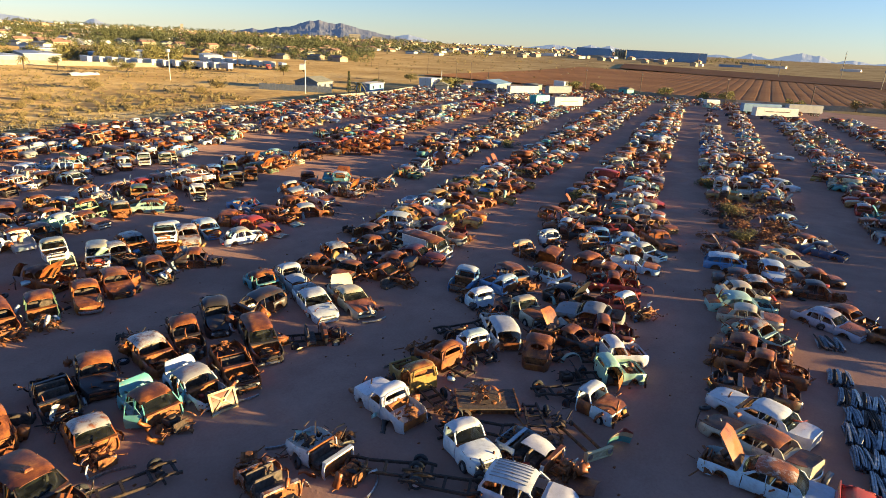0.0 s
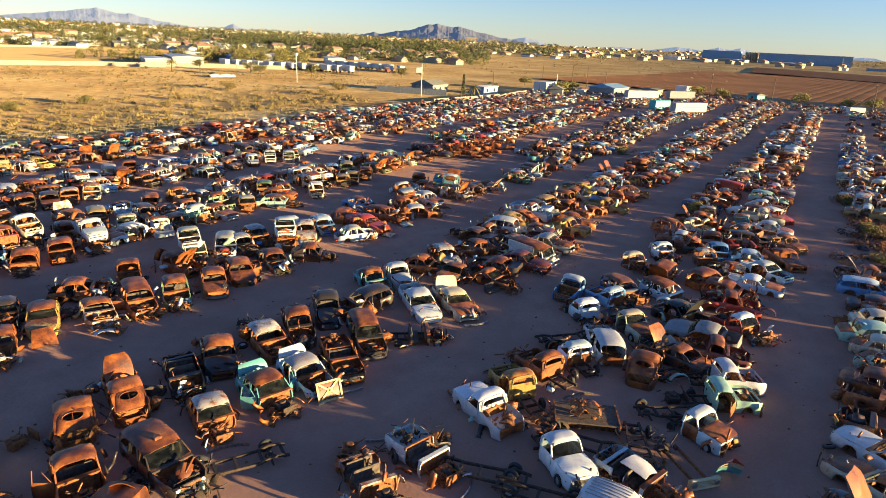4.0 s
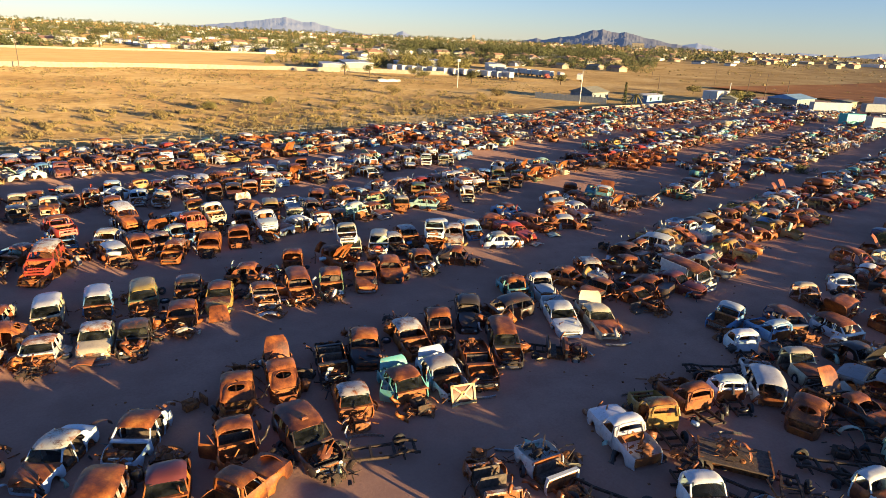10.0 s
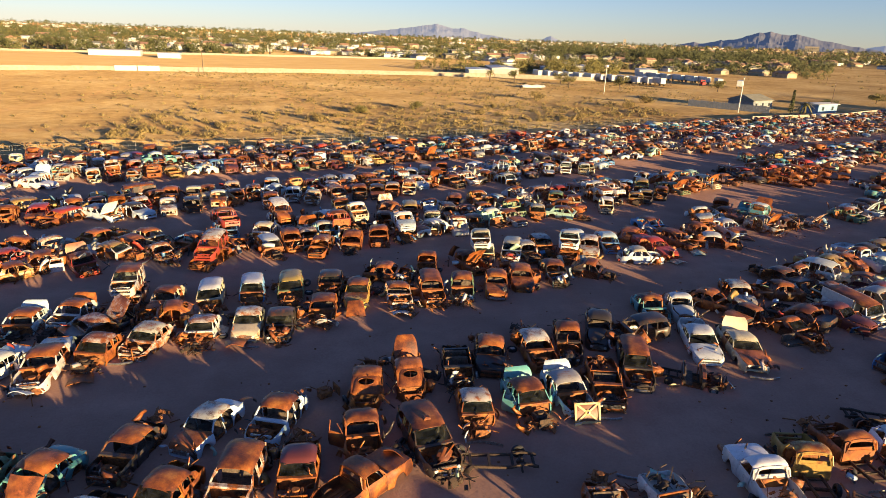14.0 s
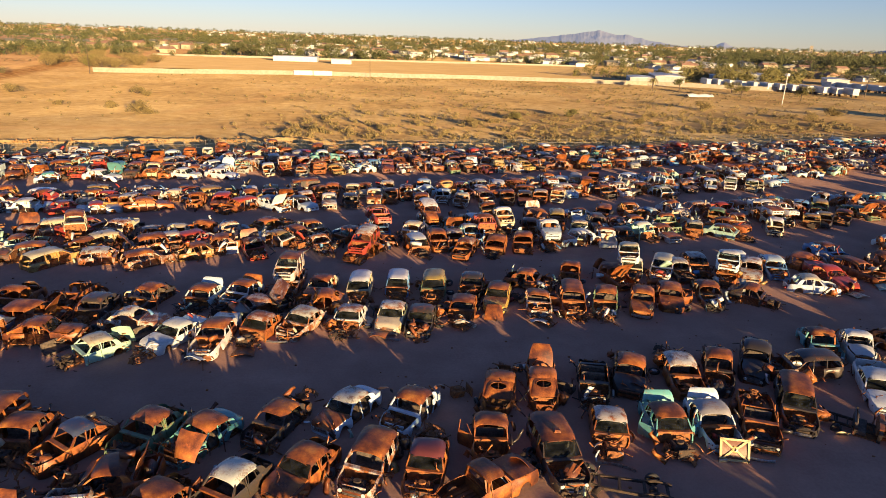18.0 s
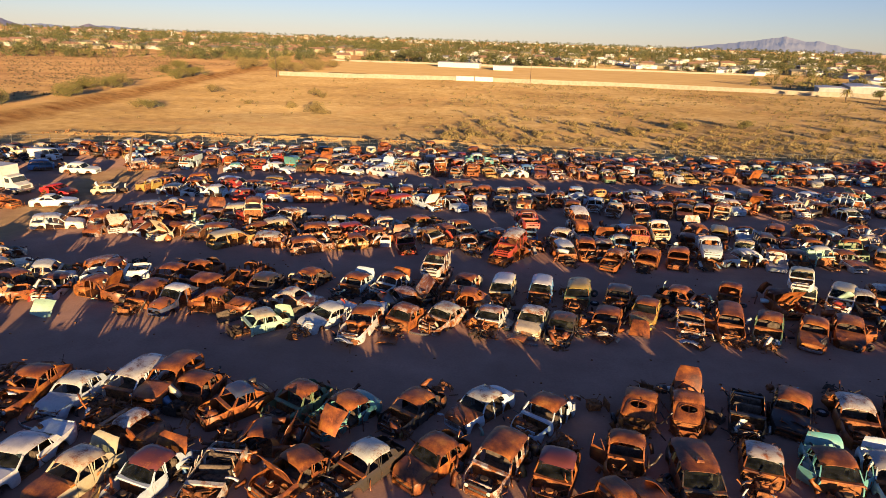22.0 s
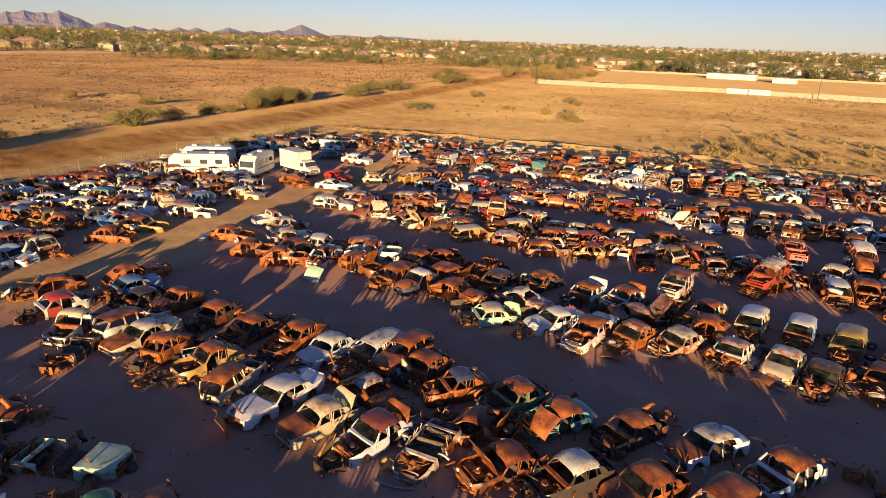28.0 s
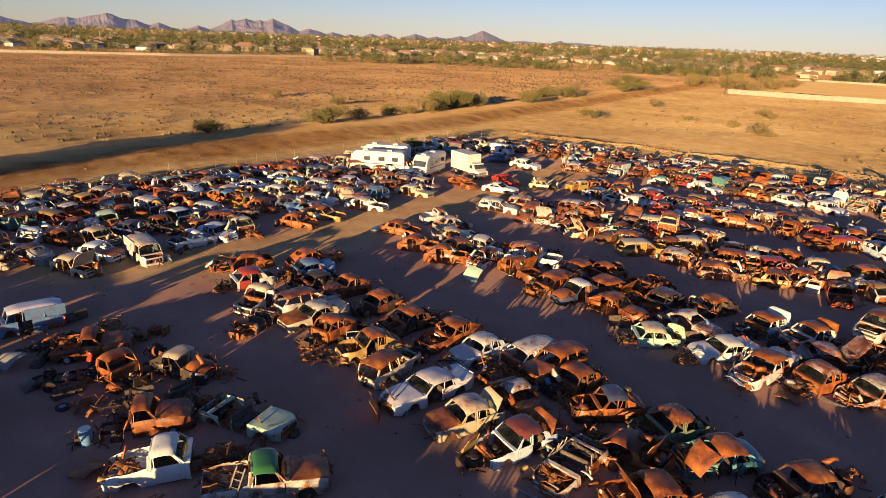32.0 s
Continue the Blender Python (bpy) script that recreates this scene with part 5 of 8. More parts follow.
car("wagon", -41.0, 71.8, -8, "patchy", "clean", "gd", level=1)
car("sedan", 79.8, 23.9, -116, "red", "white", "htd", level=1)
car("sedan", -68.5, 49.0, 47, "dark", "brown", "td", level=1)
car("sedan", -54.0, 64.7, 26, "cream", "gold", "d", level=1, size=0.80)
car("sedan", -75.7, 37.1, 45, "ice", "white", "td", level=1, size=0.92)
car("sedan", 56.1, 62.1, -132, "rust", "brown", "d", level=1)
car("sedan", 52.4, 69.3, -129, "dark", "brown", "d", level=1)
car("coupe", -59.0, 62.2, -9, "cherry", "cherry", "htgdw", level=1)
car("sedan", 34.4, 79.9, -76, "ice", "white", "tgd", level=1)
car("sedan", -25.8, 86.0, -25, "clean", "white", "htd", level=1)
car("sedan", 21.7, 85.2, -107, "white", "white", "d", level=1)
car("wagon", 23.9, 85.9, -106, "cream", "cream", "d", level=1)
car("sedan", -30.4, 85.2, -12, "white", "white", "htgd", level=1, size=0.80)
car("sedan", 50.1, 74.2, -120, "navy", "blue", "d", level=1)
car("wagon", 52.2, 73.5, -122, "green", "gold", "d", level=1)
car("sedan", -40.6, 83.1, -13, "clean", "white", "htgd", level=1)
car("sedan", -34.3, 85.0, -3, "orange", "rust", "d", level=1, size=0.85)
car("round", 27.2, 88.3, -107, "orange", "orange", "d", level=1)
car("sedan", -46.3, 81.8, 22, "ice", "teal", "td", level=1, size=0.80)
car("wagon", 36.3, 85.7, -33, "ice", "blue", "htd", level=1)
car("wagon", 33.1, 88.7, 38, "clean", "clean", "htgd", level=1)
car("sedan", 43.5, 85.4, -113, "rust", "ice", "hgd", level=1)
car("sedan", -28.3, 92.4, 37, "clean", "white", "htgd", level=1)
car("sedan", -65.2, 73.0, 10, "clean", "clean", "htgdw", level=1)
car("sedan", -59.4, 78.3, 43, "patchy", "cream", "d", level=1, size=0.83)
car("sedan", -35.0, 92.1, -37, "patchy", "cream", "d", level=1)
car("sedan", 50.8, 86.2, -115, "cream", "rust", "d", level=1)
car("pickup", 47.2, 86.8, -118, "white", "white", "gd", level=1)
car("sedan", 49.9, 85.8, -120, "cream", "white", "gd", level=1)
car("wagon", -71.0, 73.5, 41, "blue", "blue", "tgdw", level=1, size=0.88)
car("wagon", -9.3, 103.2, 79, "clean", "clean", "d", level=1)
car("sedan", -63.4, 82.3, -33, "clean", "clean", "htd", level=1)
car("wagon", -55.2, 88.9, -3, "patchy", "patchy", "d", level=1, size=0.92)
car("wagon", -53.3, 92.4, 36, "patchy", "rust", "d", level=1, size=0.80)
car("wagon", 106.9, 11.6, -122, "white", "white", "htgd", level=1)
car("finned", 105.7, 16.2, -83, "ice", "ice", "td", level=1)
car("van", -76.5, 79.3, -0, "clean", "clean", "gdw", level=1)
car("coupe", 140.0, 16.8, -87, "clean", "clean", "htd", level=1)


# ribs on the white wagon's roof, and a vent on the dark one's
for k in range(7):
    y = -0.60 + k * 0.20
    child("roof_rib", Shape().beam((-1.95, y, roof_z("wagon", -1.95, y) + 0.02), (-0.9, y, roof_z("wagon", -0.9, y) + 0.02), 0.035, 0.03).beam((-0.9, y, roof_z("wagon", -0.9, y) + 0.02), (0.1, y, roof_z("wagon", 0.1, y) + 0.02), 0.035, 0.03).mesh("roof_rib", PAINT), white_wagon, COLOURS["grey"])
child("roof_vent", Shape().box(-0.42, -0.10, -0.16, 0.16, 1.58, 1.72, 0.05).mesh("roof_vent", PAINT), delivery_wagon, COLOURS["brown"])

# ---- the long rows of wrecks, filled in between ----
MIXED = ["rust"] * 8 + ["brown"] * 4 + ["orange"] * 9 + ["dark"] * 8 + ["black"] * 2 + ["patchy"] * 8 + ["white"] * 5 + ["cream"] * 6 + ["grey"] * 2 + ["ice"] * 5 + ["red"] * 5 + ["mint", "teal", "yellow"] * 2 + ["gold"] * 4 + ["blue", "blue", "navy", "green", "maroon"]
EASTERN = ["white"] * 7 + ["cream"] * 8 + ["ice"] * 6 + ["gold"] * 5 + ["yellow"] * 3 + ["patchy"] * 6 + ["rust"] * 7 + ["brown"] * 4 + ["orange"] * 6 + ["dark"] * 6 + ["blue"] * 3 + ["mint"] * 3 + ["teal"] * 2 + ["red"] * 3 + ["grey"] * 2 + ["navy", "green", "maroon", "black"]
ROW_KINDS = ["sedan"] * 5 + ["finned"] * 5 + ["wagon"] * 6 + ["round"] * 2 + ["coupe"] * 2 + ["pickup"] * 4 + ["van", "cab"]


AISLES = [(4.3, [(-54, 32), (-46, 29.4), (-38.2, 28.6), (-34, 29.4), (-29.7, 30), (-23.5, 31), (-19.8, 32.3)]),
          (4.9, [(-47, 45.5), (-38, 45.7), (-24, 47.4), (-10.5, 49.6), (4, 50.8), (14, 52.9), (25, 55.5), (37, 58.5), (55, 66), (69, 69.5), (93, 76.5), (110, 81.5), (190, 104.5), (262, 125)]),
          (4.9, [(-52, 61), (-44, 62.2), (-32, 64.4), (-19.7, 65.2), (-7.6, 67.2), (5, 69), (18.5, 73), (33, 76.4), (50, 81.5), (75, 92), (100, 100.5), (180, 122.5), (262, 143.5)]),
          (5.3, [(-52, 76.5), (-46, 77.8), (-32, 80.8), (-17.3, 83.6), (-2, 86.8), (14, 89), (32, 94.4), (52, 100)]),
          (4.3, [(49.6, 11.3), (77, 19), (98.6, 24.7), (120.7, 30.2), (165, 41.2), (203, 50.2), (256, 63)]),
          (4.3, [(33.2, 24.4), (49.2, 29), (62.7, 33), (80.5, 37.2), (104.6, 42.8), (131.3, 49), (164, 56.3), (256, 78)]),
          (4.3, [(29.7, 41), (45.5, 44.8), (57, 48.3), (72, 51.2), (89.6, 55), (117.4, 62), (160, 73.5), (256, 99)]),
          (4.3, [(58, -1.4), (69, 1.0), (85, 4.4), (119, 11.2), (169, 22.2), (256, 42)]),
          (4.0, [(-58, 71.6), (-58, 63), (-55, 54), (-54.5, 44), (-54, 37.6), (-51, 29), (-51, 21)])]
BARE = [(-47, 10.5), (-49, 15.5), (-46, 17.5), (-37.4, 16.6), (-29.8, 17.4), (-30.5, 14.2), (-36.3, 11.6), (-40, 8.6)]


def bare(x, y):
    """Open dirt between the old cabs and the first row."""
    odd = False
    for (ax, ay), (bx, by) in zip(BARE, BARE[1:] + BARE[:1]):
        if (ay > y) != (by > y) and x < ax + (bx - ax) * (y - ay) / (by - ay):
            odd = not odd
    return odd


def off_aisle(x, y, spare=0.0):
    p = Vector((x, y))
    for least, line in AISLES:
        for a, b in zip(line, line[1:]):
            a, d = Vector(a), Vector(b) - Vector(a)
            if (p - a - d * min(max((p - a).dot(d) / d.length_squared, 0), 1)).length < least - spare:
                return False
    return not bare(x, y)


def fill(points, x0, x1, facing, step=2.35, seed=1, spread=10, tops=MIXED, kinds=ROW_KINDS, side_on=0.12, level=0):
    """A row along the line, noses to one side (facing +1: left of the line)."""
    r = random.Random(seed)
    x = x0
    while x < x1:
        y = along(points, x)
        slope = math.degrees(math.atan2(along(points, x + 2) - y, 2))
        turn = slope + 90 * facing + r.uniform(-spread, spread)
        wide = step * r.uniform(0.92, 1.15)
        if r.random() < side_on:
            turn, wide = slope + r.choice((0, 180)) + r.uniform(-12, 12), 5.2
        px, py = x + wide / 2 * math.cos(radians(slope)), y + r.uniform(-0.6, 0.6)
        away = math.hypot(px, py)
        kind, size = r.choice(kinds), r.uniform(0.86, 1.0)
        if px > 34 and py < 42 and r.random() < 0.6:
            kind = r.choice(("pickup", "pickup", "pickup", "cab", "round", "round", "van"))
        elif kind == "van" and away < 75 and py > 0:
            kind = "wagon"
        if off_aisle(px, py) and fits(px, py, turn, KINDS[kind][0] / 2 * size, 0.95) and r.random() < 0.97 and not (67 < px < 89 and 5 < py - (px - 76) * 0.2 < 16.5):
            a = r.choice(EASTERN if tops is MIXED and r.random() < (px - 35) / 40 and py < 70 else tops)
            b = a if r.random() < 0.5 else r.choice(("rust", "brown", "orange", "patchy", "white", r.choice(tops)))
            car(kind, round(px, 2), round(py, 2), turn, a, b, level=level or (1 if away < 60 else 2 if away < 104 else 3), size=size)
        x += wide * math.cos(radians(slope))


# wrecks stacked on other wrecks
for kind, x, y, turn, a, b in (("wagon", -9.3, 46.5, -92, "patchy", "rust"), ("sedan", 19.8, 51.2, -109, "white", "cream"), ("sedan", 27.9, 49.3, -118, "ice", "white")):
    car(kind, x, y, turn, a, b, "dg", level=1, z=1.22, tilt=(2, -4), size=0.86)
for k, (x, y) in enumerate(((49.1, 91.0), (52.4, 92.2), (76.8, 72.9), (80.0, 73.6), (84.4, 74.9), (89.5, 75.8), (-31.0, 57.2))):
    turn = -70 + 8 * (k % 3)
    a = ("white", "rust", "orange", "rust", "orange", "brown", "cream")[k]
    car("wagon", x, y, turn, "rust", "brown", "d", level=2)
    car(("wagon", "sedan", "round")[k % 3], x, y, turn + 4, a, "rust", "d", level=2, z=1.24, tilt=(0, 3), size=0.9)


ROWS = [
    ([(45, 16.5), (108, 32.5), (170, 48.5), (255, 70)], 52, 250, -1),
    ([(39, 20), (58, 26.5), (100, 37), (194, 59), (255, 75)], 56, 250, 1),
    ([(23, 28), (46, 33.4), (62, 38), (80, 42.2), (104, 47.8), (131, 54), (164, 61.3), (262, 84)], 40, 258, -1),
    ([(20, 32), (30, 36), (57, 43.4), (72, 46.3), (90, 50.1), (117, 57), (160, 68.5), (262, 95)], 42, 258, 1),
    ([(19, 44), (36, 48.5), (61, 54.2), (90, 60.2), (117, 67.5), (190, 88), (262, 108)], 36, 258, -1),
    ([(5, 48), (22, 53), (46, 59), (110, 77), (190, 100), (262, 120)], 40, 258, 1),
    ([(-48, 49.5), (-40, 50.9), (-26, 53.3), (-11, 54.9), (4, 56.7), (15, 59), (27, 61.6), (60, 73), (110, 88), (190, 110), (262, 130)], -46, 255, -1),
    ([(-46, 55), (-41, 56.3), (-30, 58.4), (-18, 59.6), (-7, 61.6), (5, 63.4), (18, 67), (31.5, 70), (60, 77.5), (110, 92), (190, 114), (262, 134)], -46, 255, 1),
    ([(52, 82), (100, 95), (180, 117), (262, 139)], 54, 255, 1),
    ([(-46, 68.2), (-33, 69.8), (-20, 70.9), (-8, 72.6), (5, 74.8), (19, 78.5), (35, 82.5), (60, 90), (100, 106), (180, 128), (262, 148)], -48, 250, -1),
    ([(-46, 72.4), (-30, 75), (-16, 77.6), (-2, 80.6), (13, 83), (30, 88.2), (49, 93.6), (100, 114), (180, 136), (262, 157)], -47, 235, 1),
    ([(-48, 84.2), (-34, 87.4), (-18, 90.1), (-2, 93.2), (14, 95.8), (33, 101), (54, 107.4), (100, 122), (200, 148)], -58, 190, -1),
    ([(-60, 96), (-31, 101), (2, 107), (46, 116), (100, 134), (190, 156)], -56, 185, 1),
    ([(-60, 91), (-34, 94), (-18, 97), (14, 103), (54, 113.5)], -56, 54, -1),
    ([(60, 9), (97, 19), (174, 39), (255, 60)], 58, 250, 1),
    ([(60, 4), (100, 13), (179, 31), (255, 49)], 58, 250, -1),
    ([(72, -6), (116, 4), (188, 21), (255, 37)], 66, 250, 1),
    ([(74, -12), (118, -2), (190, 15), (255, 31)], 70, 250, -1),
    ([(80, -24), (120, -14), (190, 3), (255, 19)], 76, 250, 1),
    ([(80, -30), (120, -20), (190, -3), (255, 13)], 76, 250, -1),
]
for k, (line, a, b, facing) in enumerate(ROWS):
    fill(line, a, b, facing, seed=k + 10)
DARKISH = ["rust"] * 6 + ["brown"] * 4 + ["dark"] * 6 + ["black"] * 3 + ["orange"] * 2 + ["grey", "patchy", "ice", "navy"]
fill([(-52, 36), (-25, 37), (-8, 40)], -48, -13, -1, seed=71, tops=DARKISH)
fill([(-52, 41), (-25, 42), (-8, 45)], -49, -10, 1, seed=72, tops=DARKISH, side_on=0.3)
fill([(-52, 46), (-33, 46), (-8, 49)], -48, -8, 1, seed=73, tops=DARKISH)
# the west block along the dirt road
for k in range(5):
    r = random.Random(900 + k)
    y = -2.0
    while y < 84:
        x = west_x(y) + 5 + k * 5.0
        edge = -55 - max(0, y - 5) * 0.34
        if x < edge and off_aisle(x, y) and fits(x, y, 22, 2.3, 0.95) and not (-94 < x < -50 and 44 < y < 62) and not (y > 62 and x > -78):
            car(r.choice(ROW_KINDS), round(x, 2), round(y, 2), 22 + r.uniform(-10, 10) + r.choice((0, 0, 180)), r.choice(MIXED), r.choice(MIXED), level=1 if r.random() < 0.4 else 2, size=r.uniform(0.86, 1.0))
        y += r.uniform(2.3, 2.8)
# more wrecks wedged into the gaps of the blocks
def wedge(low, high, x0, x1, tries, seed, tops=MIXED, most=999, ease=0.84):
    r, n = random.Random(seed), 0
    for _ in range(tries):
        x = r.uniform(x0, x1)
        y0, y1 = along(low, x), along(high, x)
        y = r.uniform(y0 + 1.5, y1 - 1.5)
        slope = math.degrees(math.atan2(along(low, x + 2) - y0, 2))
        turn = slope + r.choice((90, -90, -90, 0, 180)) + r.uniform(-25, 25)
        kind, size = r.choice(ROW_KINDS), r.uniform(0.8, 0.95)
        away = math.hypot(x, y)
        kind = "round" if kind == "van" else kind
        if n < most and off_aisle(x, y) and not (66 < x < 90 and 5 < y - (x - 76) * 0.2 < 16.5) and fits(x, y, turn, KINDS[kind][0] / 2 * size, 0.9, ease):
            n += 1
            a = r.choice(tops)
            car(kind, round(x, 2), round(y, 2), turn, a, r.choice((a, "rust", "brown", "patchy")), level=1 if away < 60 else 2 if away < 104 else 3, size=size, tilt=(r.gauss(0, 3), r.gauss(0, 3)))


SCRAPPY = ["rust"] * 7 + ["brown"] * 4 + ["dark"] * 6 + ["black"] * 3 + ["orange"] * 5 + ["patchy"] * 4 + ["ice", "ice", "grey", "cream", "cream", "white", "white", "teal", "blue", "gold"]
wedge([(-46, 15), (-37, 15), (-28, 16.8), (-20, 16.5), (0, 20), (24, 25)], [(-46, 27), (-23, 28), (-12, 30), (4, 32.5), (24, 37)], -45, 22, 900, 51, SCRAPPY, 34)
wedge([(20, 26), (46, 31), (92, 45), (176, 68)], [(20, 35), (30, 40), (56, 47), (135, 70)], 22, 130, 1500, 52, SCRAPPY)
wedge([(28, 9), (51, 15), (108, 30), (170, 46)], [(28, 20), (39, 22.5), (58, 29), (100, 39), (194, 61)], 30, 150, 1500, 53, SCRAPPY)
wedge([(-50, 34), (-13, 36), (0, 39), (17, 43), (36, 47), (61, 54)], [(-50, 47), (-31, 46.5), (-18, 48), (5, 51), (22, 56), (61, 66)], -48, 60, 1600, 54, SCRAPPY)
wedge([(-48, 49), (-19, 51), (0, 55), (24, 61), (60, 71)], [(-48, 66), (-17, 66), (-9, 69), (11, 72), (34, 78), (60, 86)], -46, 58, 1500, 55)
wedge([(-52, 71), (-22, 72), (-9, 73), (11, 79), (37, 86), (90, 101)], [(-52, 85), (-18, 85), (14, 93), (43, 99), (90, 112)], -50, 88, 1200, 56)
wedge([(-60, 88), (-18, 88), (14, 96), (43, 102), (100, 119)], [(-60, 97), (-31, 105), (2, 110), (46, 119), (100, 137)], -58, 98, 1200, 57)
wedge([(30, 1), (60, 4), (100, 11), (179, 29)], [(30, 5), (54, 10), (97, 21), (174, 41)], 34, 150, 1200, 58)
wedge([(50, -8), (74, -14), (118, -4), (190, 13)], [(50, -2), (75, -3), (113, 7), (185, 24)], 50, 150, 900, 59)

# the far blocks stand two and three deep, some wrecks on top of others
for k, (a, b, x1) in enumerate(((6, 7, 60), (9, 10, 56), (11, 12, 56))):
    low, top = [(x, y - 3.2) for x, y in ROWS[a][0]], [(x, y + 3.2) for x, y in ROWS[b][0]]
    wedge(low, top, -50, x1, 1500, 62 + k, MIXED, 62, 0.70)
r = random.Random(66)
for x, y, head, _, _ in [p for p in PLACED if -48 < p[0] < 60 and 52 < p[1] < 112]:
    if r.random() < 0.09:
        car(r.choice(("sedan", "finned", "coupe", "wagon")), round(x, 2), round(y, 2), math.degrees(head) + r.uniform(-14, 14), r.choice(MIXED), r.choice(("rust", "brown", "patchy", "white")), level=2 if math.hypot(x, y) < 84 else 3, z=1.15, size=0.88, tilt=(r.gauss(0, 3), r.gauss(0, 4)))

wedge([(-84, 80), (-66, 84), (-50, 89)], [(-84, 90), (-66, 97), (-50, 102)], -83, -52, 900, 61, MIXED, 26)
# the far halves of the blocks are jammed full
for k, (a, b) in enumerate(((13, 14), (0, 1), (2, 3), (4, 5), (6, 8), (9, 10), (11, 12), (15, 16))):
    top, low = max(ROWS[a][0], ROWS[b][0], key=lambda q: along(q, 120)), min(ROWS[a][0], ROWS[b][0], key=lambda q: along(q, 120))
    wedge([(x, y - 4.2) for x, y in low], [(x, y + 4.2) for x, y in top], 84, 250, 620, 80 + k, EASTERN)
wedge([(246, 24), (296, 36)], [(246, 158), (296, 122)], 250, 292, 520, 95, EASTERN)
wedge([(-86, 2), (-56, 2)], [(-86, 62), (-70, 58), (-56, 36)], -84, -60, 900, 97, ["cream", "cream", "white", "ice", "gold", "patchy", "grey", "blue", "black", "dark", "brown", "rust", "mint"], 40)
# unseen rows added behind and below the view, which shade the dirt
TALL = ["van", "van", "pickup", "round", "wagon"]
for k, (line, a, b) in enumerate((([(-60, -3.5), (0, -3), (30, -3)], -58, 24), ([(-20, 2), (20, 2)], -18, 17), ([(-16, 7.5), (16, 7.5)], -13, 12), ([(-12, 13), (12, 13)], -9, 9), ([(-60, -9), (80, -9)], -58, 64), ([(-60, -15), (80, -14)], -58, 70), ([(-60, -24), (80, -22)], -58, 70), ([(-60, -30), (80, -28)], -58, 70))):
    fill(line, a, b, 1 if k % 2 else -1, seed=300 + k, kinds=TALL, side_on=0.3, level=3)
# unseen vans added to keep the sun off one patch of dirt
r = random.Random(41)
for _ in range(500):
    x, y = r.uniform(-18, -5), r.uniform(-7, 9)
    if (x + 19.3) * 0.807 - (y - 6.6) * 0.59 > 2.7 and math.hypot(x, y) < 17.5 and fits(x, y, 20, 2.1, 0.9, 0.8):
        car("van", round(x, 2), round(y, 2), 20 + r.uniform(-9, 9), "cream", "rust", level=3)
far_wrecks()


# ---- torn parts jammed round and between the wrecks ----
def scrap_pieces():
    """Bent sheets, bars and wheels: each a block of vertices and triangles, about a metre long."""
    made = []
    for seed in range(9):
        q, s = random.Random(500 + seed), Shape()
        w, sag = q.uniform(0.25, 0.6), q.uniform(-0.35, 0.35)
        s.loft([[(u - 0.5, -w / 2 + q.uniform(-0.08, 0.08), sag * math.sin(u * 3.1)), (u - 0.5, 0, sag * math.sin(u * 3.1) + 0.07), (u - 0.5, w / 2 + q.uniform(-0.08, 0.08), sag * math.sin(u * 3.1)), (u - 0.5, 0, sag * math.sin(u * 3.1) + 0.03)] for u in (0, 0.35, 0.7, 1)])
        made.append(("sheet", s))
    for seed in range(6):
        q, s = random.Random(600 + seed), Shape()
        a = Vector((-0.5, 0, 0))
        for k in range(3):
            b = a + Vector((0.34, q.uniform(-0.16, 0.16), q.uniform(-0.16, 0.16)))
            s.beam(a, b, 0.05, 0.06)
            a = b
        s.beam((0, -0.25, 0), (0.05, 0.25, 0.1), 0.04)
        made.append(("bar", s))
    made.append(("wheel", Shape().disc((0, 0, 0), "z", 0.30, 0.335, 0.19, 9, 0.16)))
    made.append(("block", Shape().box(-0.3, 0.3, -0.2, 0.2, -0.2, 0.2, 0.06).box(-0.2, 0.1, -0.32, 0.3, -0.05, 0.14).beam((-0.4, 0.1, 0.1), (0.45, -0.1, 0.3), 0.06)))
    out = []
    for kind, s in made:
        tri = []
        for f in s.f:
            tri += [(f[0], f[k], f[k + 1]) for k in range(1, len(f) - 1)]
        out.append((kind, np.array(s.v), np.array(tri)))
    return out


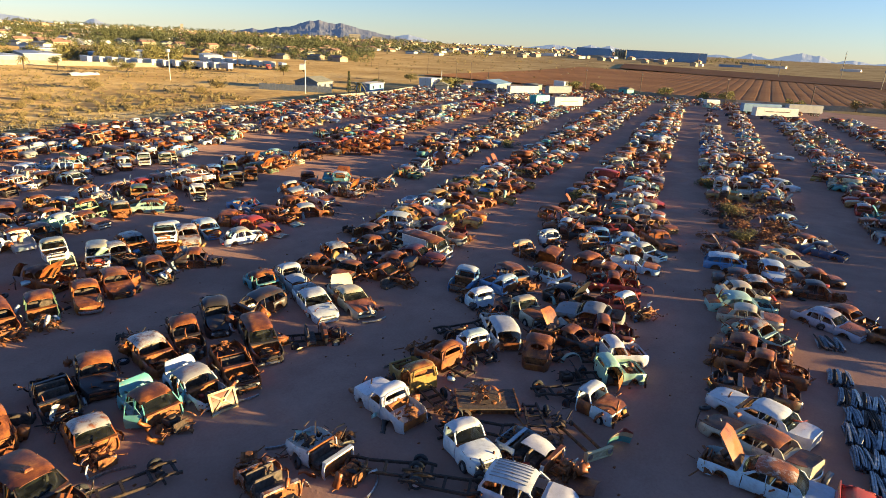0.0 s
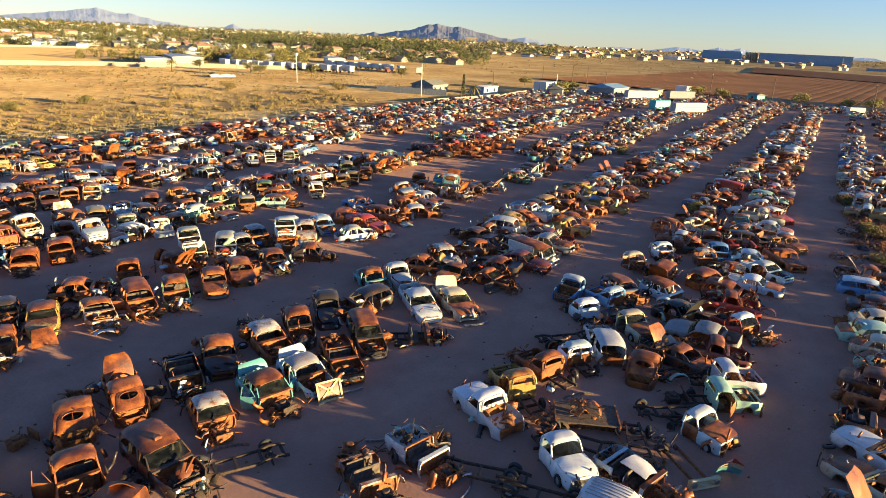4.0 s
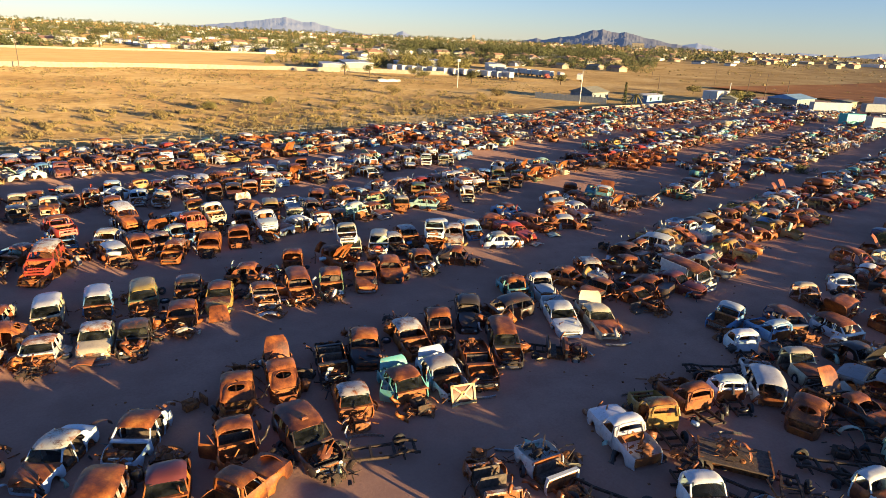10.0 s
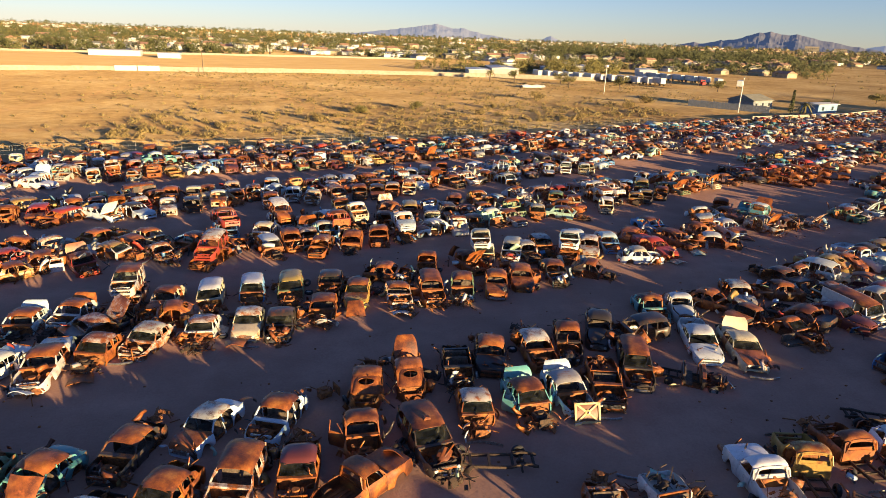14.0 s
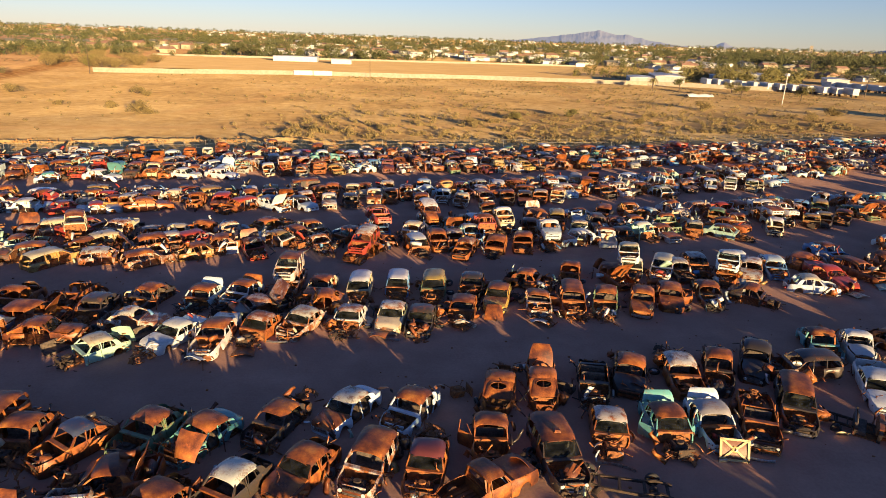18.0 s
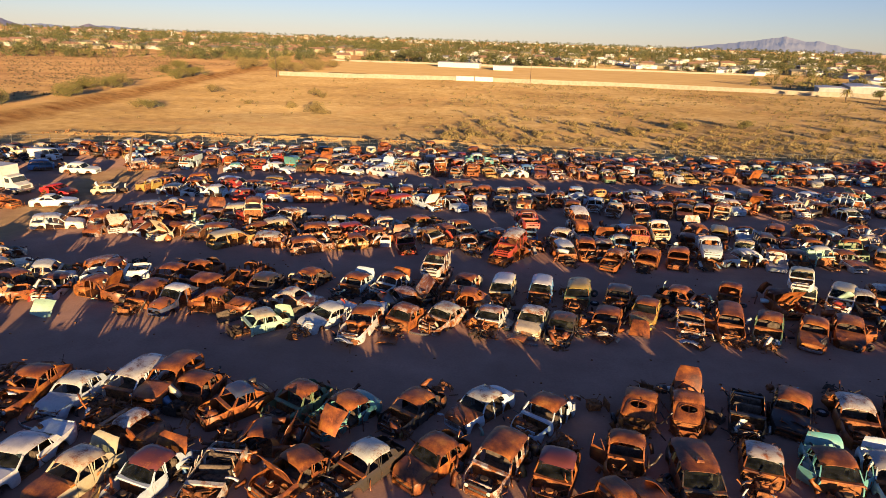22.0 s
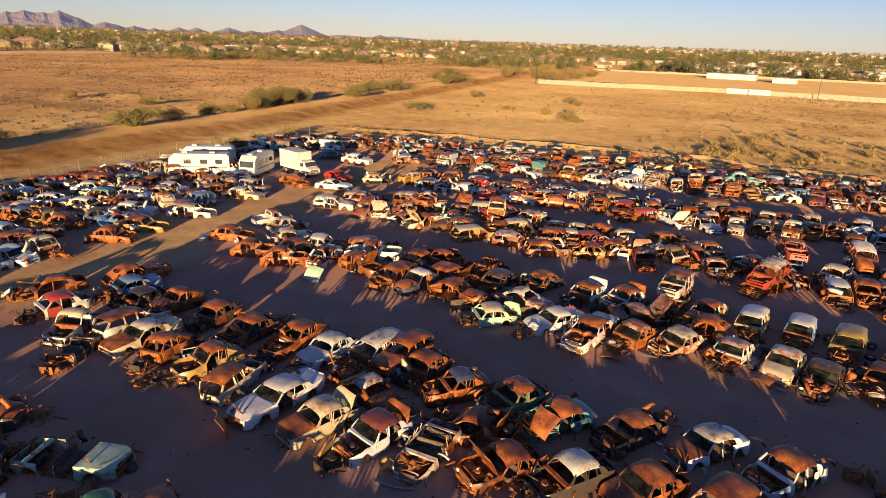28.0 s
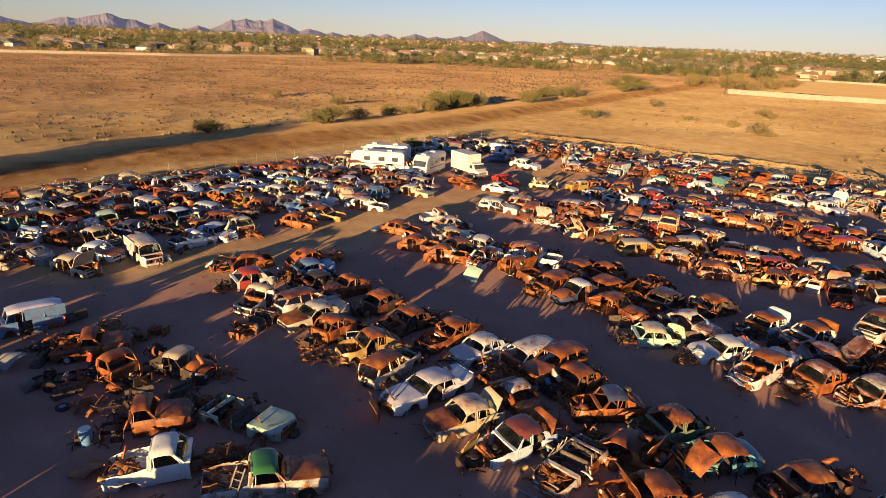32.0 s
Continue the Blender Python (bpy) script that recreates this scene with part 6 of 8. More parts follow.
def jammed_scrap():
    q, made, vs, fs, cs, base = random.Random(83), scrap_pieces(), [], [], [], 0
    dull = ["dark"] * 4 + ["black"] + ["brown"] * 4 + ["rust"] * 7 + ["orange"] * 5
    bright = ["white", "clean", "cream", "cream", "ice", "patchy", "patchy", "grey", "mint", "blue", "red", "gold"]
    for px, py, head, hl, hw in PLACED:
        away = math.hypot(px, py)
        if away < 15 or py < -34:
            continue
        c, n = math.cos(head), math.sin(head)
        for _ in range(11 if away < 62 else 7 if away < 115 else 4):
            where = q.random()
            if where < (0.5 if away < 62 else 0.4):
                u, w, up = q.choice((1, 1, 1, -1)) * hl * q.uniform(0.62, 1.12), hw * q.uniform(-0.8, 0.8), q.uniform(0.15, 0.75)
            elif where < (0.94 if away < 62 else 0.74):
                u, w, up = hl * q.uniform(-0.95, 0.95), q.choice((-1, 1)) * hw * q.uniform(1.0, 1.32), q.uniform(0.1, 0.7)
            else:
                u, w, up = hl * q.choice((-1, 1)) * q.uniform(0.35, 0.8), hw * q.uniform(-0.7, 0.7), q.uniform(0.95, 1.35)
            x, y = px + u * c - w * n, py + u * n + w * c
            if not off_aisle(x, y, 1.6):
                continue
            kind, v, f = q.choice(made[:9]) if up > 0.9 or q.random() < 0.5 else q.choice(made[9:])
            size = {"sheet": q.uniform(0.5, 1.25) if away > 48 else q.uniform(0.4, 0.85), "bar": q.uniform(0.6, 1.5), "wheel": 0.95, "block": q.uniform(0.7, 1.3)}[kind]
            m = np.array(pose(x, y, up * (1 if kind != "wheel" else 0.5) + lift(x, y), q.uniform(-75, 75), q.uniform(-75, 75), q.uniform(0, 360)))
            name = "black" if kind == "wheel" else q.choice(dull) if kind != "sheet" or q.random() < (0.72 if away < 48 else 0.5 if up < 0.9 else 0.3) else q.choice(bright)
            vs.append(size * v @ m[:3, :3].T + m[:3, 3])
            fs.append(f + base)
            cs.append(np.tile(tint(name, q), (len(v), 1)))
            base += len(v)
    coated("jammed_scrap", np.concatenate(vs), np.concatenate(fs), np.concatenate(cs), "torn panels, bent bars and old wheels jammed between the wrecks", "scrap")


jammed_scrap()


# ---- helpers for built things ----
def part(name, shape, material, parent, label="", at=None, colour=None, smooth=False):
    return child(name, shape.mesh(name, material, smooth), parent, colour, label, at)


def thing(name, x, y, heading=0.0, label="", category="", group="", z=None, kind=""):
    ob = new(name)
    ob.matrix_basis = pose(x, y, lift(x, y) if z is None else z, 0, 0, heading)
    return tagged(ob, label, category, group, kind)


BLOCK = grain_material("cream_block_wall", (0.25, 0.215, 0.165), (0.38, 0.335, 0.265), 0.8, 0.9)
STEEL = grain_material("galvanised_steel", (0.12, 0.11, 0.10), (0.24, 0.23, 0.21), 6.0, 0.6, 0.3, 0.1)
TIMBER = grain_material("grey_brown_timber", (0.06, 0.04, 0.028), (0.17, 0.12, 0.085), 5.0, 0.9)
WHITE = grain_material("chalky_white_paint", (0.50, 0.485, 0.45), (0.68, 0.665, 0.62), 1.2, 0.55, 0, 0.1)
DIRTY = grain_material("dirty_white_sheet", (0.27, 0.27, 0.26), (0.42, 0.41, 0.39), 0.6, 0.6, 0, 0.1)
GREY = grain_material("grey_painted_boards", (0.15, 0.17, 0.19), (0.26, 0.28, 0.30), 1.5, 0.8, 0, 0.2)
BLUE = grain_material("faded_blue_sheet", (0.12, 0.22, 0.36), (0.22, 0.34, 0.48), 0.5, 0.6, 0, 0.1)
TEAL = grain_material("teal_painted_steel", (0.03, 0.28, 0.28), (0.06, 0.40, 0.38), 0.8, 0.5, 0, 0.1)
REDP = grain_material("red_lorry_paint", (0.40, 0.03, 0.02), (0.55, 0.05, 0.03), 2.0, 0.4, 0, 0.1)
ROOF = grain_material("grey_shingle_roof", (0.13, 0.13, 0.10), (0.24, 0.23, 0.19), 1.0, 0.9)
TILE = grain_material("terracotta_tile_roof", (0.25, 0.135, 0.085), (0.40, 0.24, 0.16), 0.6, 0.85)
STUCCO = grain_material("tan_stucco", (0.30, 0.24, 0.16), (0.46, 0.38, 0.26), 0.4, 0.9)
PANE = grain_material("dark_window_pane", (0.02, 0.025, 0.03), (0.06, 0.07, 0.08), 1.0, 0.15, 0, 0.02)
STRIPE = grain_material("dark_trim_stripe", (0.05, 0.03, 0.04), (0.12, 0.05, 0.06), 1.0, 0.5, 0, 0.05)


def span(a, b):
    return math.hypot(b[0] - a[0], b[1] - a[1]), math.degrees(math.atan2(b[1] - a[1], b[0] - a[0]))


# ---- chain-link fence round the yard ----
POST = Shape().disc((0, 0, 1.0), "z", 0.025, 0.03, 2.0, 6).mesh("post", STEEL)


def link_fence(points, label):
    """Posts and sagging wires between two ends, a run for each stretch."""
    for a, b in zip(points, points[1:]):
        run, turn = span(a, b)
        f = thing("chain_link_fence", a[0], a[1], turn, label, "fence", "yard fence", z=0.0)
        n = max(1, round(run / 3.2))
        for k in range(n + 1):
            x, y = a[0] + (b[0] - a[0]) * k / n, a[1] + (b[1] - a[1]) * k / n
            child("post", POST, f, None, "", pose(run * k / n, 0, lift(x, y), 1.5 * math.sin(k * 2.1), 2 * math.sin(k * 1.3), 0))
        s = Shape()
        for h in (1.92, 1.3, 0.7, 0.15):
            for k in range(n):
                p, q = [(a[0] + (b[0] - a[0]) * j / n, a[1] + (b[1] - a[1]) * j / n) for j in (k, k + 1)]
                s.beam((run * k / n, 0, lift(*p) + h), (run * (k + 1) / n, 0, lift(*q) + h - 0.02), 0.022)
        for k in range(int(run / 0.35)):
            u = (k + 0.5) * 0.35
            p = (a[0] + (b[0] - a[0]) * u / run, a[1] + (b[1] - a[1]) * u / run)
            s.beam((u, 0, lift(*p) + 0.1), (u + 0.3, 0, lift(*p) + 1.9), 0.007)
        part("wire_mesh", s, STEEL, f)


link_fence([(-94, 87), (-65, 97), (-31, 107), (2, 112), (46, 121), (100, 139)], "sagging chain-link fence on thin steel posts along the sand")
link_fence([(-79, -6), (-79, 5), (-85, 25), (-90, 58), (-94, 87)], "chain-link fence on leaning steel posts beside the dirt road")


# ---- block walls ----
def block_wall(points, height, label, step=12.0, piers=True):
    for a, b in zip(points, points[1:]):
        run, turn = span(a, b)
        w = thing("block_wall", a[0], a[1], turn, label, "wall", "", z=-0.6)
        n = max(1, round(run / step))
        for k in range(n):
            s = Shape().box(run * k / n + 0.2, run * (k + 1) / n - 0.2, -0.1, 0.1, 0, height + 0.6 + 0.06 * math.sin(k * 2.7), 0.02)
            part("wall_panel", s, BLOCK, w)
            if piers:
                part("pier", Shape().box(run * k / n - 0.22, run * k / n + 0.22, -0.2, 0.2, 0, height + 0.7, 0.03), BLOCK, w)


block_wall([(-145, 303), (-60, 326), (45, 338), (130, 331), (215, 301)], 2.1, "long cream block wall behind the desert lot", 14)
block_wall([(135, 143.5), (178, 151.5), (213, 165.5)], 1.7, "low cream wall behind the last row of wrecks", 9)
block_wall([(300, 118), (297, 57), (326, 0), (332, -60)], 2.0, "grey-brown boundary wall beside the ploughed field", 12)
block_wall([(-205, 528), (-100, 545), (20, 560), (150, 575)], 1.6, "distant cream wall in front of the town", 20)
block_wall([(-575, 40), (-545, 170), (-553, 304), (-577, 490)], 2.0, "cream wall along the edge of the town", 32, False)
for k in range(2):
    g = thing("sheet_gate", -58 + k * 9.6, 325.4 + k * 1.2, 7, "white sheet-metal gate leaf in the block wall", "gate", "gate leaves", z=0)
    part("gate_leaf", Shape().box(0, 9.2, -0.32, -0.24, 0.1, 2.5, 0.02), WHITE, g)
    part("gate_frame", Shape().beam((0, -0.36, 0.2), (9.2, -0.36, 0.2), 0.08).beam((0, -0.36, 2.4), (9.2, -0.36, 2.4), 0.08), STEEL, g)


# ---- poles ----
def utility_pole(x, y, h, arms=True, label="tall weathered timber utility pole with a crossarm", lean=0.0):
    p = thing("utility_pole", x, y, 40, label, "pole", "utility poles")
    part("shaft", Shape().loft([[(r * math.cos(k * 1.047) + lean * z, r * math.sin(k * 1.047), z) for k in range(6)] for r, z in ((0.19, -0.2), (0.16, h * 0.5), (0.11, h))]), TIMBER, p)
    if arms:
        part("crossarm", Shape().box(-1.1 + lean * h, 1.1 + lean * h, -0.07, 0.07, h - 0.9, h - 0.75), TIMBER, p)
        for k in (-1, -0.3, 0.5, 1):
            part("insulator", Shape().disc((k + lean * h, 0, h - 0.68), "z", 0.04, 0.06, 0.12, 6), WHITE, p)


for x, y, h in ((248, 171, 11), (268, 176, 11), (254, 157, 10), (287, 123, 11), (286, 96, 11), (289, 60, 11), (277, 27, 11), (-141, 291, 13), (-20, 325, 11), (215, 290, 11), (330, 250, 10), (365, 330, 10), (190, 168, 10)):
    utility_pole(x, y, h)
utility_pole(-61.5, 78, 4.6, False, "short leaning timber pole among the wrecks", 0.22)


def light_pole(x, y, h, box):
    p = thing("light_pole", x, y, 30, "tall pale steel light pole", "pole", "light poles")
    part("shaft", Shape().disc((0, 0, h / 2), "z", 0.12, 0.16, h, 8), WHITE, p)
    if box:
        part("lamp_head", Shape().box(-0.9, 0.9, -0.4, 0.4, h - 0.3, h + 0.7, 0.1), WHITE, p)
    else:
        part("lamp_head", Shape().box(-0.1, 1.1, -0.15, 0.15, h - 0.1, h + 0.12, 0.05), STEEL, p)


light_pole(150, 166, 11, False)
light_pole(141, 233, 11, True)
light_pole(221, 160, 8, False)
for x, y, h in ((620, 14, 30), (800, 56, 30), (760, 110, 18), (900, 160, 18), (700, -10, 26), (980, 250, 20)):
    p = thing("steel_pylon", x, y, 20, "slim steel power pylon beyond the fields", "pylon", "pylons", z=climb(x, y))
    part("shaft", Shape().disc((0, 0, h / 2), "z", 0.18, 0.34, h, 8), STEEL, p)
    for k in (0.97, 0.88, 0.79):
        part("crossarm", Shape().beam((-3.2, 0, h * k), (3.2, 0, h * k), 0.2), STEEL, p)


# ---- boxes on wheels: trailers, containers, motorhomes ----
TYRE, RIM = shared("tyre", lambda: wheel_meshes())


def wheels(parent, places, r=1.25):
    for x, y in places:
        w = child("wheel", TYRE, parent, None, "", pose(x, y, 0.335 * r, 0, 0, 0 if y > 0 else 180) @ Matrix.Scale(r, 4))
        child("rim", RIM, w, COLOURS["grey"])


def trailer(x, y, heading, length=14.0, skin=None, label="white box semi-trailer parked on dirt", stripe=False):
    t = thing("semi_trailer", x, y, heading, label, "trailer", "parked trailers")
    part("box", Shape().box(-length / 2, length / 2, -1.28, 1.28, 1.15, 3.95, 0.06), skin or WHITE, t)
    part("chassis_beam", Shape().box(-length / 2 + 0.3, length / 2 - 0.4, -0.5, 0.5, 0.9, 1.14), DARK, t)
    part("landing_leg", Shape().box(length * 0.28, length * 0.28 + 0.2, -0.7, 0.7, 0.0, 0.9), DARK, t)
    for k in range(7):
        for side in (-1, 1):
            part("side_rib", Shape().box(-length / 2 + 0.6 + k * (length - 1.2) / 6, -length / 2 + 0.68 + k * (length - 1.2) / 6, side * 1.285 - 0.012, side * 1.285 + 0.012, 1.2, 3.85), skin or WHITE, t) if x < 260 and stripe else None
    if stripe:
        for side in (-1, 1):
            part("stripe", Shape().box(-length * 0.3, length * 0.28, side * 1.30 - 0.012, side * 1.30 + 0.012, 2.5, 2.78), STRIPE, t)
    wheels(t, [(-length / 2 + a, s) for a in (1.3, 2.6) for s in (-1.05, 1.05)], 1.45)


r = random.Random(5)
for k in range(12):
    u = k / 11
    trailer(164 + 41 * u, 347 - 60 * u, 78 + r.uniform(-3, 3), r.choice((12, 14)), label="white box semi-trailer parked in a long line")
for k in range(6):
    trailer(238 + k * 2.2, 352 - k * 9, 82 + r.uniform(-4, 4), 12, r.choice((WHITE, WHITE, BLUE)), "pale box semi-trailer beside a dirt lot")
trailer(247, 292, 60, 12)
trailer(252, 281, 45, 14, label="white box semi-trailer behind a red lorry")
lorry = thing("red_lorry", 236, 291, 250, "red long-nosed lorry tractor parked by white trailers", "lorry", z=0)
part("cabin", Shape().box(-1.4, 0.6, -1.1, 1.1, 0.9, 3.1, 0.15), REDP, lorry)
part("bonnet", Shape().box(0.6, 2.4, -0.8, 0.8, 0.8, 2.0, 0.15), REDP, lorry)
part("windshield", Shape().box(0.58, 0.63, -0.9, 0.9, 2.05, 2.75), PANE, lorry)
wheels(lorry, [(1.7, -0.95), (1.7, 0.95), (-1.6, -0.95), (-1.6, 0.95)], 1.45)
for x, y, a, n, skin, lab, st in ((237, 33, 132, 15, WHITE, "long white semi-trailer with a dark stripe beside the wrecks", True), (252, 40, 130, 14, BLUE, "faded blue semi-trailer beside a white one", False), (268, 28, 128, 13, DIRTY, "old white semi-trailer near the boundary wall", False),
                                  (233, 127, 158, 15, DIRTY, "long dirty white trailer used as a shed", False), (252, 120, 158, 13, GREY, "grey trailer used as a shed", False), (196, 90, 160, 13, DIRTY, "white and blue old coach among the wrecks", True), (296, 140, 60, 9, WHITE, "white box lorry body by the wall", False)):
    trailer(x, y, a, n, skin, lab, st)


def container(x, y, heading, length, width, h, skin, label):
    c = thing("shipping_container", x, y, heading, label, "container")
    part("shell", Shape().box(-length / 2, length / 2, -width / 2, width / 2, 0.1, h, 0.05), skin, c)
    for k in range(int(length / 0.8)):
        for side in (-1, 1):
            part("corrugation", Shape().box(-length / 2 + 0.3 + k * 0.8, -length / 2 + 0.62 + k * 0.8, side * width / 2 - 0.03, side * width / 2 + 0.03, 0.25, h - 0.15), skin, c)
    part("door_bar", Shape().box(-length / 2 - 0.05, -length / 2 + 0.01, -0.05, 0.05, 0.2, h - 0.1), STEEL, c)


container(204, 104, 165, 7, 3, 3.2, TEAL, "teal painted steel container among the wrecks")
container(228, 171, 12, 11, 6, 4.2, WHITE, "white windowless metal storage building")
container(274, 62, 140, 6, 2.5, 2.6, WHITE, "small white container near the ploughed field")


def motorhome(x, y, heading, length, label, cab):
    m = thing("motorhome", x, y, heading, label, "motorhome", "motorhomes")
    h = 3.1
    s, rings = Shape(), []
    for u, lo, hi, w in ((-length / 2, 0.7, 2.8, 1.1), (-length / 2 + 0.3, 0.55, h, 1.18), (length / 2 - 0.9, 0.55, h, 1.18), (length / 2 - 0.2, 0.55, 2.5, 1.15), (length / 2, 0.6, 1.5, 1.05)):
        rings.append([(u, -w, lo), (u, w, lo), (u, w, hi - 0.15), (u, w - 0.15, hi), (u, -w + 0.15, hi), (u, -w, hi - 0.15)])
    part("body", s.loft(rings), WHITE, m, smooth=False)
    for side in (-1, 1):
        part("stripe", Shape().box(-length / 2 + 0.3, length / 2 - 1.0, side * 1.19 - 0.012, side * 1.19 + 0.012, 1.25, 1.38), STRIPE, m)
        for k in (0, 1.3, 2.7):
            a = -length / 2 + 0.9 + k * (length - 2.6) / 3.6
            part("window", Shape().box(a, a + 0.95, side * 1.19 - 0.015, side * 1.19 + 0.015, 1.75, 2.35), PANE, m)
    part("windshield", Shape().loft([[(length / 2 - 0.22, -1.0, 2.4), (length / 2 - 0.22, 1.0, 2.4), (length / 2 - 0.16, 1.0, 2.42), (length / 2 - 0.16, -1.0, 2.42)], [(length / 2 - 0.02, -0.95, 1.62), (length / 2 - 0.02, 0.95, 1.62), (length / 2 + 0.04, 0.95, 1.62), (length / 2 + 0.04, -0.95, 1.62)]]), PANE, m)
    for k in (-0.25, 0.2):
        part("roof_vent", Shape().box(length * k, length * k + 0.7, -0.35, 0.35, h, h + 0.18, 0.05), WHITE, m)
    part("bumper", Shape().box(length / 2 - 0.05, length / 2 + 0.12, -1.05, 1.05, 0.5, 0.72, 0.04), CHROME, m)
    wheels(m, [(length / 2 - 1.6, -1.0), (length / 2 - 1.6, 1.0), (-length / 2 + 2.0, -1.0), (-length / 2 + 2.0, 1.0)])


motorhome(-75.3, 52.0, 220, 8.2, "large white motorhome with dark windows beside the fence", False)
motorhome(-79.6, 56.4, 222, 7.4, "older white motorhome parked behind another", False)
motorhome(-69.8, 57.2, 215 + 80, 6.6, "white motorhome parked end-on beside a larger one", True)
bt = thing("box_truck", -65.6, 61.6, -8, "white box truck with a plain cargo body", "truck")
part("cargo_box", Shape().box(-3.6, 0.9, -1.15, 1.15, 0.85, 3.35, 0.04), WHITE, bt)
part("cab", Shape().loft([[(x, -w, 0.6), (x, w, 0.6), (x, w, t - 0.1), (x, w - 0.12, t), (x, -w + 0.12, t), (x, -w, t - 0.1)] for x, w, t in ((0.95, 1.0, 2.2), (1.9, 1.0, 2.15), (2.3, 0.98, 1.45), (3.1, 0.92, 1.2))]), WHITE, bt)
part("windshield", Shape().beam((2.0, 0, 2.02), (2.34, 0, 1.48), 1.7, 0.03), PANE, bt)
part("grille", Shape().box(3.1, 3.14, -0.6, 0.6, 0.75, 1.1), STEEL, bt)
part("bumper", Shape().box(3.1, 3.25, -0.95, 0.95, 0.5, 0.7, 0.03), CHROME, bt)
for side in (-1, 1):
    part("headlight", Shape().box(3.1, 3.15, side * 0.75 - 0.1, side * 0.75 + 0.1, 0.8, 1.02), LAMP, bt)
    part("door_window", Shape().box(1.15, 1.85, side * 1.005 - 0.012, side * 1.005 + 0.012, 1.45, 1.95), PANE, bt)
wheels(bt, [(2.3, -0.85), (2.3, 0.85), (-2.4, -0.9), (-2.4, 0.9)])


# ---- houses and sheds ----
def house(x, y, heading, w, d, h, rise, wall, roof, label, category="house", windows=3, group=""):
    o = thing("house", x, y, heading, label, category, group, z=climb(x, y))
    part("wall", Shape().box(-w / 2, w / 2, -d / 2, d / 2, -0.3, h), wall, o)
    e = 0.45
    s = Shape().loft([[(-w / 2 - e, -d / 2 - e, h - 0.02), (-w / 2 - e, d / 2 + e, h - 0.02), (-w / 2 - e, d / 2 + e, h + 0.14), (-w / 2 - e + (rise * 0.6), 0, h + rise), (-w / 2 - e, -d / 2 - e, h + 0.14)],
                      [(w / 2 + e, -d / 2 - e, h - 0.02), (w / 2 + e, d / 2 + e, h - 0.02), (w / 2 + e, d / 2 + e, h + 0.14), (w / 2 + e - (rise * 0.6), 0, h + rise), (w / 2 + e, -d / 2 - e, h + 0.14)]])
    part("roof", s, roof, o)
    for side in (-1, 1):
        for k in range(windows):
            a = -w / 2 + (k + 0.5) * w / windows
            part("window", Shape().box(a - 0.6, a + 0.6, side * d / 2 - 0.03, side * d / 2 + 0.03, 0.95, 2.1), PANE, o)
    return o


house(168, 181, 20, 13, 9, 2.9, 1.9, GREY, ROOF, "grey-green roofed house behind a board fence")
house(186, 169, 15, 12, 6, 2.8, 0.5, BLUE, WHITE, "pale blue flat-roofed building by a palm", windows=2)
house(243, 148, 10, 17, 11, 3.4, 1.6, GREY, BLUE, "weathered workshop with a blue metal roof", "workshop")
house(262, 138, 14, 9, 7, 3.0, 0.6, STUCCO, ROOF, "tan lean-to workshop among the wrecks", "workshop", 2)
house(212, 153, 30, 6, 5, 2.8, 1.2, GREY, ROOF, "small grey shed behind the wrecks", "shed", 1)
house(222, 148, 20, 4, 3, 2.6, 0.3, WHITE, WHITE, "small white shed with a flat roof", "shed", 1)
house(296, 106, 60, 6, 4, 2.8, 0.8, TEAL, ROOF, "small green shed by the boundary wall", "shed", 1)
house(-85, 489, 0, 32, 10, 4.0, 0.6, WHITE, WHITE, "long low white storage building in an empty lot", "building", 0)
house(-49, 468, 0, 14, 8, 3.6, 0.5, WHITE, WHITE, "low white building in an empty lot", "building", 0)
house(152, 375, 75, 44, 16, 3.8, 0.7, DIRTY, WHITE, "long white industrial building", "building", 0)
house(196, 392, 72, 40, 12, 3.6, 0.5, BLUE, WHITE, "long pale blue industrial building with a white roof", "building", 0)
house(236, 430, 66, 46, 16, 4.0, 0.6, GREY, WHITE, "long grey industrial building with a white roof", "building", 0)
house(180, 438, 74, 36, 18, 4.2, 0.6, DIRTY, WHITE, "broad white industrial building", "building", 0)
house(274, 400, 62, 34, 12, 3.6, 0.5, WHITE, WHITE, "long white storage building", "building", 0)
house(128, 352, 76, 26, 12, 3.4, 0.5, DIRTY, WHITE, "low white building behind the sand lot", "building", 0)
house(215, 420, 70, 30, 18, 5.0, 0.8, STUCCO, WHITE, "pale industrial building with a white roof", "building", 0)
bf = thing("board_fence", 147, 187, -58, "grey vertical board fence round a house", "fence")
for k in range(26):
    part("board", Shape().box(k * 1.02, k * 1.02 + 0.98, -0.03, 0.03, 0, 2.2 + 0.1 * math.sin(k * 1.7)), GREY, bf)
tarp = thing("tarpaulin_heap", 122, 262, 10, "long heap under a dusty white tarpaulin", "tarpaulin")
part("cover", plate(-6, 6, -1.6, 1.6, lambda x, v: 1.2 * (1 - abs(v) ** 2) * (0.6 + 0.4 * abs(math.sin(x * 0.55 + 0.4))) + 0.05, 0.04, 16, 8).dent(0.15, 0.7, 4), WHITE, tarp, smooth=True)


# ---- plants ----
def leaf_material(name, dark, light):
    m, t, p = mat(name, 0.75)
    geo = t.nodes.new("ShaderNodeNewGeometry")
    t.links.new(ramp(t, geo.outputs["Random Per Island"], (0.0, dark), (1.0, light)), p.inputs["Base Color"])
    return m


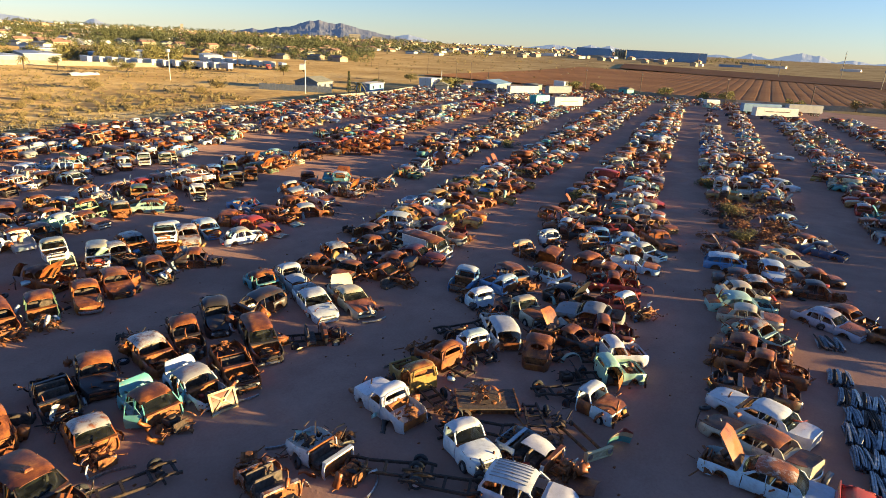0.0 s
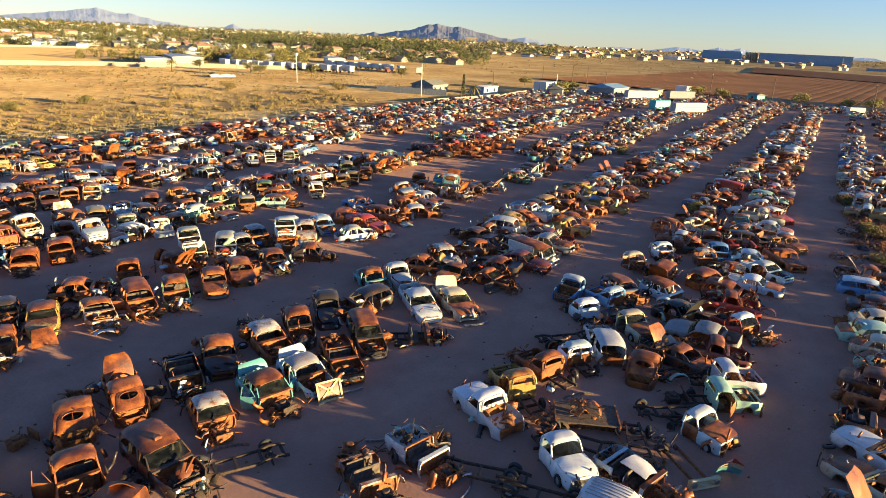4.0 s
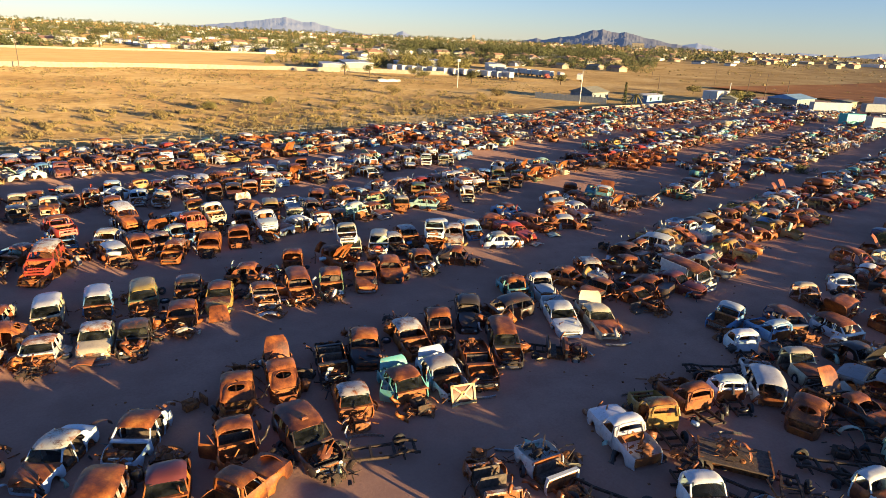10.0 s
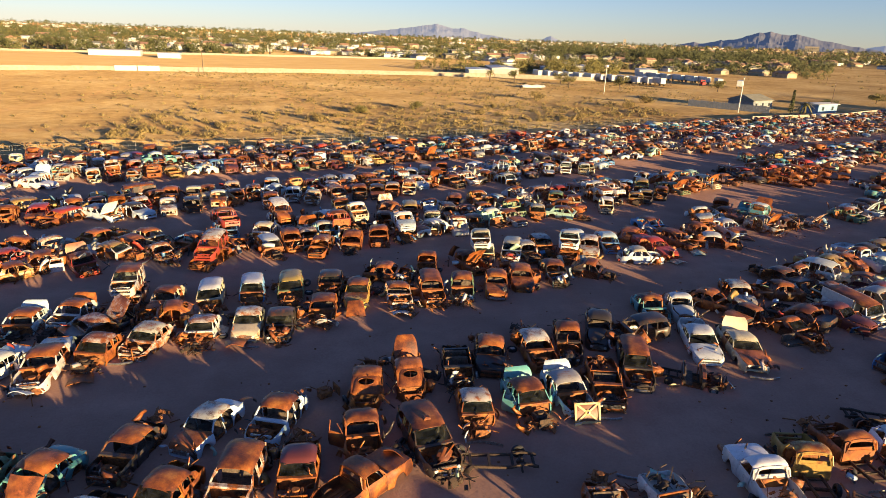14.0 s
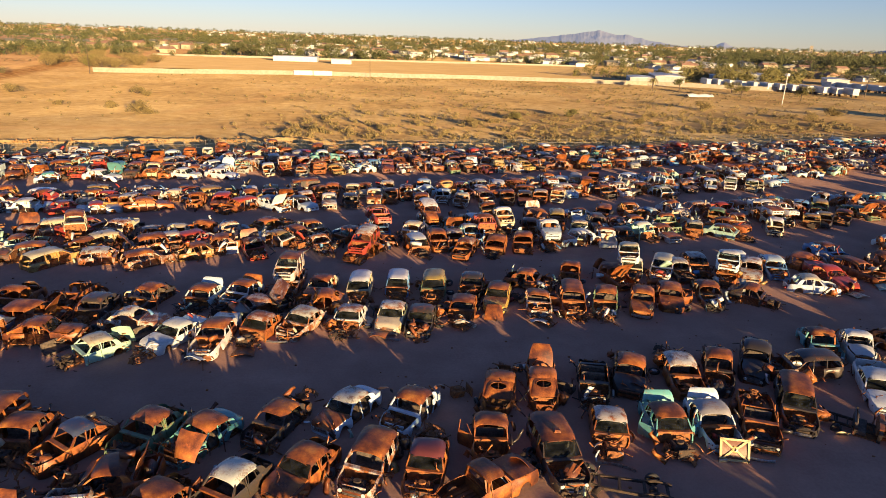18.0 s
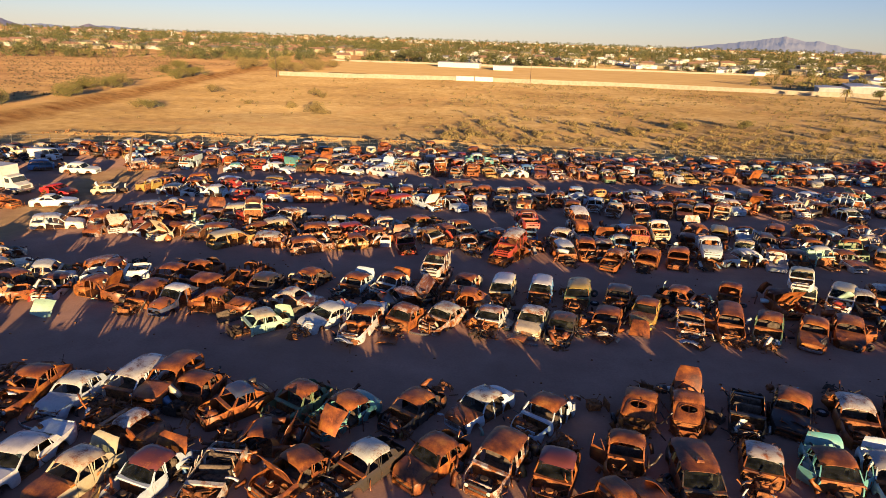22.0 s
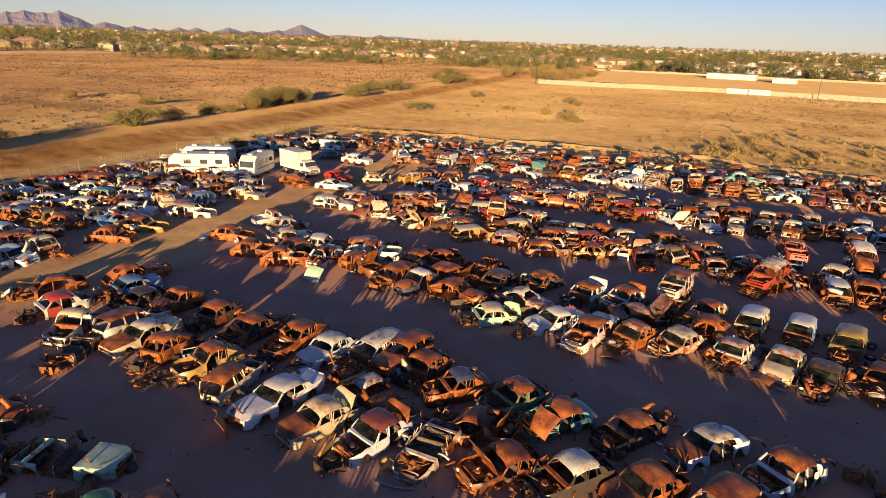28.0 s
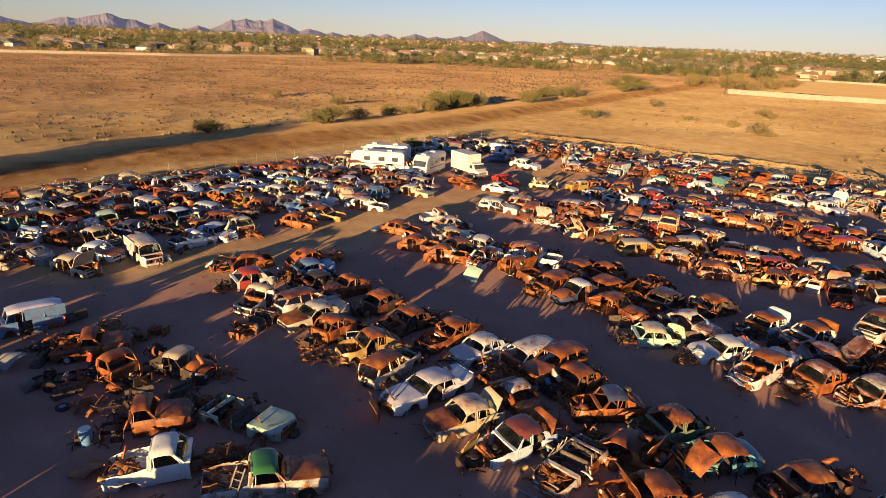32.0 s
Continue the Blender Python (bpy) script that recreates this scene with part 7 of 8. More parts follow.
SCRUB = leaf_material("dry_scrub_leaves", (0.11, 0.08, 0.028), (0.33, 0.245, 0.09))
GREEN = leaf_material("dusty_green_leaves", (0.095, 0.088, 0.026), (0.20, 0.17, 0.047))
PINE = leaf_material("dark_tree_leaves", (0.050, 0.058, 0.019), (0.105, 0.108, 0.036))
BRUSH = leaf_material("dull_brown_brush", (0.06, 0.043, 0.020), (0.19, 0.135, 0.058))
LIME = leaf_material("fresh_yellow_green_leaves", (0.15, 0.135, 0.035), (0.31, 0.27, 0.075))
BARK = grain_material("dry_bark", (0.05, 0.035, 0.025), (0.14, 0.10, 0.07), 8.0)


def leaves(rng, centres, radius, count, size, flat=0.75):
    """Many small tilted leaf clumps round each centre: arrays of vertices and triangles."""
    c = np.repeat(np.asarray(centres, float), count, axis=0)
    rad = np.repeat(np.broadcast_to(np.asarray(radius, float), (len(centres),)), count)
    d = rng.normal(size=(len(c), 3))
    d /= np.linalg.norm(d, axis=1)[:, None]
    d[:, 2] *= flat
    p = c + d * (rad * rng.uniform(0.35, 1.0, len(c)) ** 0.6)[:, None]
    sz = np.repeat(np.broadcast_to(np.asarray(size, float), (len(centres),)), count) * rng.uniform(0.6, 1.5, len(c))
    a, b = rng.normal(size=(len(c), 3)), rng.normal(size=(len(c), 3))
    a *= (sz / np.linalg.norm(a, axis=1))[:, None]
    b *= (sz / np.linalg.norm(b, axis=1))[:, None]
    v = np.stack([p - a, p + a * 0.6 + b, p + a * 0.4 - b], axis=1).reshape(-1, 3)
    return v


def leaf_mesh(name, v, material):
    me = bpy.data.meshes.new(name)
    n = len(v) // 3
    me.vertices.add(len(v))
    me.vertices.foreach_set("co", v.ravel())
    me.loops.add(len(v))
    me.loops.foreach_set("vertex_index", np.arange(len(v), dtype=np.int32))
    me.polygons.add(n)
    me.polygons.foreach_set("loop_start", np.arange(0, len(v), 3, dtype=np.int32))
    me.materials.append(material)
    me.update(calc_edges=True)
    return me


RNG = np.random.default_rng(3)


def scrub(name, spots, material, label, count=58):
    """spots: rows of x, y, radius."""
    c = np.array([(x, y, lift(x, y) + s * 0.34) for x, y, s in spots])
    s = np.array([q[2] for q in spots])
    v, core = leaves(RNG, c, s, count, s * 0.115, 0.6), []
    for k in range(5):
        a = np.array([[math.cos(k * 1.257), math.sin(k * 1.257), 0.0], [math.cos(k * 1.257 + 1.257), math.sin(k * 1.257 + 1.257), 0.0], [0.1, 0.1, 1.0]]) * (0.62, 0.62, 0.75)
        core.append((c[:, None, :] - (0, 0, 0.05)) + a[None] * (s * RNG.uniform(0.75, 1.15, len(s)))[:, None, None] - np.array((0, 0, 1.0)) * (s * 0.34)[:, None, None])
    v = np.concatenate([v] + [q.reshape(-1, 3) for q in core])
    tagged(new(name, leaf_mesh(name, v, material)), label, "scrub", "", "stuff")


def scatter(n, x0, x1, y0, y1, keep, lo, hi):
    out = []
    while len(out) < n:
        x, y = RNG.uniform(x0, x1), RNG.uniform(y0, y1)
        if keep(x, y):
            out.append((x, y, lo + (hi - lo) * RNG.random() ** 1.3))
    return out


def north_of(x, y):
    return y - along(NORTH, min(max(x, -96), 300))


clumpy = lambda x, y: noise.noise(Vector((x * 0.03, y * 0.03, 2))) > RNG.uniform(-0.5, 0.35)
scrub("desert_scrub", scatter(2500, -110, 190, 112, 330, lambda x, y: 9 < north_of(x, y) and west_x(y) < x - 4 and clumpy(x, y) and (x > -40 or RNG.random() < 0.25) and not (x > 125 and y < 200), 0.16, 0.85), SCRUB, "low dry desert bushes scattered over the sand")
scrub("golden_scrub", [(x, along(NORTH, x) + 14 + d, q) for x, d, q in zip(RNG.uniform(-25, 125, 420), np.abs(RNG.normal(0, 24, 420)), RNG.uniform(0.5, 1.25, 420))], SCRUB, "golden dry bushes along the edge of the sand", 110)
scrub("fence_scrub", [(x, along(NORTH, x) + RNG.uniform(6, 13), RNG.uniform(0.4, 1.1)) for x in RNG.uniform(10, 100, 120)], SCRUB, "dry bushes in a band behind the fence")
scrub("west_scrub", scatter(14000, -520, -110, -60, 420, lambda x, y: west_x(y) - x > 42 and clumpy(x, y), 0.18, 0.80), BRUSH, "low dry desert bushes beyond the dirt road", 24)
scrub("ditch_scrub", [(west_x(y) - RNG.uniform(31, 40), y, RNG.uniform(0.4, 1.4)) for y in RNG.uniform(25, 330, 420)], SCRUB, "dry bushes along the ditch beside the road", 34)
scrub("field_scrub", scatter(500, 330, 900, 150, 620, lambda x, y: clumpy(x, y), 0.5, 1.8), SCRUB, "dry bushes at the edges of the fields")


def bush(x, y, size, material, label, lumps=13, count=280):
    b = thing("desert_bush", x, y, 0, label, "bush", "large desert bushes")
    c = [(RNG.normal() * size * 0.55, RNG.normal() * size * 0.55, size * RNG.uniform(0.3, 0.95)) for _ in range(lumps)]
    stems = Shape()
    for q in c:
        stems.beam((0, 0, -0.1), q, 0.05 * size)
    part("stem", stems, BARK, b)
    child("foliage", leaf_mesh("foliage", leaves(RNG, c, size * 0.5, count, size * 0.038), material), b)


for x, y, s, m in ((-136, 151, 2.3, GREEN), (-145, 181, 2.4, GREEN), (-133, 123, 2.6, GREEN), (-127, 103, 1.9, SCRUB), (-163, 255, 3.0, GREEN), (-189, 362, 3.4, SCRUB), (-160, 344, 3.4, SCRUB), (-163, 393, 3.4, SCRUB), (-116, 66, 2.2, GREEN), (-114, 41, 1.7, GREEN), (-133, 112, 3.0, GREEN), (-129, 92, 1.8, GREEN), (-162, 97, 1.6, GREEN), (-191, 91, 1.5, SCRUB), (-132, 116, 3.2, GREEN), (-129, 108, 2.4, GREEN), (-138, 125, 2.2, GREEN), (-118.5, 68, 2.4, GREEN), (-121, 78, 1.7, SCRUB), (-150, 175, 2.6, GREEN), (-157, 234, 3.0, GREEN), (-160, 205, 2.2, SCRUB), (-107, 146, 1.5, GREEN), (-67, 160, 2.3, SCRUB), (-76, 165, 1.8, SCRUB),
                   (-62, 154, 1.5, SCRUB), (-90, 168, 1.3, SCRUB), (-119, 43, 1.6, SCRUB), (-87, 67, 2.0, GREEN), (-91, 76, 1.5, GREEN), (-80, 47, 1.1, GREEN), (-93, 84, 1.6, SCRUB), (-120, 198, 1.6, SCRUB), (28, 165, 1.7, GREEN), (45, 172, 1.9, GREEN), (60, 160, 1.6, SCRUB), (70, 178, 1.5, SCRUB), (98, 205, 2.4, SCRUB),
                   (118, 178, 2.0, SCRUB), (135, 195, 2.6, SCRUB), (15, 150, 1.4, SCRUB), (81.2, 14.0, 1.5, GREEN), (70.1, 11.0, 1.2, GREEN), (106, 60, 1.2, GREEN), (74, 31, 1.3, GREEN), (98, 20.5, 1.2, GREEN), (-180, 330, 3.2, SCRUB), (-190, 350, 3.4, SCRUB), (-185, 380, 3.6, SCRUB), (-195, 410, 3.4, SCRUB), (-175, 415, 3.4, SCRUB), (-160, 420, 3.4, SCRUB), (-205, 440, 3.6, SCRUB),
                   (-148, 131, 3.2, GREEN), (-143, 124, 2.8, GREEN), (-151, 138, 2.6, SCRUB), (-139, 118, 2.2, SCRUB), (-129, 104, 1.6, GREEN), (-126, 96, 1.4, SCRUB), (-147, 165, 1.9, SCRUB), (-152, 172, 2.0, GREEN), (-158, 180, 2.2, GREEN), (-163, 192, 1.8, SCRUB), (-166, 206, 2.3, GREEN), (-172, 218, 2.0, GREEN), (-196, 285, 2.6, GREEN), (-210, 316, 3.0, GREEN), (-218, 330, 2.8, SCRUB), (-150, 335, 3.6, SCRUB), (-168, 352, 3.8, GREEN), (-152, 370, 3.8, SCRUB), (-112, 148, 1.2, SCRUB), (-86, 206, 1.9, SCRUB), (-80, 199, 1.4, SCRUB)):
    bush(x, y, s * (1.3 if x < -100 else 1.0), m, "large feathery green desert bush" if m is GREEN else "large dry brown desert bush")


def tree(x, y, h, spread, material, label, name="tree", lumps=13, count=190):
    t = thing(name, x, y, 0, label, "tree", "trees round the yard")
    trunk = Shape().loft([[(r * math.cos(k * 1.047), r * math.sin(k * 1.047), z) for k in range(6)] for r, z in ((0.05 * h, -0.2), (0.03 * h, h * 0.3), (0.02 * h, h * 0.6))])
    c = [(RNG.normal() * spread * 0.5, RNG.normal() * spread * 0.5, h * RNG.uniform(0.42, 0.9)) for _ in range(lumps)]
    for q in c:
        trunk.beam((0, 0, h * 0.35), q, 0.012 * h)
    part("trunk", trunk, BARK, t)
    child("crown", leaf_mesh("crown", leaves(RNG, c, spread * 0.40, count, spread * 0.045), material), t)


for x, y, h, s, m in ((232, 162, 5.5, 3.2, LIME), (222, 158, 5, 3, LIME), (240, 166, 5, 3, LIME), (285, 128, 6, 3, LIME), (296, 120, 5, 3, LIME), (296, 88, 6, 3, LIME), (300, 62, 6, 3.4, LIME), (298, 70, 5, 3, LIME), (292, 34, 5, 3.2, LIME), (318, 14, 5, 3.2, SCRUB), (322, 2, 5, 3.4, SCRUB),
                      (162, 255, 6, 3.4, GREEN), (140, 262, 5, 3, GREEN), (212, 250, 5, 3, GREEN), (193, 172, 4, 2.6, PINE), (150, 290, 5, 3, GREEN), (128, 297, 6, 3, PINE), (-140, 545, 14, 6, PINE), (-128, 548, 13, 6, PINE), (-70, 560, 13, 6, PINE), (20, 585, 16, 6, PINE), (250, 200, 4, 3, GREEN)):
    tree(x, y, h * (0.8 if m is LIME else 1), s * (1.15 if m is LIME else 1), m, "bushy green tree behind the yard" if m is not SCRUB else "dry thorny tree by the wall")
# out-of-view trees, added to throw the long shadow over the western desert
for x, y, h, s in ((-88, -14, 10, 5), (-95, -10, 9, 4.5), (-83, -18, 10, 5), (-80, -24, 11, 5)):
    tree(x, y, h, s, PINE, "unseen tall tree added to cast the long desert shadow", lumps=18, count=110)
cy = thing("cypress", 166, 161, 0, "tall narrow dark cypress by a house", "tree")
part("trunk", Shape().disc((0, 0, 1), "z", 0.15, 0.2, 2.4, 6), BARK, cy)
child("crown", leaf_mesh("crown", leaves(RNG, [(0, 0, 1.2 + k * 0.7) for k in range(10)], [1.0 - 0.08 * k for k in range(10)], 70, 0.2, 1.2), PINE), cy)


def palm(x, y, h, big=1.0, label="palm with a shaggy crown of fronds"):
    p = thing("palm", x, y, 0, label, "palm", "palms")
    part("trunk", Shape().disc((0, 0, h / 2), "z", 0.16 * big, 0.2 * big, h, 7), BARK, p)
    s = Shape()
    for k in range(26):
        a, up = k * 2.4, 0.9 - 1.5 * (k / 26)
        q = [Vector((math.cos(a) * u * 1.9 * big, math.sin(a) * u * 1.9 * big, h + up * u * 1.6 * big - 1.3 * u * u * big)) for u in (0, 0.5, 1)]
        s.beam(q[0], q[1], 0.3 * big, 0.02).beam(q[1], q[2], 0.22 * big, 0.02)
    part("frond_crown", s, GREEN, p)


palm(170, 159.5, 3.6, 1.5)
palm(116, 300, 5, 1.4, "short golden palm at the edge of the desert lot")


# ---- the ploughed field ----
def field_material():
    m, t, p = mat("ploughed_earth", 0.95)
    p.inputs["Diffuse Roughness"].default_value, p.inputs["Specular IOR Level"].default_value = 0.45, 0.05
    at = t.nodes.new("ShaderNodeTexCoord").outputs["Object"]
    n = maths(t, "ADD", maths(t, "MULTIPLY", noise_tex(t, at, 0.018, 6), 0.6), maths(t, "MULTIPLY", noise_tex(t, at, 0.4, 5, 0.7), 0.4))
    t.links.new(ramp(t, n, (0.35, (0.22, 0.100, 0.045)), (0.65, (0.36, 0.180, 0.080))), p.inputs["Base Color"])
    bump(t, p, noise_tex(t, at, 0.8, 5), 0.5, 0.2)
    return m


def furrowed_field():
    """A field with a deep furrow every few metres, running away from the yard."""
    way, across = Vector((0.988, 0.156)), Vector((-0.156, 0.988))
    rows, v = [], -330.0
    while v < 230:
        for d, z in ((0.0, 0.30), (1.9, 0.36), (3.8, 0.34), (5.0, 0.30), (5.5, 0.19), (5.8, 0.19), (6.3, 0.30)):
            row = []
            for k in range(15):
                p = Vector((318, 0)) + way * (k * 27.5) + across * (v + d + 0.5 * noise.noise(Vector((k * 0.7, v * 0.05, 2))))
                near = 336 - max(0, min(1, (p.y - 10) / 60)) * 30
                row.append((max(p.x, near), p.y, climb(p.x, p.y) + 0.35 + z + 0.06 * noise.noise(Vector((p.x * 0.11, p.y * 0.11, 5)))))
            rows.append(row)
        v += 6.5
    s = Shape().loft(rows, False)
    s.f = [f[::-1] for f in s.f]
    tagged(new("field", s.mesh("field", FIELD, False)), "ploughed brown field with long straight furrows", "field", "", "structure")


def sheet(name, corners, z, material, label):
    n, v = 24, []
    a, b, c, d = [Vector((*q, z)) for q in corners]
    for i in range(n + 1):
        for j in range(n + 1):
            p = (a.lerp(b, i / n)).lerp(d.lerp(c, i / n), j / n)
            v.append((p.x, p.y, z + climb(p.x, p.y) + 0.12 * noise.noise(Vector((p.x * 0.02, p.y * 0.02, 0)))))
    f = [(i * (n + 1) + j, (i + 1) * (n + 1) + j, (i + 1) * (n + 1) + j + 1, i * (n + 1) + j + 1) for i in range(n) for j in range(n)]
    tagged(new(name, link_mesh(name, v, f, material, False)), label, "field", "", "structure")


FIELD = field_material()
furrowed_field()
EARTH = grain_material("dark_turned_earth", (0.12, 0.058, 0.032), (0.21, 0.105, 0.058), 0.05, 0.95, 0, 0.5, False)
sheet("field_2", [(560, -240), (735, -240), (900, 330), (700, 262)], 1.2, EARTH, "band of dark freshly turned earth")
LOT = grain_material("pale_graded_dirt", (0.37, 0.25, 0.11), (0.46, 0.325, 0.15), 0.05, 0.95, 0, 0.2, False)
for soil in (LOT, EARTH, CLOD):
    p = soil.node_tree.nodes["Principled BSDF"]
    p.inputs["Diffuse Roughness"].default_value, p.inputs["Specular IOR Level"].default_value = 0.45, 0.05
sheet("lot", [(-135, 345), (120, 352), (150, 560), (-190, 520)], 0.55, LOT, "graded empty dirt lot behind the wall")

# ---- the town: houses that can be told apart, then the joined rest ----
r = random.Random(44)


def bearing(a, dist):
    return dist * math.cos(radians(a)), dist * math.sin(radians(a))


HOUSE_FORMS = []
for wall, roof, w, d, h, rise in ((STUCCO, TILE, 13, 11, 3.0, 2.2), (STUCCO, ROOF, 12, 10, 2.8, 1.9), (WHITE, WHITE, 15, 5, 2.8, 0.5), (WHITE, ROOF, 14, 9, 2.8, 1.6), (STUCCO, TILE, 11, 9, 5.4, 2.0)):
    HOUSE_FORMS.append(house(0, 0, 0, w, d, h, rise, wall, roof, {WHITE: "white", STUCCO: "tan stucco"}[wall] + " house with a " + {TILE: "terracotta tile", ROOF: "grey shingle", WHITE: "flat white"}[roof] + " roof", "house", 0, "houses of the town"))
placed_houses = []


def town_spot(a, dist):
    x, y = bearing(a, dist)
    return x, y


def put_house(form, x, y, turn):
    if all((x - p) ** 2 + (y - q) ** 2 > 400 for p, q in placed_houses):
        placed_houses.append((x, y))
        o = copy_thing(HOUSE_FORMS[form], pose(x, y, climb(x, y), 0, 0, turn))
        return o


for k in range(210):
    a = r.uniform(34, 176)
    near = 880 if a < 45 else 560 if a < 62 else 600 if a < 112 else 690 + 30 * math.sin(a * 0.11)
    dist = near + 300 * r.random() ** 1.6
    x, y = town_spot(a, dist)
    form = r.choice((2, 2, 2, 2, 3)) if 60 < a < 106 else r.choice((0, 0, 1, 4, 3, 1)) if a > 106 else r.choice((0, 1, 3, 3, 2))
    put_house(form, x, y, r.choice((0, 90)) + r.uniform(-6, 6) + a * 0.2)
for k, o in enumerate(HOUSE_FORMS):
    o.matrix_basis = pose(*bearing(118 + k * 6.7, 700 + 20 * k), 0.011 * (140 + 20 * k), 0, 0, 30)


def far_houses(n):
    walls, roofs = [Shape(), Shape()], [Shape(), Shape(), Shape()]
    for _ in range(n):
        a, dist = r.uniform(14, 180), 720 + 2000 * r.random() ** 1.7
        if 64 < a < 101:
            dist -= 80
        if a < 45 and dist < 1000:
            continue
        x, y = bearing(a, dist)
        pale = r.random() < (0.75 if 58 < a < 108 else 0.22)
        w, d, h = r.uniform(9, 16), r.uniform(8, 12), r.uniform(2.6, 3.6) if pale else r.uniform(2.8, 5.0)
        peak, g = 0.5 if pale else 2.0, climb(x, y)
        walls[1 if pale else 0].box(x - w / 2, x + w / 2, y - d / 2, y + d / 2, g - 0.6, g + h)
        roofs[2 if pale else r.choice((0, 0, 1))].loft([[(x - w / 2 - 0.4, y - d / 2 - 0.3, g + h), (x - w / 2 - 0.4, y + d / 2 + 0.3, g + h), (x - w / 2, y, g + h + peak)], [(x + w / 2 + 0.4, y - d / 2 - 0.3, g + h), (x + w / 2 + 0.4, y + d / 2 + 0.3, g + h), (x + w / 2, y, g + h + peak)]])
    for s, m, label in ((walls[0], STUCCO, "tan walls of the distant town"), (walls[1], WHITE, "white walls of the distant town"), (roofs[0], TILE, "tile roofs of the distant town"), (roofs[1], ROOF, "grey roofs of the distant town"), (roofs[2], WHITE, "flat white roofs of the distant town")):
        tagged(new("distant_town", s.mesh("distant_town", m, False)), label, "town", "", "stuff")


far_houses(1500)


def far_trees(n, near, deep, lo, hi, material, label, name, count=34, a0=14, a1=180, size=0.16, clump=0.0):
    c, s = [], []
    while len(c) < 2 * n:
        a = RNG.uniform(a0, a1)
        dist = near(a) + deep * RNG.random() ** 1.3
        x, y = bearing(a, dist)
        if (64 < a < 101 or a > 108) and dist < 1050 and RNG.random() < (0.55 if a < 105 else 0.3):
            continue
        if noise.noise(Vector((x * 0.012, y * 0.012, 6))) < RNG.uniform(-0.55, 0.45) * (1 - clump) + clump * 0.1:
            continue
        h = lo + (hi - lo) * RNG.random() ** 1.5
        g = climb(x, y) - 0.3
        c += [(x, y, g + h * 0.42), (x + RNG.normal() * h * 0.25, y + RNG.normal() * h * 0.25, g + h * 0.68)]
        s += [h * 0.46, h * 0.34]
    s = np.array(s)
    tagged(new(name, leaf_mesh(name, leaves(RNG, c, s, count, s * size * 1.5, 1.0), material)), label, "trees", "", "stuff")


edge = lambda a: 870 if a < 42 else 560 if a < 62 else 600 if a < 112 else 530 if a < 150 else 590
far_trees(2400, edge, 620, 4.5, 10, PINE, "dark green trees between the houses of the town", "town_trees", 60, 41, 180, 0.105)
far_trees(1700, lambda a: edge(a) + 140, 700, 6, 12, PINE, "taller dark trees among the streets of the town", "street_trees", 56, 38, 180, 0.10, 0.35)
far_trees(2200, edge, 560, 3, 7, GREEN, "olive trees and shrubs between the houses", "town_shrubs", 46, 41, 180, 0.115)
far_trees(5200, lambda a: 950, 1900, 6, 13, PINE, "dark trees far behind the town", "far_woods", 26, 36, 180, 0.15)
far_trees(2200, lambda a: 900, 1500, 5, 10, GREEN, "olive trees far behind the town", "far_shrubs", 22, 30)
far_trees(70, lambda a: 560, 50, 4, 11, PINE, "loose row of dense trees behind the empty lot", "lot_trees", 120, 76, 112, 0.11, 0.9)
far_trees(260, lambda a: 1420, 700, 4, 8, GREEN, "low trees beyond the fields", "field_trees", 26, 8, 38)
far_trees(90, lambda a: 400, 120, 5, 10, GREEN, "green trees round the white industrial buildings", "works_trees", 110, 58, 76, 0.10)
far_trees(260, lambda a: 780, 500, 9, 15, PINE, "tall trees in the old part of town", "tall_trees", 90, 46, 64, 0.09)

# ---- large far buildings ----
hall = thing("blue_warehouse", 1290, 445, 108, "very long blue metal warehouse on the horizon", "warehouse", z=climb(1290, 445))
part("wall", Shape().box(-125, 24, -30, 30, -2, 17), BLUE, hall)
part("wall", Shape().box(55, 122, -30, 30, -2, 18), BLUE, hall)
part("roof", Shape().box(-126, 25, -31, 31, 17, 17.8), WHITE, hall)
part("canopy", Shape().box(-125, 24, -34, -30.2, 5, 6), WHITE, hall)
for k in range(5):
    part("silo", Shape().disc((28 + k * 5.0, -34, 8), "z", 2.3, 2.5, 20, 12), STUCCO, hall)
for a, d, w, h in ((43.6, 2350, 40, 9), (41.7, 2300, 34, 5), (57.6, 1900, 7, 12)):
    x, y = bearing(a, d)
    o = thing("tall_building", x, y, a + 90, "pale multi-storey building among distant trees", "building", z=climb(x, y))
    part("wall", Shape().box(-w / 2, w / 2, -8, 8, -1, h + 8), BLOCK, o)
    part("roof", Shape().box(-w / 2 - 0.4, w / 2 + 0.4, -8.4, 8.4, h + 8, h + 8.8), BLOCK, o)
    for k in range(int(w / 5)):
        for j in range(3):
            part("window", Shape().box(-w / 2 + 1.5 + k * 5, -w / 2 + 4 + k * 5, 7.98, 8.06, 3 + j * 4, 5 + j * 4), PANE, o)


# low sheds beyond the fields
for k in range(18):
    x, y = bearing(r.uniform(3, 36), r.uniform(1150, 1500))
    w, h = r.uniform(14, 45), r.uniform(3, 5)
    house(x, y, r.uniform(80, 110), w, 14, h, 0.6, r.choice((WHITE, STUCCO, GREY, BLUE)), r.choice((WHITE, ROOF)), "low pale shed beyond the ploughed fields", "shed", 0, "sheds beyond the fields")
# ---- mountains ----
def far_rock(name, dark, light, haze):
    """Rock of the far backdrop; haze is put into its colour and glow."""
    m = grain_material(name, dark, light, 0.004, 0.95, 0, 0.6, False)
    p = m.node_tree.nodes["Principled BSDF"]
    p.inputs["Emission Color"].default_value, p.inputs["Emission Strength"].default_value = (*haze, 1), 1.0
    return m


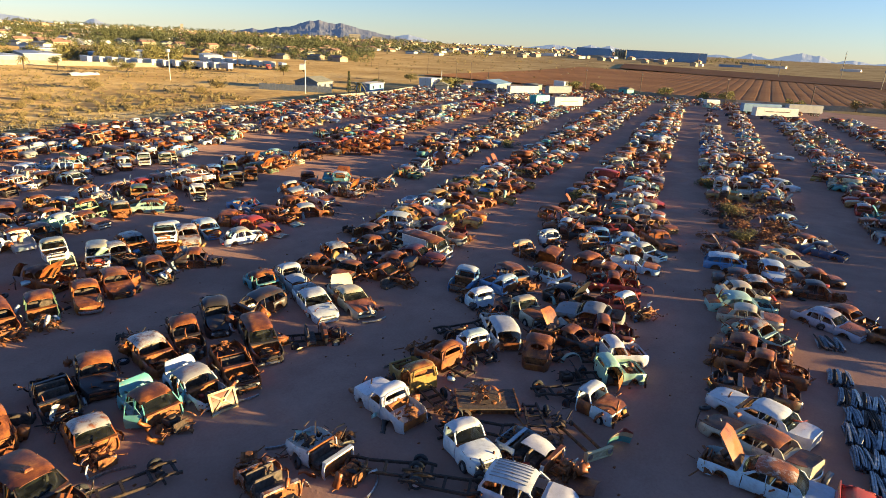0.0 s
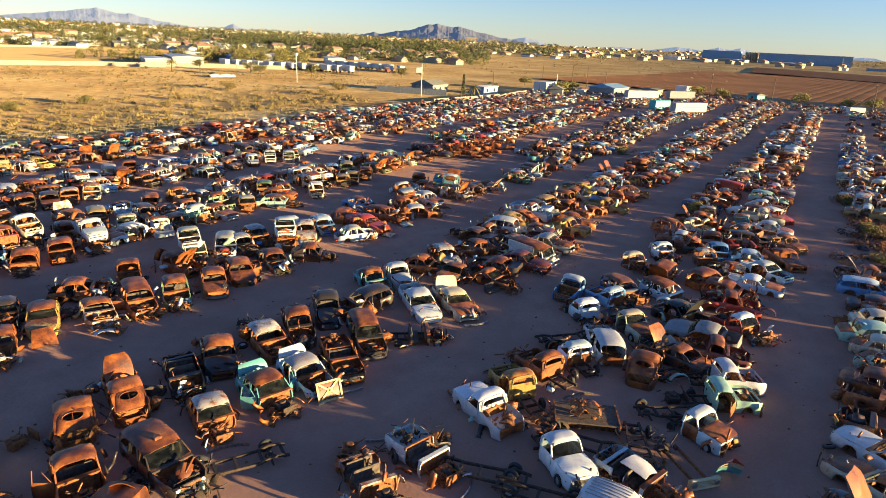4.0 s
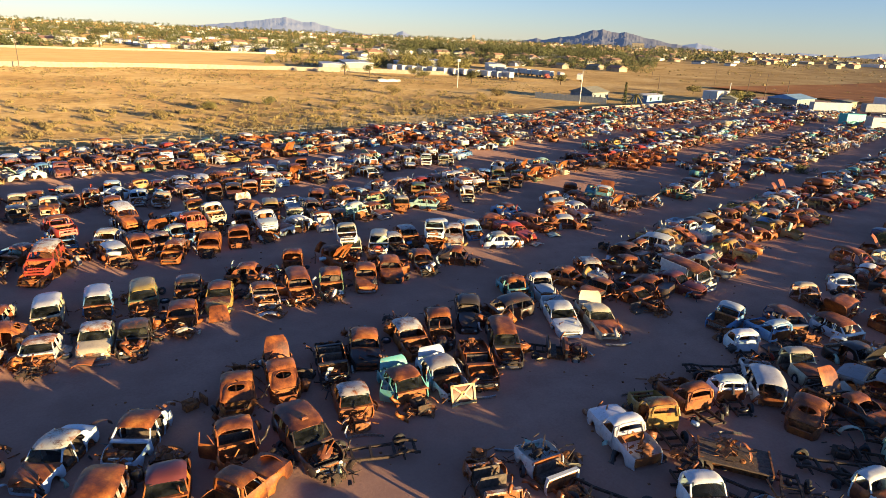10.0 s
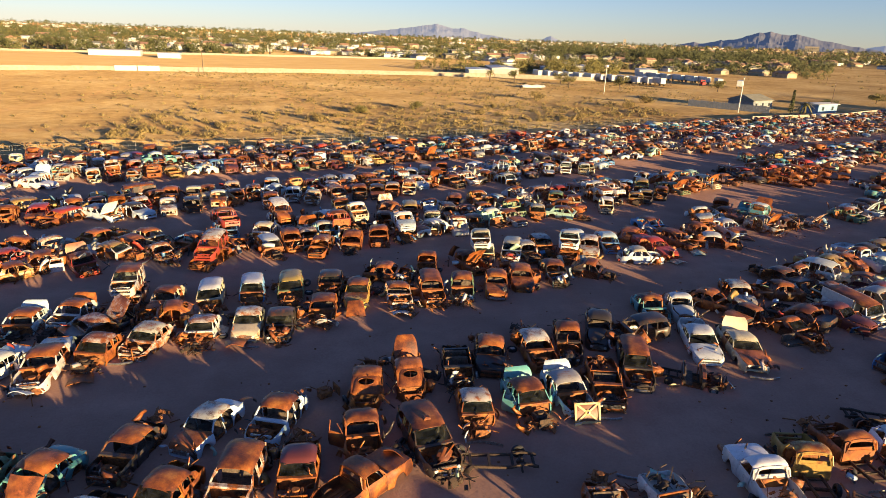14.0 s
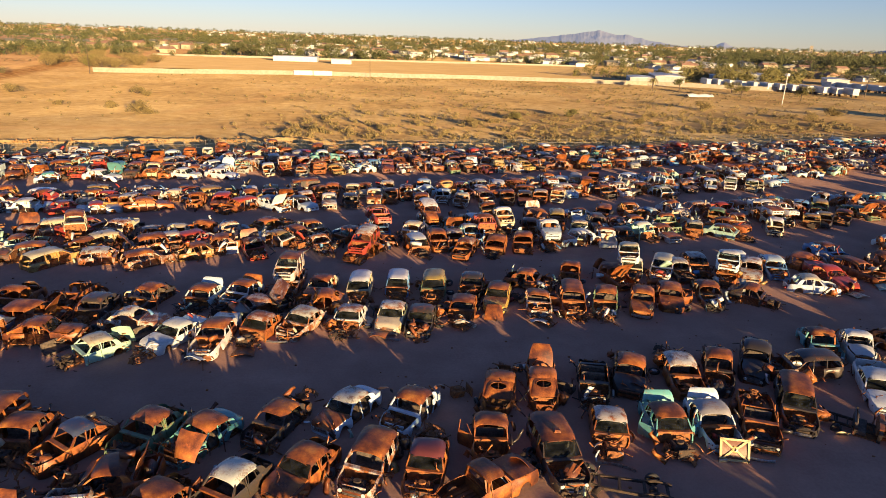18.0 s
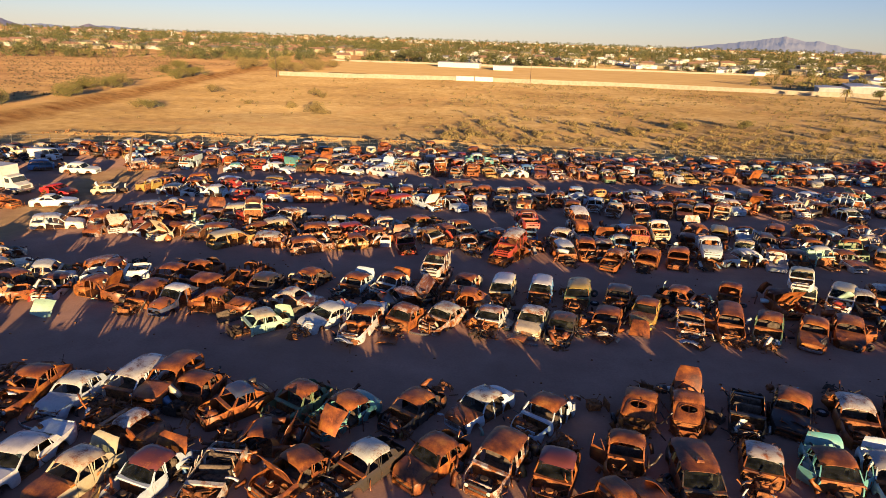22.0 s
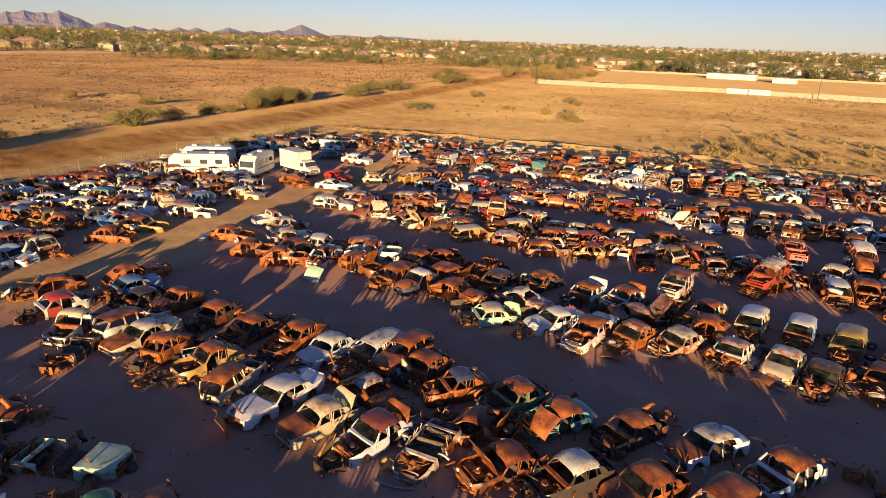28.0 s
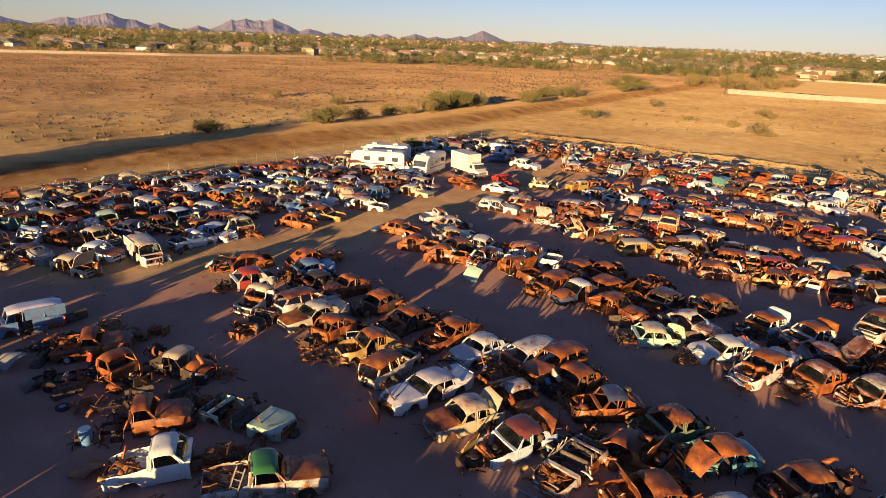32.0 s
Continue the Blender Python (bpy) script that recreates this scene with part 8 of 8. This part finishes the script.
# paled and blued tones plus a weak emission stand in for distance haze
HAZY_ROCK = far_rock("hazy_brown_rock", (0.13, 0.115, 0.125), (0.22, 0.18, 0.19), (0.036, 0.036, 0.045))
HAZE_BLUE = far_rock("haze_blued_rock", (0.075, 0.085, 0.11), (0.14, 0.135, 0.15), (0.012, 0.017, 0.028))
HAZED = far_rock("haze_paled_rock", (0.12, 0.125, 0.145), (0.16, 0.165, 0.18), (0.062, 0.069, 0.082))


def range_of(name, peaks, dist, material, label, rough=0.35, depth=420):
    """A ridge made of peaks: bearing, elevation angle and half width at the foot, in degrees."""
    lo, hi = min(p[0] - p[2] for p in peaks), max(p[0] + p[2] for p in peaks)
    n, m, v = int((hi - lo) / 0.05), 24, []
    for i in range(n + 1):
        a = lo + (hi - lo) * i / n
        h = sum((pe * max(0.0, 1 - abs(a - pa) / pw)) ** 10 for pa, pe, pw in peaks) ** 0.1
        h += 0.085 * min(h * 2, 1) * noise.fractal(Vector((a * 1.1, dist, 0)), 1.0, 2.1, 4)
        for j in range(m + 1):
            u = -1 + 2 * j / m
            x, y = bearing(a, dist + u * depth)
            ridge = noise.fractal(Vector((x * 0.0035, y * 0.0035, 1.0)), 0.8, 2.2, 6)
            flank = (1 - abs(u) ** 0.9) * (1 + rough * 1.4 * ridge * min(1, abs(u) * 3))
            v.append((x, y, (dist * math.tan(radians(h)) + 19) * flank - 4))
    f = [(i * (m + 1) + j, i * (m + 1) + j + 1, (i + 1) * (m + 1) + j + 1, (i + 1) * (m + 1) + j) for i in range(n) for j in range(m)]
    tagged(new(name, link_mesh(name, v, f, material, False)), label, "mountain", "", "structure")


range_of("mountain", [(46.6, 1.50, 5.6), (47.4, 1.34, 4.0), (44.8, 1.36, 6.0), (50.1, 0.78, 3.0), (52.1, 0.56, 2.4), (42.4, 0.82, 5.0), (40.6, 0.50, 4.0)], 3600, HAZE_BLUE, "isolated dark rocky mountain beyond the town", 0.3)
range_of("mountain_2", [(154.4, 1.44, 3.3), (155.4, 1.24, 2.8), (156.6, 1.34, 4.0), (157.7, 1.20, 2.2), (160.3, 0.62, 2.1), (166.9, 1.26, 4.7), (168.0, 0.95, 2.8), (169.6, 0.90, 3.2), (164.9, 0.78, 2.8), (163.3, 0.70, 2.5), (173.8, 0.70, 3.2), (176.5, 0.7, 2.8), (151.4, 0.76, 2.5), (149.4, 0.55, 1.9)], 4000, HAZY_ROCK, "jagged brown desert mountains along the horizon", 0.35)
range_of("mountain_3", [(136.4, 1.12, 2.9), (138.4, 0.62, 2.4), (140.5, 0.5, 2.4), (142.3, 0.66, 2.4), (144.8, 0.58, 1.5), (146.1, 0.58, 1.5), (129.7, 0.54, 1.5), (148.0, 0.4, 1.4)], 3700, HAZY_ROCK, "pointed brown hills beyond the town", 0.25)
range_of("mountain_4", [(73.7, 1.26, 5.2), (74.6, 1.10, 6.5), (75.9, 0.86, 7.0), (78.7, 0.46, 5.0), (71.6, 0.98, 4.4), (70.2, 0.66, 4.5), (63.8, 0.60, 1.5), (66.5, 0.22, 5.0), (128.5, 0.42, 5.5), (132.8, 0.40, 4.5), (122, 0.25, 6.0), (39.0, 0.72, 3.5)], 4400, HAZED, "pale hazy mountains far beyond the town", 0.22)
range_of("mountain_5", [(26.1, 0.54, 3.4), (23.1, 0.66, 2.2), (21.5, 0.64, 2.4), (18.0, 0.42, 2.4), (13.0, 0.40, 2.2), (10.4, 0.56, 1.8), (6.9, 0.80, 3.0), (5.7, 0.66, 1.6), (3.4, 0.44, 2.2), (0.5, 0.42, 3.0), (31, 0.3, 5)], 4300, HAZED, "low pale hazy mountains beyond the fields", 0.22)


# ---- loose parts lying between the wrecks ----
def loose_meshes():
    made = {}
    made["hood"] = plate(-0.62, 0.62, -0.70, 0.70, lambda x, v: 0.16 * (1 - v * v) - 0.12 * x * x, 0.03, 6, 8, lambda x: 0.92 + 0.2 * x).dent(0.06, 1.5, 2).mesh("panel", PAINT)
    s = Shape().loft([[(x, y, z) for y, z in ((-0.04, 0), (0.04, 0), (0.07, 0.45), (0.03, 0.72), (-0.05, 0.72), (-0.06, 0.4))] for x in (-0.55, -0.2, 0.2, 0.5)])
    s.beam((-0.5, 0, 0.7), (-0.35, -0.02, 1.15), 0.04).beam((-0.35, -0.02, 1.15), (0.45, -0.02, 1.15), 0.04).beam((0.45, -0.02, 1.15), (0.48, 0, 0.7), 0.04)
    made["door"] = s.dent(0.03, 2, 5).mesh("panel", PAINT)
    rings = []
    for k in range(9):
        a = math.pi * k / 8
        rings.append([(0.62 * math.cos(a) * q, w, 0.55 * math.sin(a) * q + 0.05) for q, w in ((1.0, -0.12), (1.12, 0.10), (1.10, 0.14), (0.96, -0.10))])
    made["fender"] = Shape().loft(rings).dent(0.05, 2, 7).mesh("panel", PAINT)
    rings = []
    for k in range(9):
        v = -1 + k / 4
        rings.append([(0.14 - 0.2 * v * v + a, v * 0.92, 0.1 + b) for a, b in ((0, -0.08), (0.05, -0.05), (0.05, 0.05), (0, 0.08), (-0.02, 0))])
    made["bumper"] = Shape().loft(rings).mesh("bar", CHROME)
    s = Shape()
    for side in (-1, 1):
        rings = [[(x, side * y - 0.05, z), (x, side * y + 0.05, z), (x, side * y + 0.05, z + 0.12), (x, side * y - 0.05, z + 0.12)] for x, y, z in ((-2.2, 0.45, 0.35), (-1.5, 0.45, 0.48), (-0.9, 0.48, 0.3), (0.9, 0.42, 0.3), (1.5, 0.36, 0.42), (2.1, 0.36, 0.36))]
        s.loft(rings)
    made["rails"] = s.dent(0.03, 1, 3).mesh("side_rail", DARK)
    made["cross"] = Shape().box(-0.06, 0.06, -0.46, 0.46, 0.33, 0.43).mesh("crossmember", DARK)
    made["axle"] = Shape().disc((0, 0, 0.33), "y", 0.05, 0.06, 1.5, 8).disc((0, 0, 0.33), "y", 0.16, 0.2, 0.22, 10).mesh("axle", DARK)
    made["drum"] = Shape().disc((0, 0, 0.44), "z", 0.27, 0.29, 0.88, 14).disc((0, 0, 0.3), "z", 0.29, 0.305, 0.04, 14).disc((0, 0, 0.6), "z", 0.29, 0.305, 0.04, 14).mesh("shell", PAINT)
    return made


LOOSE = loose_meshes()
CALLED = {"hood": ("loose_hood", "detached hood lying on the dirt", "hood"), "door": ("loose_door", "detached door leaning among wrecks", "car door"), "fender": ("loose_fender", "torn-off curved fender on the dirt", "fender"), "bumper": ("loose_bumper", "pitted chrome bumper on the dirt", "bumper"),
          "engine": ("junk_motor", "greasy engine block standing on the dirt", "engine"), "tyre": ("old_tyre", "old wheel lying on the dirt", "wheel"), "frame": ("bare_chassis", "bare rusted car chassis on its axles", "chassis"), "scrap": ("scrap_heap", "small heap of bent rusted scrap", "scrap"), "drum": ("oil_drum", "dented steel drum", "drum"), "seat": ("torn_bench", "torn bench seat lying outside", "car seat")}


def loose(kind, x, y, turn, colour="rust", rx=0.0, ry=0.0, z=None, label="", r=random.Random(1)):
    name, say, cat = CALLED[kind]
    if kind in ("hood", "door", "fender", "drum") and not label:
        label = WORDS[colour] + " " + say
    up = {"hood": 0.08}.get(kind, 0.0) if z is None else z
    q = r.randrange(6)
    single = {"engine": lambda: shared(("engine", q % 2), lambda: engine_mesh(q % 2)), "seat": lambda: shared(("seat", 1.92), lambda: None), "scrap": lambda: shared(("wreckage", q), lambda: wreckage_mesh(q, RUST if q % 3 else DARK))}
    me = LOOSE[kind] if kind in ("hood", "door", "fender", "bumper", "drum") else single[kind]() if kind in single else None
    o = new(name, me)
    o.matrix_basis = pose(x, y, up + lift(x, y) - (0.3 if kind in ("engine", "seat") else 0.1 if kind == "scrap" else 0), rx, ry, turn)
    o.color = tint(colour, r)
    tagged(o, label or say, cat, "loose " + cat + " parts")
    if kind == "tyre":
        w = child("tyre", TYRE, o, None, "", pose(0, 0, 0.1, 90))
        child("rim", RIM, w, tint(r.choice(("rust", "grey", "white")), r))
    elif kind == "frame":
        child("side_rail", LOOSE["rails"], o)
        for k in (-2.0, -1.0, 0.1, 1.0, 1.9):
            child("crossmember", LOOSE["cross"], o, None, "", pose(k, 0, 0))
        for k in (-1.4, 1.5):
            child("axle", LOOSE["axle"], o, None, "", pose(k, 0, 0))
            for side in (-1, 1):
                if r.random() < 0.55:
                    w = child("wheel", TYRE, o, None, "", pose(k, side * 0.78, 0.335, 0, 0, 0 if side > 0 else 180))
                    child("rim", RIM, w, tint(r.choice(("rust", "grey", "white")), r))
    return o


# parts that stand out
loose("hood", 4.0, 39.4, 80, "patchy", 0, 28, 0.45)
loose("hood", -1.8, 37.4, 85, "orange", 0, 8, 0.45)
loose("hood", 9.6, 40.2, 80, "ice", 0, 14, 0.2, "pale blue hood propped on the dirt")
loose("hood", 4.3, 22.9, 70, "white", 15, 40, 0.6)
loose("hood", 5.5, 23.6, 70, "rust", 20, 50, 0.65)
loose("door", 12.7, 26.8, 150, "mint", 35, 0, 0.1, "mint green door lying across the dirt")
loose("bumper", 10.2, 24.2, 70)
loose("frame", 9.9, 22.6, 165)
loose("engine", 3.0, 30.5, 20)
loose("hood", -18.0, 36.6, 100, "mint", 0, 75, 0.7, "pale green panel standing upright beside a wreck")
loose("door", -15.9, 54.4, 20, "clean", 5, 0, 0, "white door standing upright by the row")
loose("hood", -12.6, 34.2, 75, "ice", 0, 30, 0.3)
for x, y, a in ((32.2, 20.6, 150), (36.4, 16.8, 20), (23.2, 13.4, 110), (34.0, 13.4, 160), (29.4, 11.6, 140), (17.8, 15.0, 120), (18.6, 12.3, 115), (25.0, 11.2, 40), (-35.6, 4.6, 80), (-14.0, 21.6, 60)):
    loose("frame", x, y, a)
upright = thing("upright_hood", 26.8, 7.6, -43, "rounded teal and red truck hood standing on its rear edge", "hood")
for a, b, tone, say in ((0.0, 0.42, "teal", "teal lower band"), (0.42, 0.80, "cream", "faded pink band"), (0.80, 1.22, "red", "red rusted crown")):
    child("skin", plate(a, b, -0.62, 0.62, lambda x, v: 0.20 * (1 - v * v) - 0.16 * x * x, 0.03, 4, 9, lambda x: math.sqrt(max(0.02, 1 - (x / 1.26) ** 3))).mesh("skin", PAINT), upright, COLOURS[tone], say, pose(0, 0, 0.02, 0, 0, -90) @ pose(0, 0, 0, 0, -76))
nose = thing("truck_nose", 25.0, 7.95, -118, "cream truck front panel with grille still on bare rails", "truck front")
c_nose = (0.62, 0.50, 0.26, 0.34)
for z0, z1 in ((0.12, 0.22), (0.56, 0.66)):
    child("grille_bar", Shape().box(0, 0.16, -0.76, 0.76, z0, z1, 0.04).dent(0.03, 3, 4).mesh("grille_bar", PAINT), nose, c_nose)
for side in (-1, 1):
    child("lamp_panel", Shape().box(-0.10, 0.14, side * 0.60 - 0.18, side * 0.60 + 0.18, 0.18, 0.60, 0.05).mesh("lamp_panel", PAINT), nose, c_nose)
    child("lamp_ring", Shape().disc((0.15, side * 0.60, 0.40), "x", 0.13, 0.15, 0.05, 14).mesh("lamp_ring", CHROME), nose)
    child("rail", Shape().beam((0.0, side * 0.36, 0.28), (-2.7, side * 0.40, 0.36), 0.08, 0.14).mesh("rail", RUST), nose, None, "rusted frame rail")
for k in range(4):
    child("slat", Shape().box(0.05, 0.11, -0.44, 0.44, 0.27 + k * 0.07, 0.30 + k * 0.07, 0.01).mesh("slat", PAINT), nose, c_nose)
loose("hood", 23.0, 10.1, 86, "clean", 9, -8, 0.98, "crumpled white hood thrown on a roofless wreck")
loose("bumper", 23.1, 8.5, 92, "rust", 0, 20, 0.2, "bent bumper leaning on the nose of a wreck")
loose("hood", 22.4, 7.6, 100, "rust", 0, 12, 0.3)
loose("hood", -22.8, 15.6, 60, "rust", 0, 68, 0.7, "rusted hood standing upright against a white sedan")
loose("door", -17.6, 17.3, 100, "gold", 20, 0, 0.1)
loose("scrap", -29.9, 16.2, 30)
loose("hood", -9.6, 23.9, 70, "orange", 0, -50, 1.6, "rust-orange hood raised against a roof")
loose("hood", -34.2, 33.0, 30, "mint", 60, 20, 0.6, "pale green fender panel among dark wrecks")
loose("drum", -29.1, 3.6, 0, "blue", 0, 0, 0.0, "blue and red steel drum standing on the dirt")
loose("hood", -26.8, 3.2, 200, "rust", 0, 14, 0.2)
loose("hood", -39.4, 1.8, 30, "grey", 18, 0, 0.5, "large grey sheet propped on scrap")
loose("hood", -36.4, 2.6, 10, "dark", 3, 0, 0.12, "dark flat steel sheet on the dirt")
loose("engine", -39.0, 9.6, 40)
loose("engine", -36.4, 8.8, 10)
for x, y in ((-32.2, 4.4), (-31.0, 5.4), (-34.0, 8.6), (-23.6, 3.2), (-22.8, 4.2), (17.7, 18.3), (26.3, 10.6), (24.0, 15.0), (-14.1, 19.0), (1.5, 15.0)):
    loose("scrap", x, y, x * 40)

brace_panel = thing("braced_panel", 16.2, 24.8, 0, "cream car hood underside with a pressed cross brace, standing on edge", "car panel")
brace_panel.matrix_basis = pose(16.2, 24.6, 0.05, 0, 0, -10) @ pose(0, 0, 0, -24)
c_cream, c_rust = (0.50, 0.33, 0.11, 0.2), (0.13, 0.032, 0.005, 0.15)
child("skin", plate(-0.72, 0.72, 0.0, 1.12, lambda x, v: 0.05 * (1 - v * v), 0.03, 8, 6).mesh("skin", PAINT), brace_panel, c_rust, "rusted recessed skin", pose(0, 0, 0, 90))
for a, b, w in (((-0.62, 0.06), (-0.12, 0.52), 0.10), ((0.12, 0.66), (0.62, 1.06), 0.10), ((0.62, 0.06), (0.12, 0.52), 0.10), ((-0.12, 0.66), (-0.62, 1.06), 0.10), ((-0.72, 0.07), (0.72, 0.07), 0.11), ((-0.70, 1.06), (0.70, 1.06), 0.10), ((-0.66, 0.0), (-0.66, 1.1), 0.11), ((0.66, 0.0), (0.66, 1.1), 0.11)):
    child("brace", Shape().beam((a[0], -0.075, a[1]), (b[0], -0.075, b[1]), 0.05, w).mesh("brace", PAINT), brace_panel, c_cream)
child("brace_hub", Shape().disc((0, -0.075, 0.59), "y", 0.13, 0.16, 0.07, 16, 0.07).mesh("brace_hub", PAINT), brace_panel, c_cream)
bed = thing("flatbed", 25.2, 14.4, 130, "weathered flat truck bed loaded with rusted parts", "truck bed")
for k in range(7):
    part("plank", Shape().box(-1.6, 1.6, -0.98 + k * 0.28, -0.72 + k * 0.28, 0.55, 0.62), TIMBER, bed)
part("edge_rail", Shape().box(-1.66, -1.58, -1.0, 1.0, 0.5, 0.68).box(1.58, 1.66, -1.0, 1.0, 0.5, 0.68), RUST, bed)
for side in (-1, 1):
    part("support_beam", Shape().box(-1.6, 1.6, side * 0.45 - 0.06, side * 0.45 + 0.06, 0, 0.55), RUST, bed)
loose("scrap", 25.2, 14.5, 20, z=0.62)
loose("fender", 25.5, 14.3, 80, "rust", 10, 0, 0.65)
ladder = thing("ladder", -21.9, 8.3, 66, "short aluminium ladder leaning on a pickup bed", "ladder")
ladder.matrix_basis = pose(-20.2, 6.6, 0.05, 0, -52, 120)
for side in (-1, 1):
    part("stile", Shape().beam((0, side * 0.2, 0), (2.2, side * 0.2, 0), 0.06, 0.09), STEEL, ladder)
for k in range(7):
    part("rung", Shape().beam((0.15 + k * 0.31, -0.2, 0), (0.15 + k * 0.31, 0.2, 0), 0.04), STEEL, ladder)


# ---- stacks of old bumpers ----
def broad_bumper(seed, material):
    """A broad pressed-steel bumper lying on its back, with a step along its face and turned-in ends."""
    q, s, rings = random.Random(seed), Shape(), []
    for k in range(9):
        v = -1 + k / 4
        wide = 0.24 * (1 - 0.25 * v ** 4)
        x, y, z = 0.03 * v * v, v * 0.92, 0.03 - 0.03 * abs(v) ** 5
        rings.append([(x + a * wide, y, z + b) for a, b in ((-0.5, -0.02), (-0.42, 0.03), (-0.10, 0.04), (-0.04, 0.005), (0.06, 0.005), (0.12, 0.05), (0.42, 0.04), (0.5, -0.02), (0.4, -0.04), (-0.4, -0.04))])
    return s.loft(rings).dent(0.03, 2.0, seed).mesh("bumper", material)


TARNISHED = grain_material("tarnished_chrome", (0.05, 0.045, 0.045), (0.36, 0.38, 0.42), 5.0, 0.35, 0.85, 0.25)
BROAD = [broad_bumper(k, (CHROME, TARNISHED, TARNISHED, DARK)[k]) for k in range(4)]


def bumper_stack(x, y, turn, count, seed, label):
    q = random.Random(seed)
    o = thing("bumper_stack", x, y, turn, label, "bumpers")
    for layer in range(3):
        for b in range(count):
            child("bumper", BROAD[q.choice((0, 1, 1, 2, 2, 3, 3))], o, None, "", pose(b * 0.27 + q.uniform(-0.05, 0.05), q.uniform(-0.14, 0.14), 0.06 + layer * 0.13, q.uniform(-4, 4), q.uniform(-34, 34), q.uniform(-9, 9)))


for x, y, n in ((42.1, -1.3, 5), (40.0, -4.0, 12), (37.8, -4.5, 12), (35.7, -4.9, 13), (33.5, -5.1, 12), (31.4, -5.4, 10)):
    bumper_stack(x, y, 97, n, round(x), "dense stack of dull chrome bumpers lying side by side")
bumper_stack(47.6, -0.4, 108, 6, 5, "small stack of dull chrome bumpers on the dirt")

# ---- parts strewn between the near rows: lids and scrap before the noses, doors along the flanks ----
r = random.Random(77)
spots = sorted((p for p in PLACED if math.hypot(p[0], p[1]) < 74 and p[1] > 3), key=lambda p: math.hypot(p[0], p[1]))
for px, py, head, long_half, wide_half in spots:
    for end in (1, -1, 0, 0):
        if r.random() > (0.75 if end == 1 else 0.40):
            continue
        if end:
            d, side = end * (long_half + r.uniform(0.15, 0.6)), r.uniform(-0.5, 0.5)
            kind = r.choice(("hood", "hood", "scrap", "scrap", "bumper", "fender", "engine"))
        else:
            d, side = r.uniform(-1.2, 1.6), r.choice((-1, 1)) * (wide_half + 0.35)
            kind = r.choice(("door", "scrap", "scrap", "tyre", "fender", "seat"))
        x, y = round(px + d * math.cos(head) - side * math.sin(head), 2), round(py + d * math.sin(head) + side * math.cos(head), 2)
        if y < 4 or not off_aisle(x, y, 2.2) or not fits(x, y, 0, 0.3, 0.3, 1.0):
            continue
        colour = r.choice(("rust", "rust", "rust", "orange", "brown", "brown", "brown", "patchy", "ice", "grey", "cream", "mint", "dark", "dark"))
        tip = {"hood": r.choice((r.uniform(-8, 10), r.uniform(20, 45))), "door": r.uniform(60, 88), "fender": r.uniform(-20, 60)}.get(kind, 0)
        up = 0.12 + (0.55 * abs(math.sin(radians(tip))) if kind == "hood" else 0) if kind in ("hood", "door", "fender") else None
        loose(kind, x, y, round(math.degrees(head) + r.uniform(-35, 35)), colour, tip if kind != "hood" else 0, tip if kind == "hood" else 0, up, r=r)


# ---- tyres and stones along the fences ----
tyres = Shape()
for k in range(120):
    x, y = -93 + r.uniform(0, 16), 76 + r.uniform(0, 7)
    if x < west_x(y) + 1:
        continue
    tyres.disc((x, y, lift(x, y) + 0.1 + 0.2 * r.randrange(3)), "z", 0.3, 0.335, 0.19, 10, 0.18)
tagged(new("tyre_heap", tyres.mesh("tyre_heap", RUBBER)), "heap of old tyres in the fence corner", "tyres", "", "stuff")
stones = Shape()
for k in range(900):
    x, y = r.uniform(-50, 70), r.uniform(6, 60)
    q = r.uniform(0.02, 0.07)
    stones.box(x - q, x + q, y - q * 0.8, y + q * 0.8, lift(x, y) - 0.02, lift(x, y) + q, q * 0.4)
tagged(new("dirt_litter", stones.mesh("dirt_litter", RUST, False)), "small stones and rusted bits on the dirt", "litter", "", "stuff")

# the jumble of parts round the old cabs
q = random.Random(31)
for k in range(46):
    x, y = q.uniform(-45, -29), q.uniform(2.5, 11)
    if y < 8.6 + (x + 40) * 0.25 and fits(x, y, 0, 0.25, 0.25, 1.0):
        kind = q.choice(("scrap", "scrap", "scrap", "engine", "tyre", "fender", "hood", "seat"))
        loose(kind, round(x, 1), round(y, 1), q.uniform(0, 360), q.choice(("rust", "brown", "dark", "grey")), 0, q.uniform(0, 30) if kind == "hood" else 0, r=q)

# the long heap of twisted scrap between two rows
for k in range(95):
    x = q.uniform(68, 88)
    y, d = (x - 76) * 0.2 + q.uniform(6, 15.5), q.random()
    loose("scrap" if d < 0.8 else "fender" if d < 0.9 else "hood", round(x, 1), round(y, 1), q.uniform(0, 360), q.choice(("brown", "dark", "rust")), q.uniform(-15, 15), q.uniform(-15, 15), q.choice((0.1, 0.1, 0.5)), r=q)
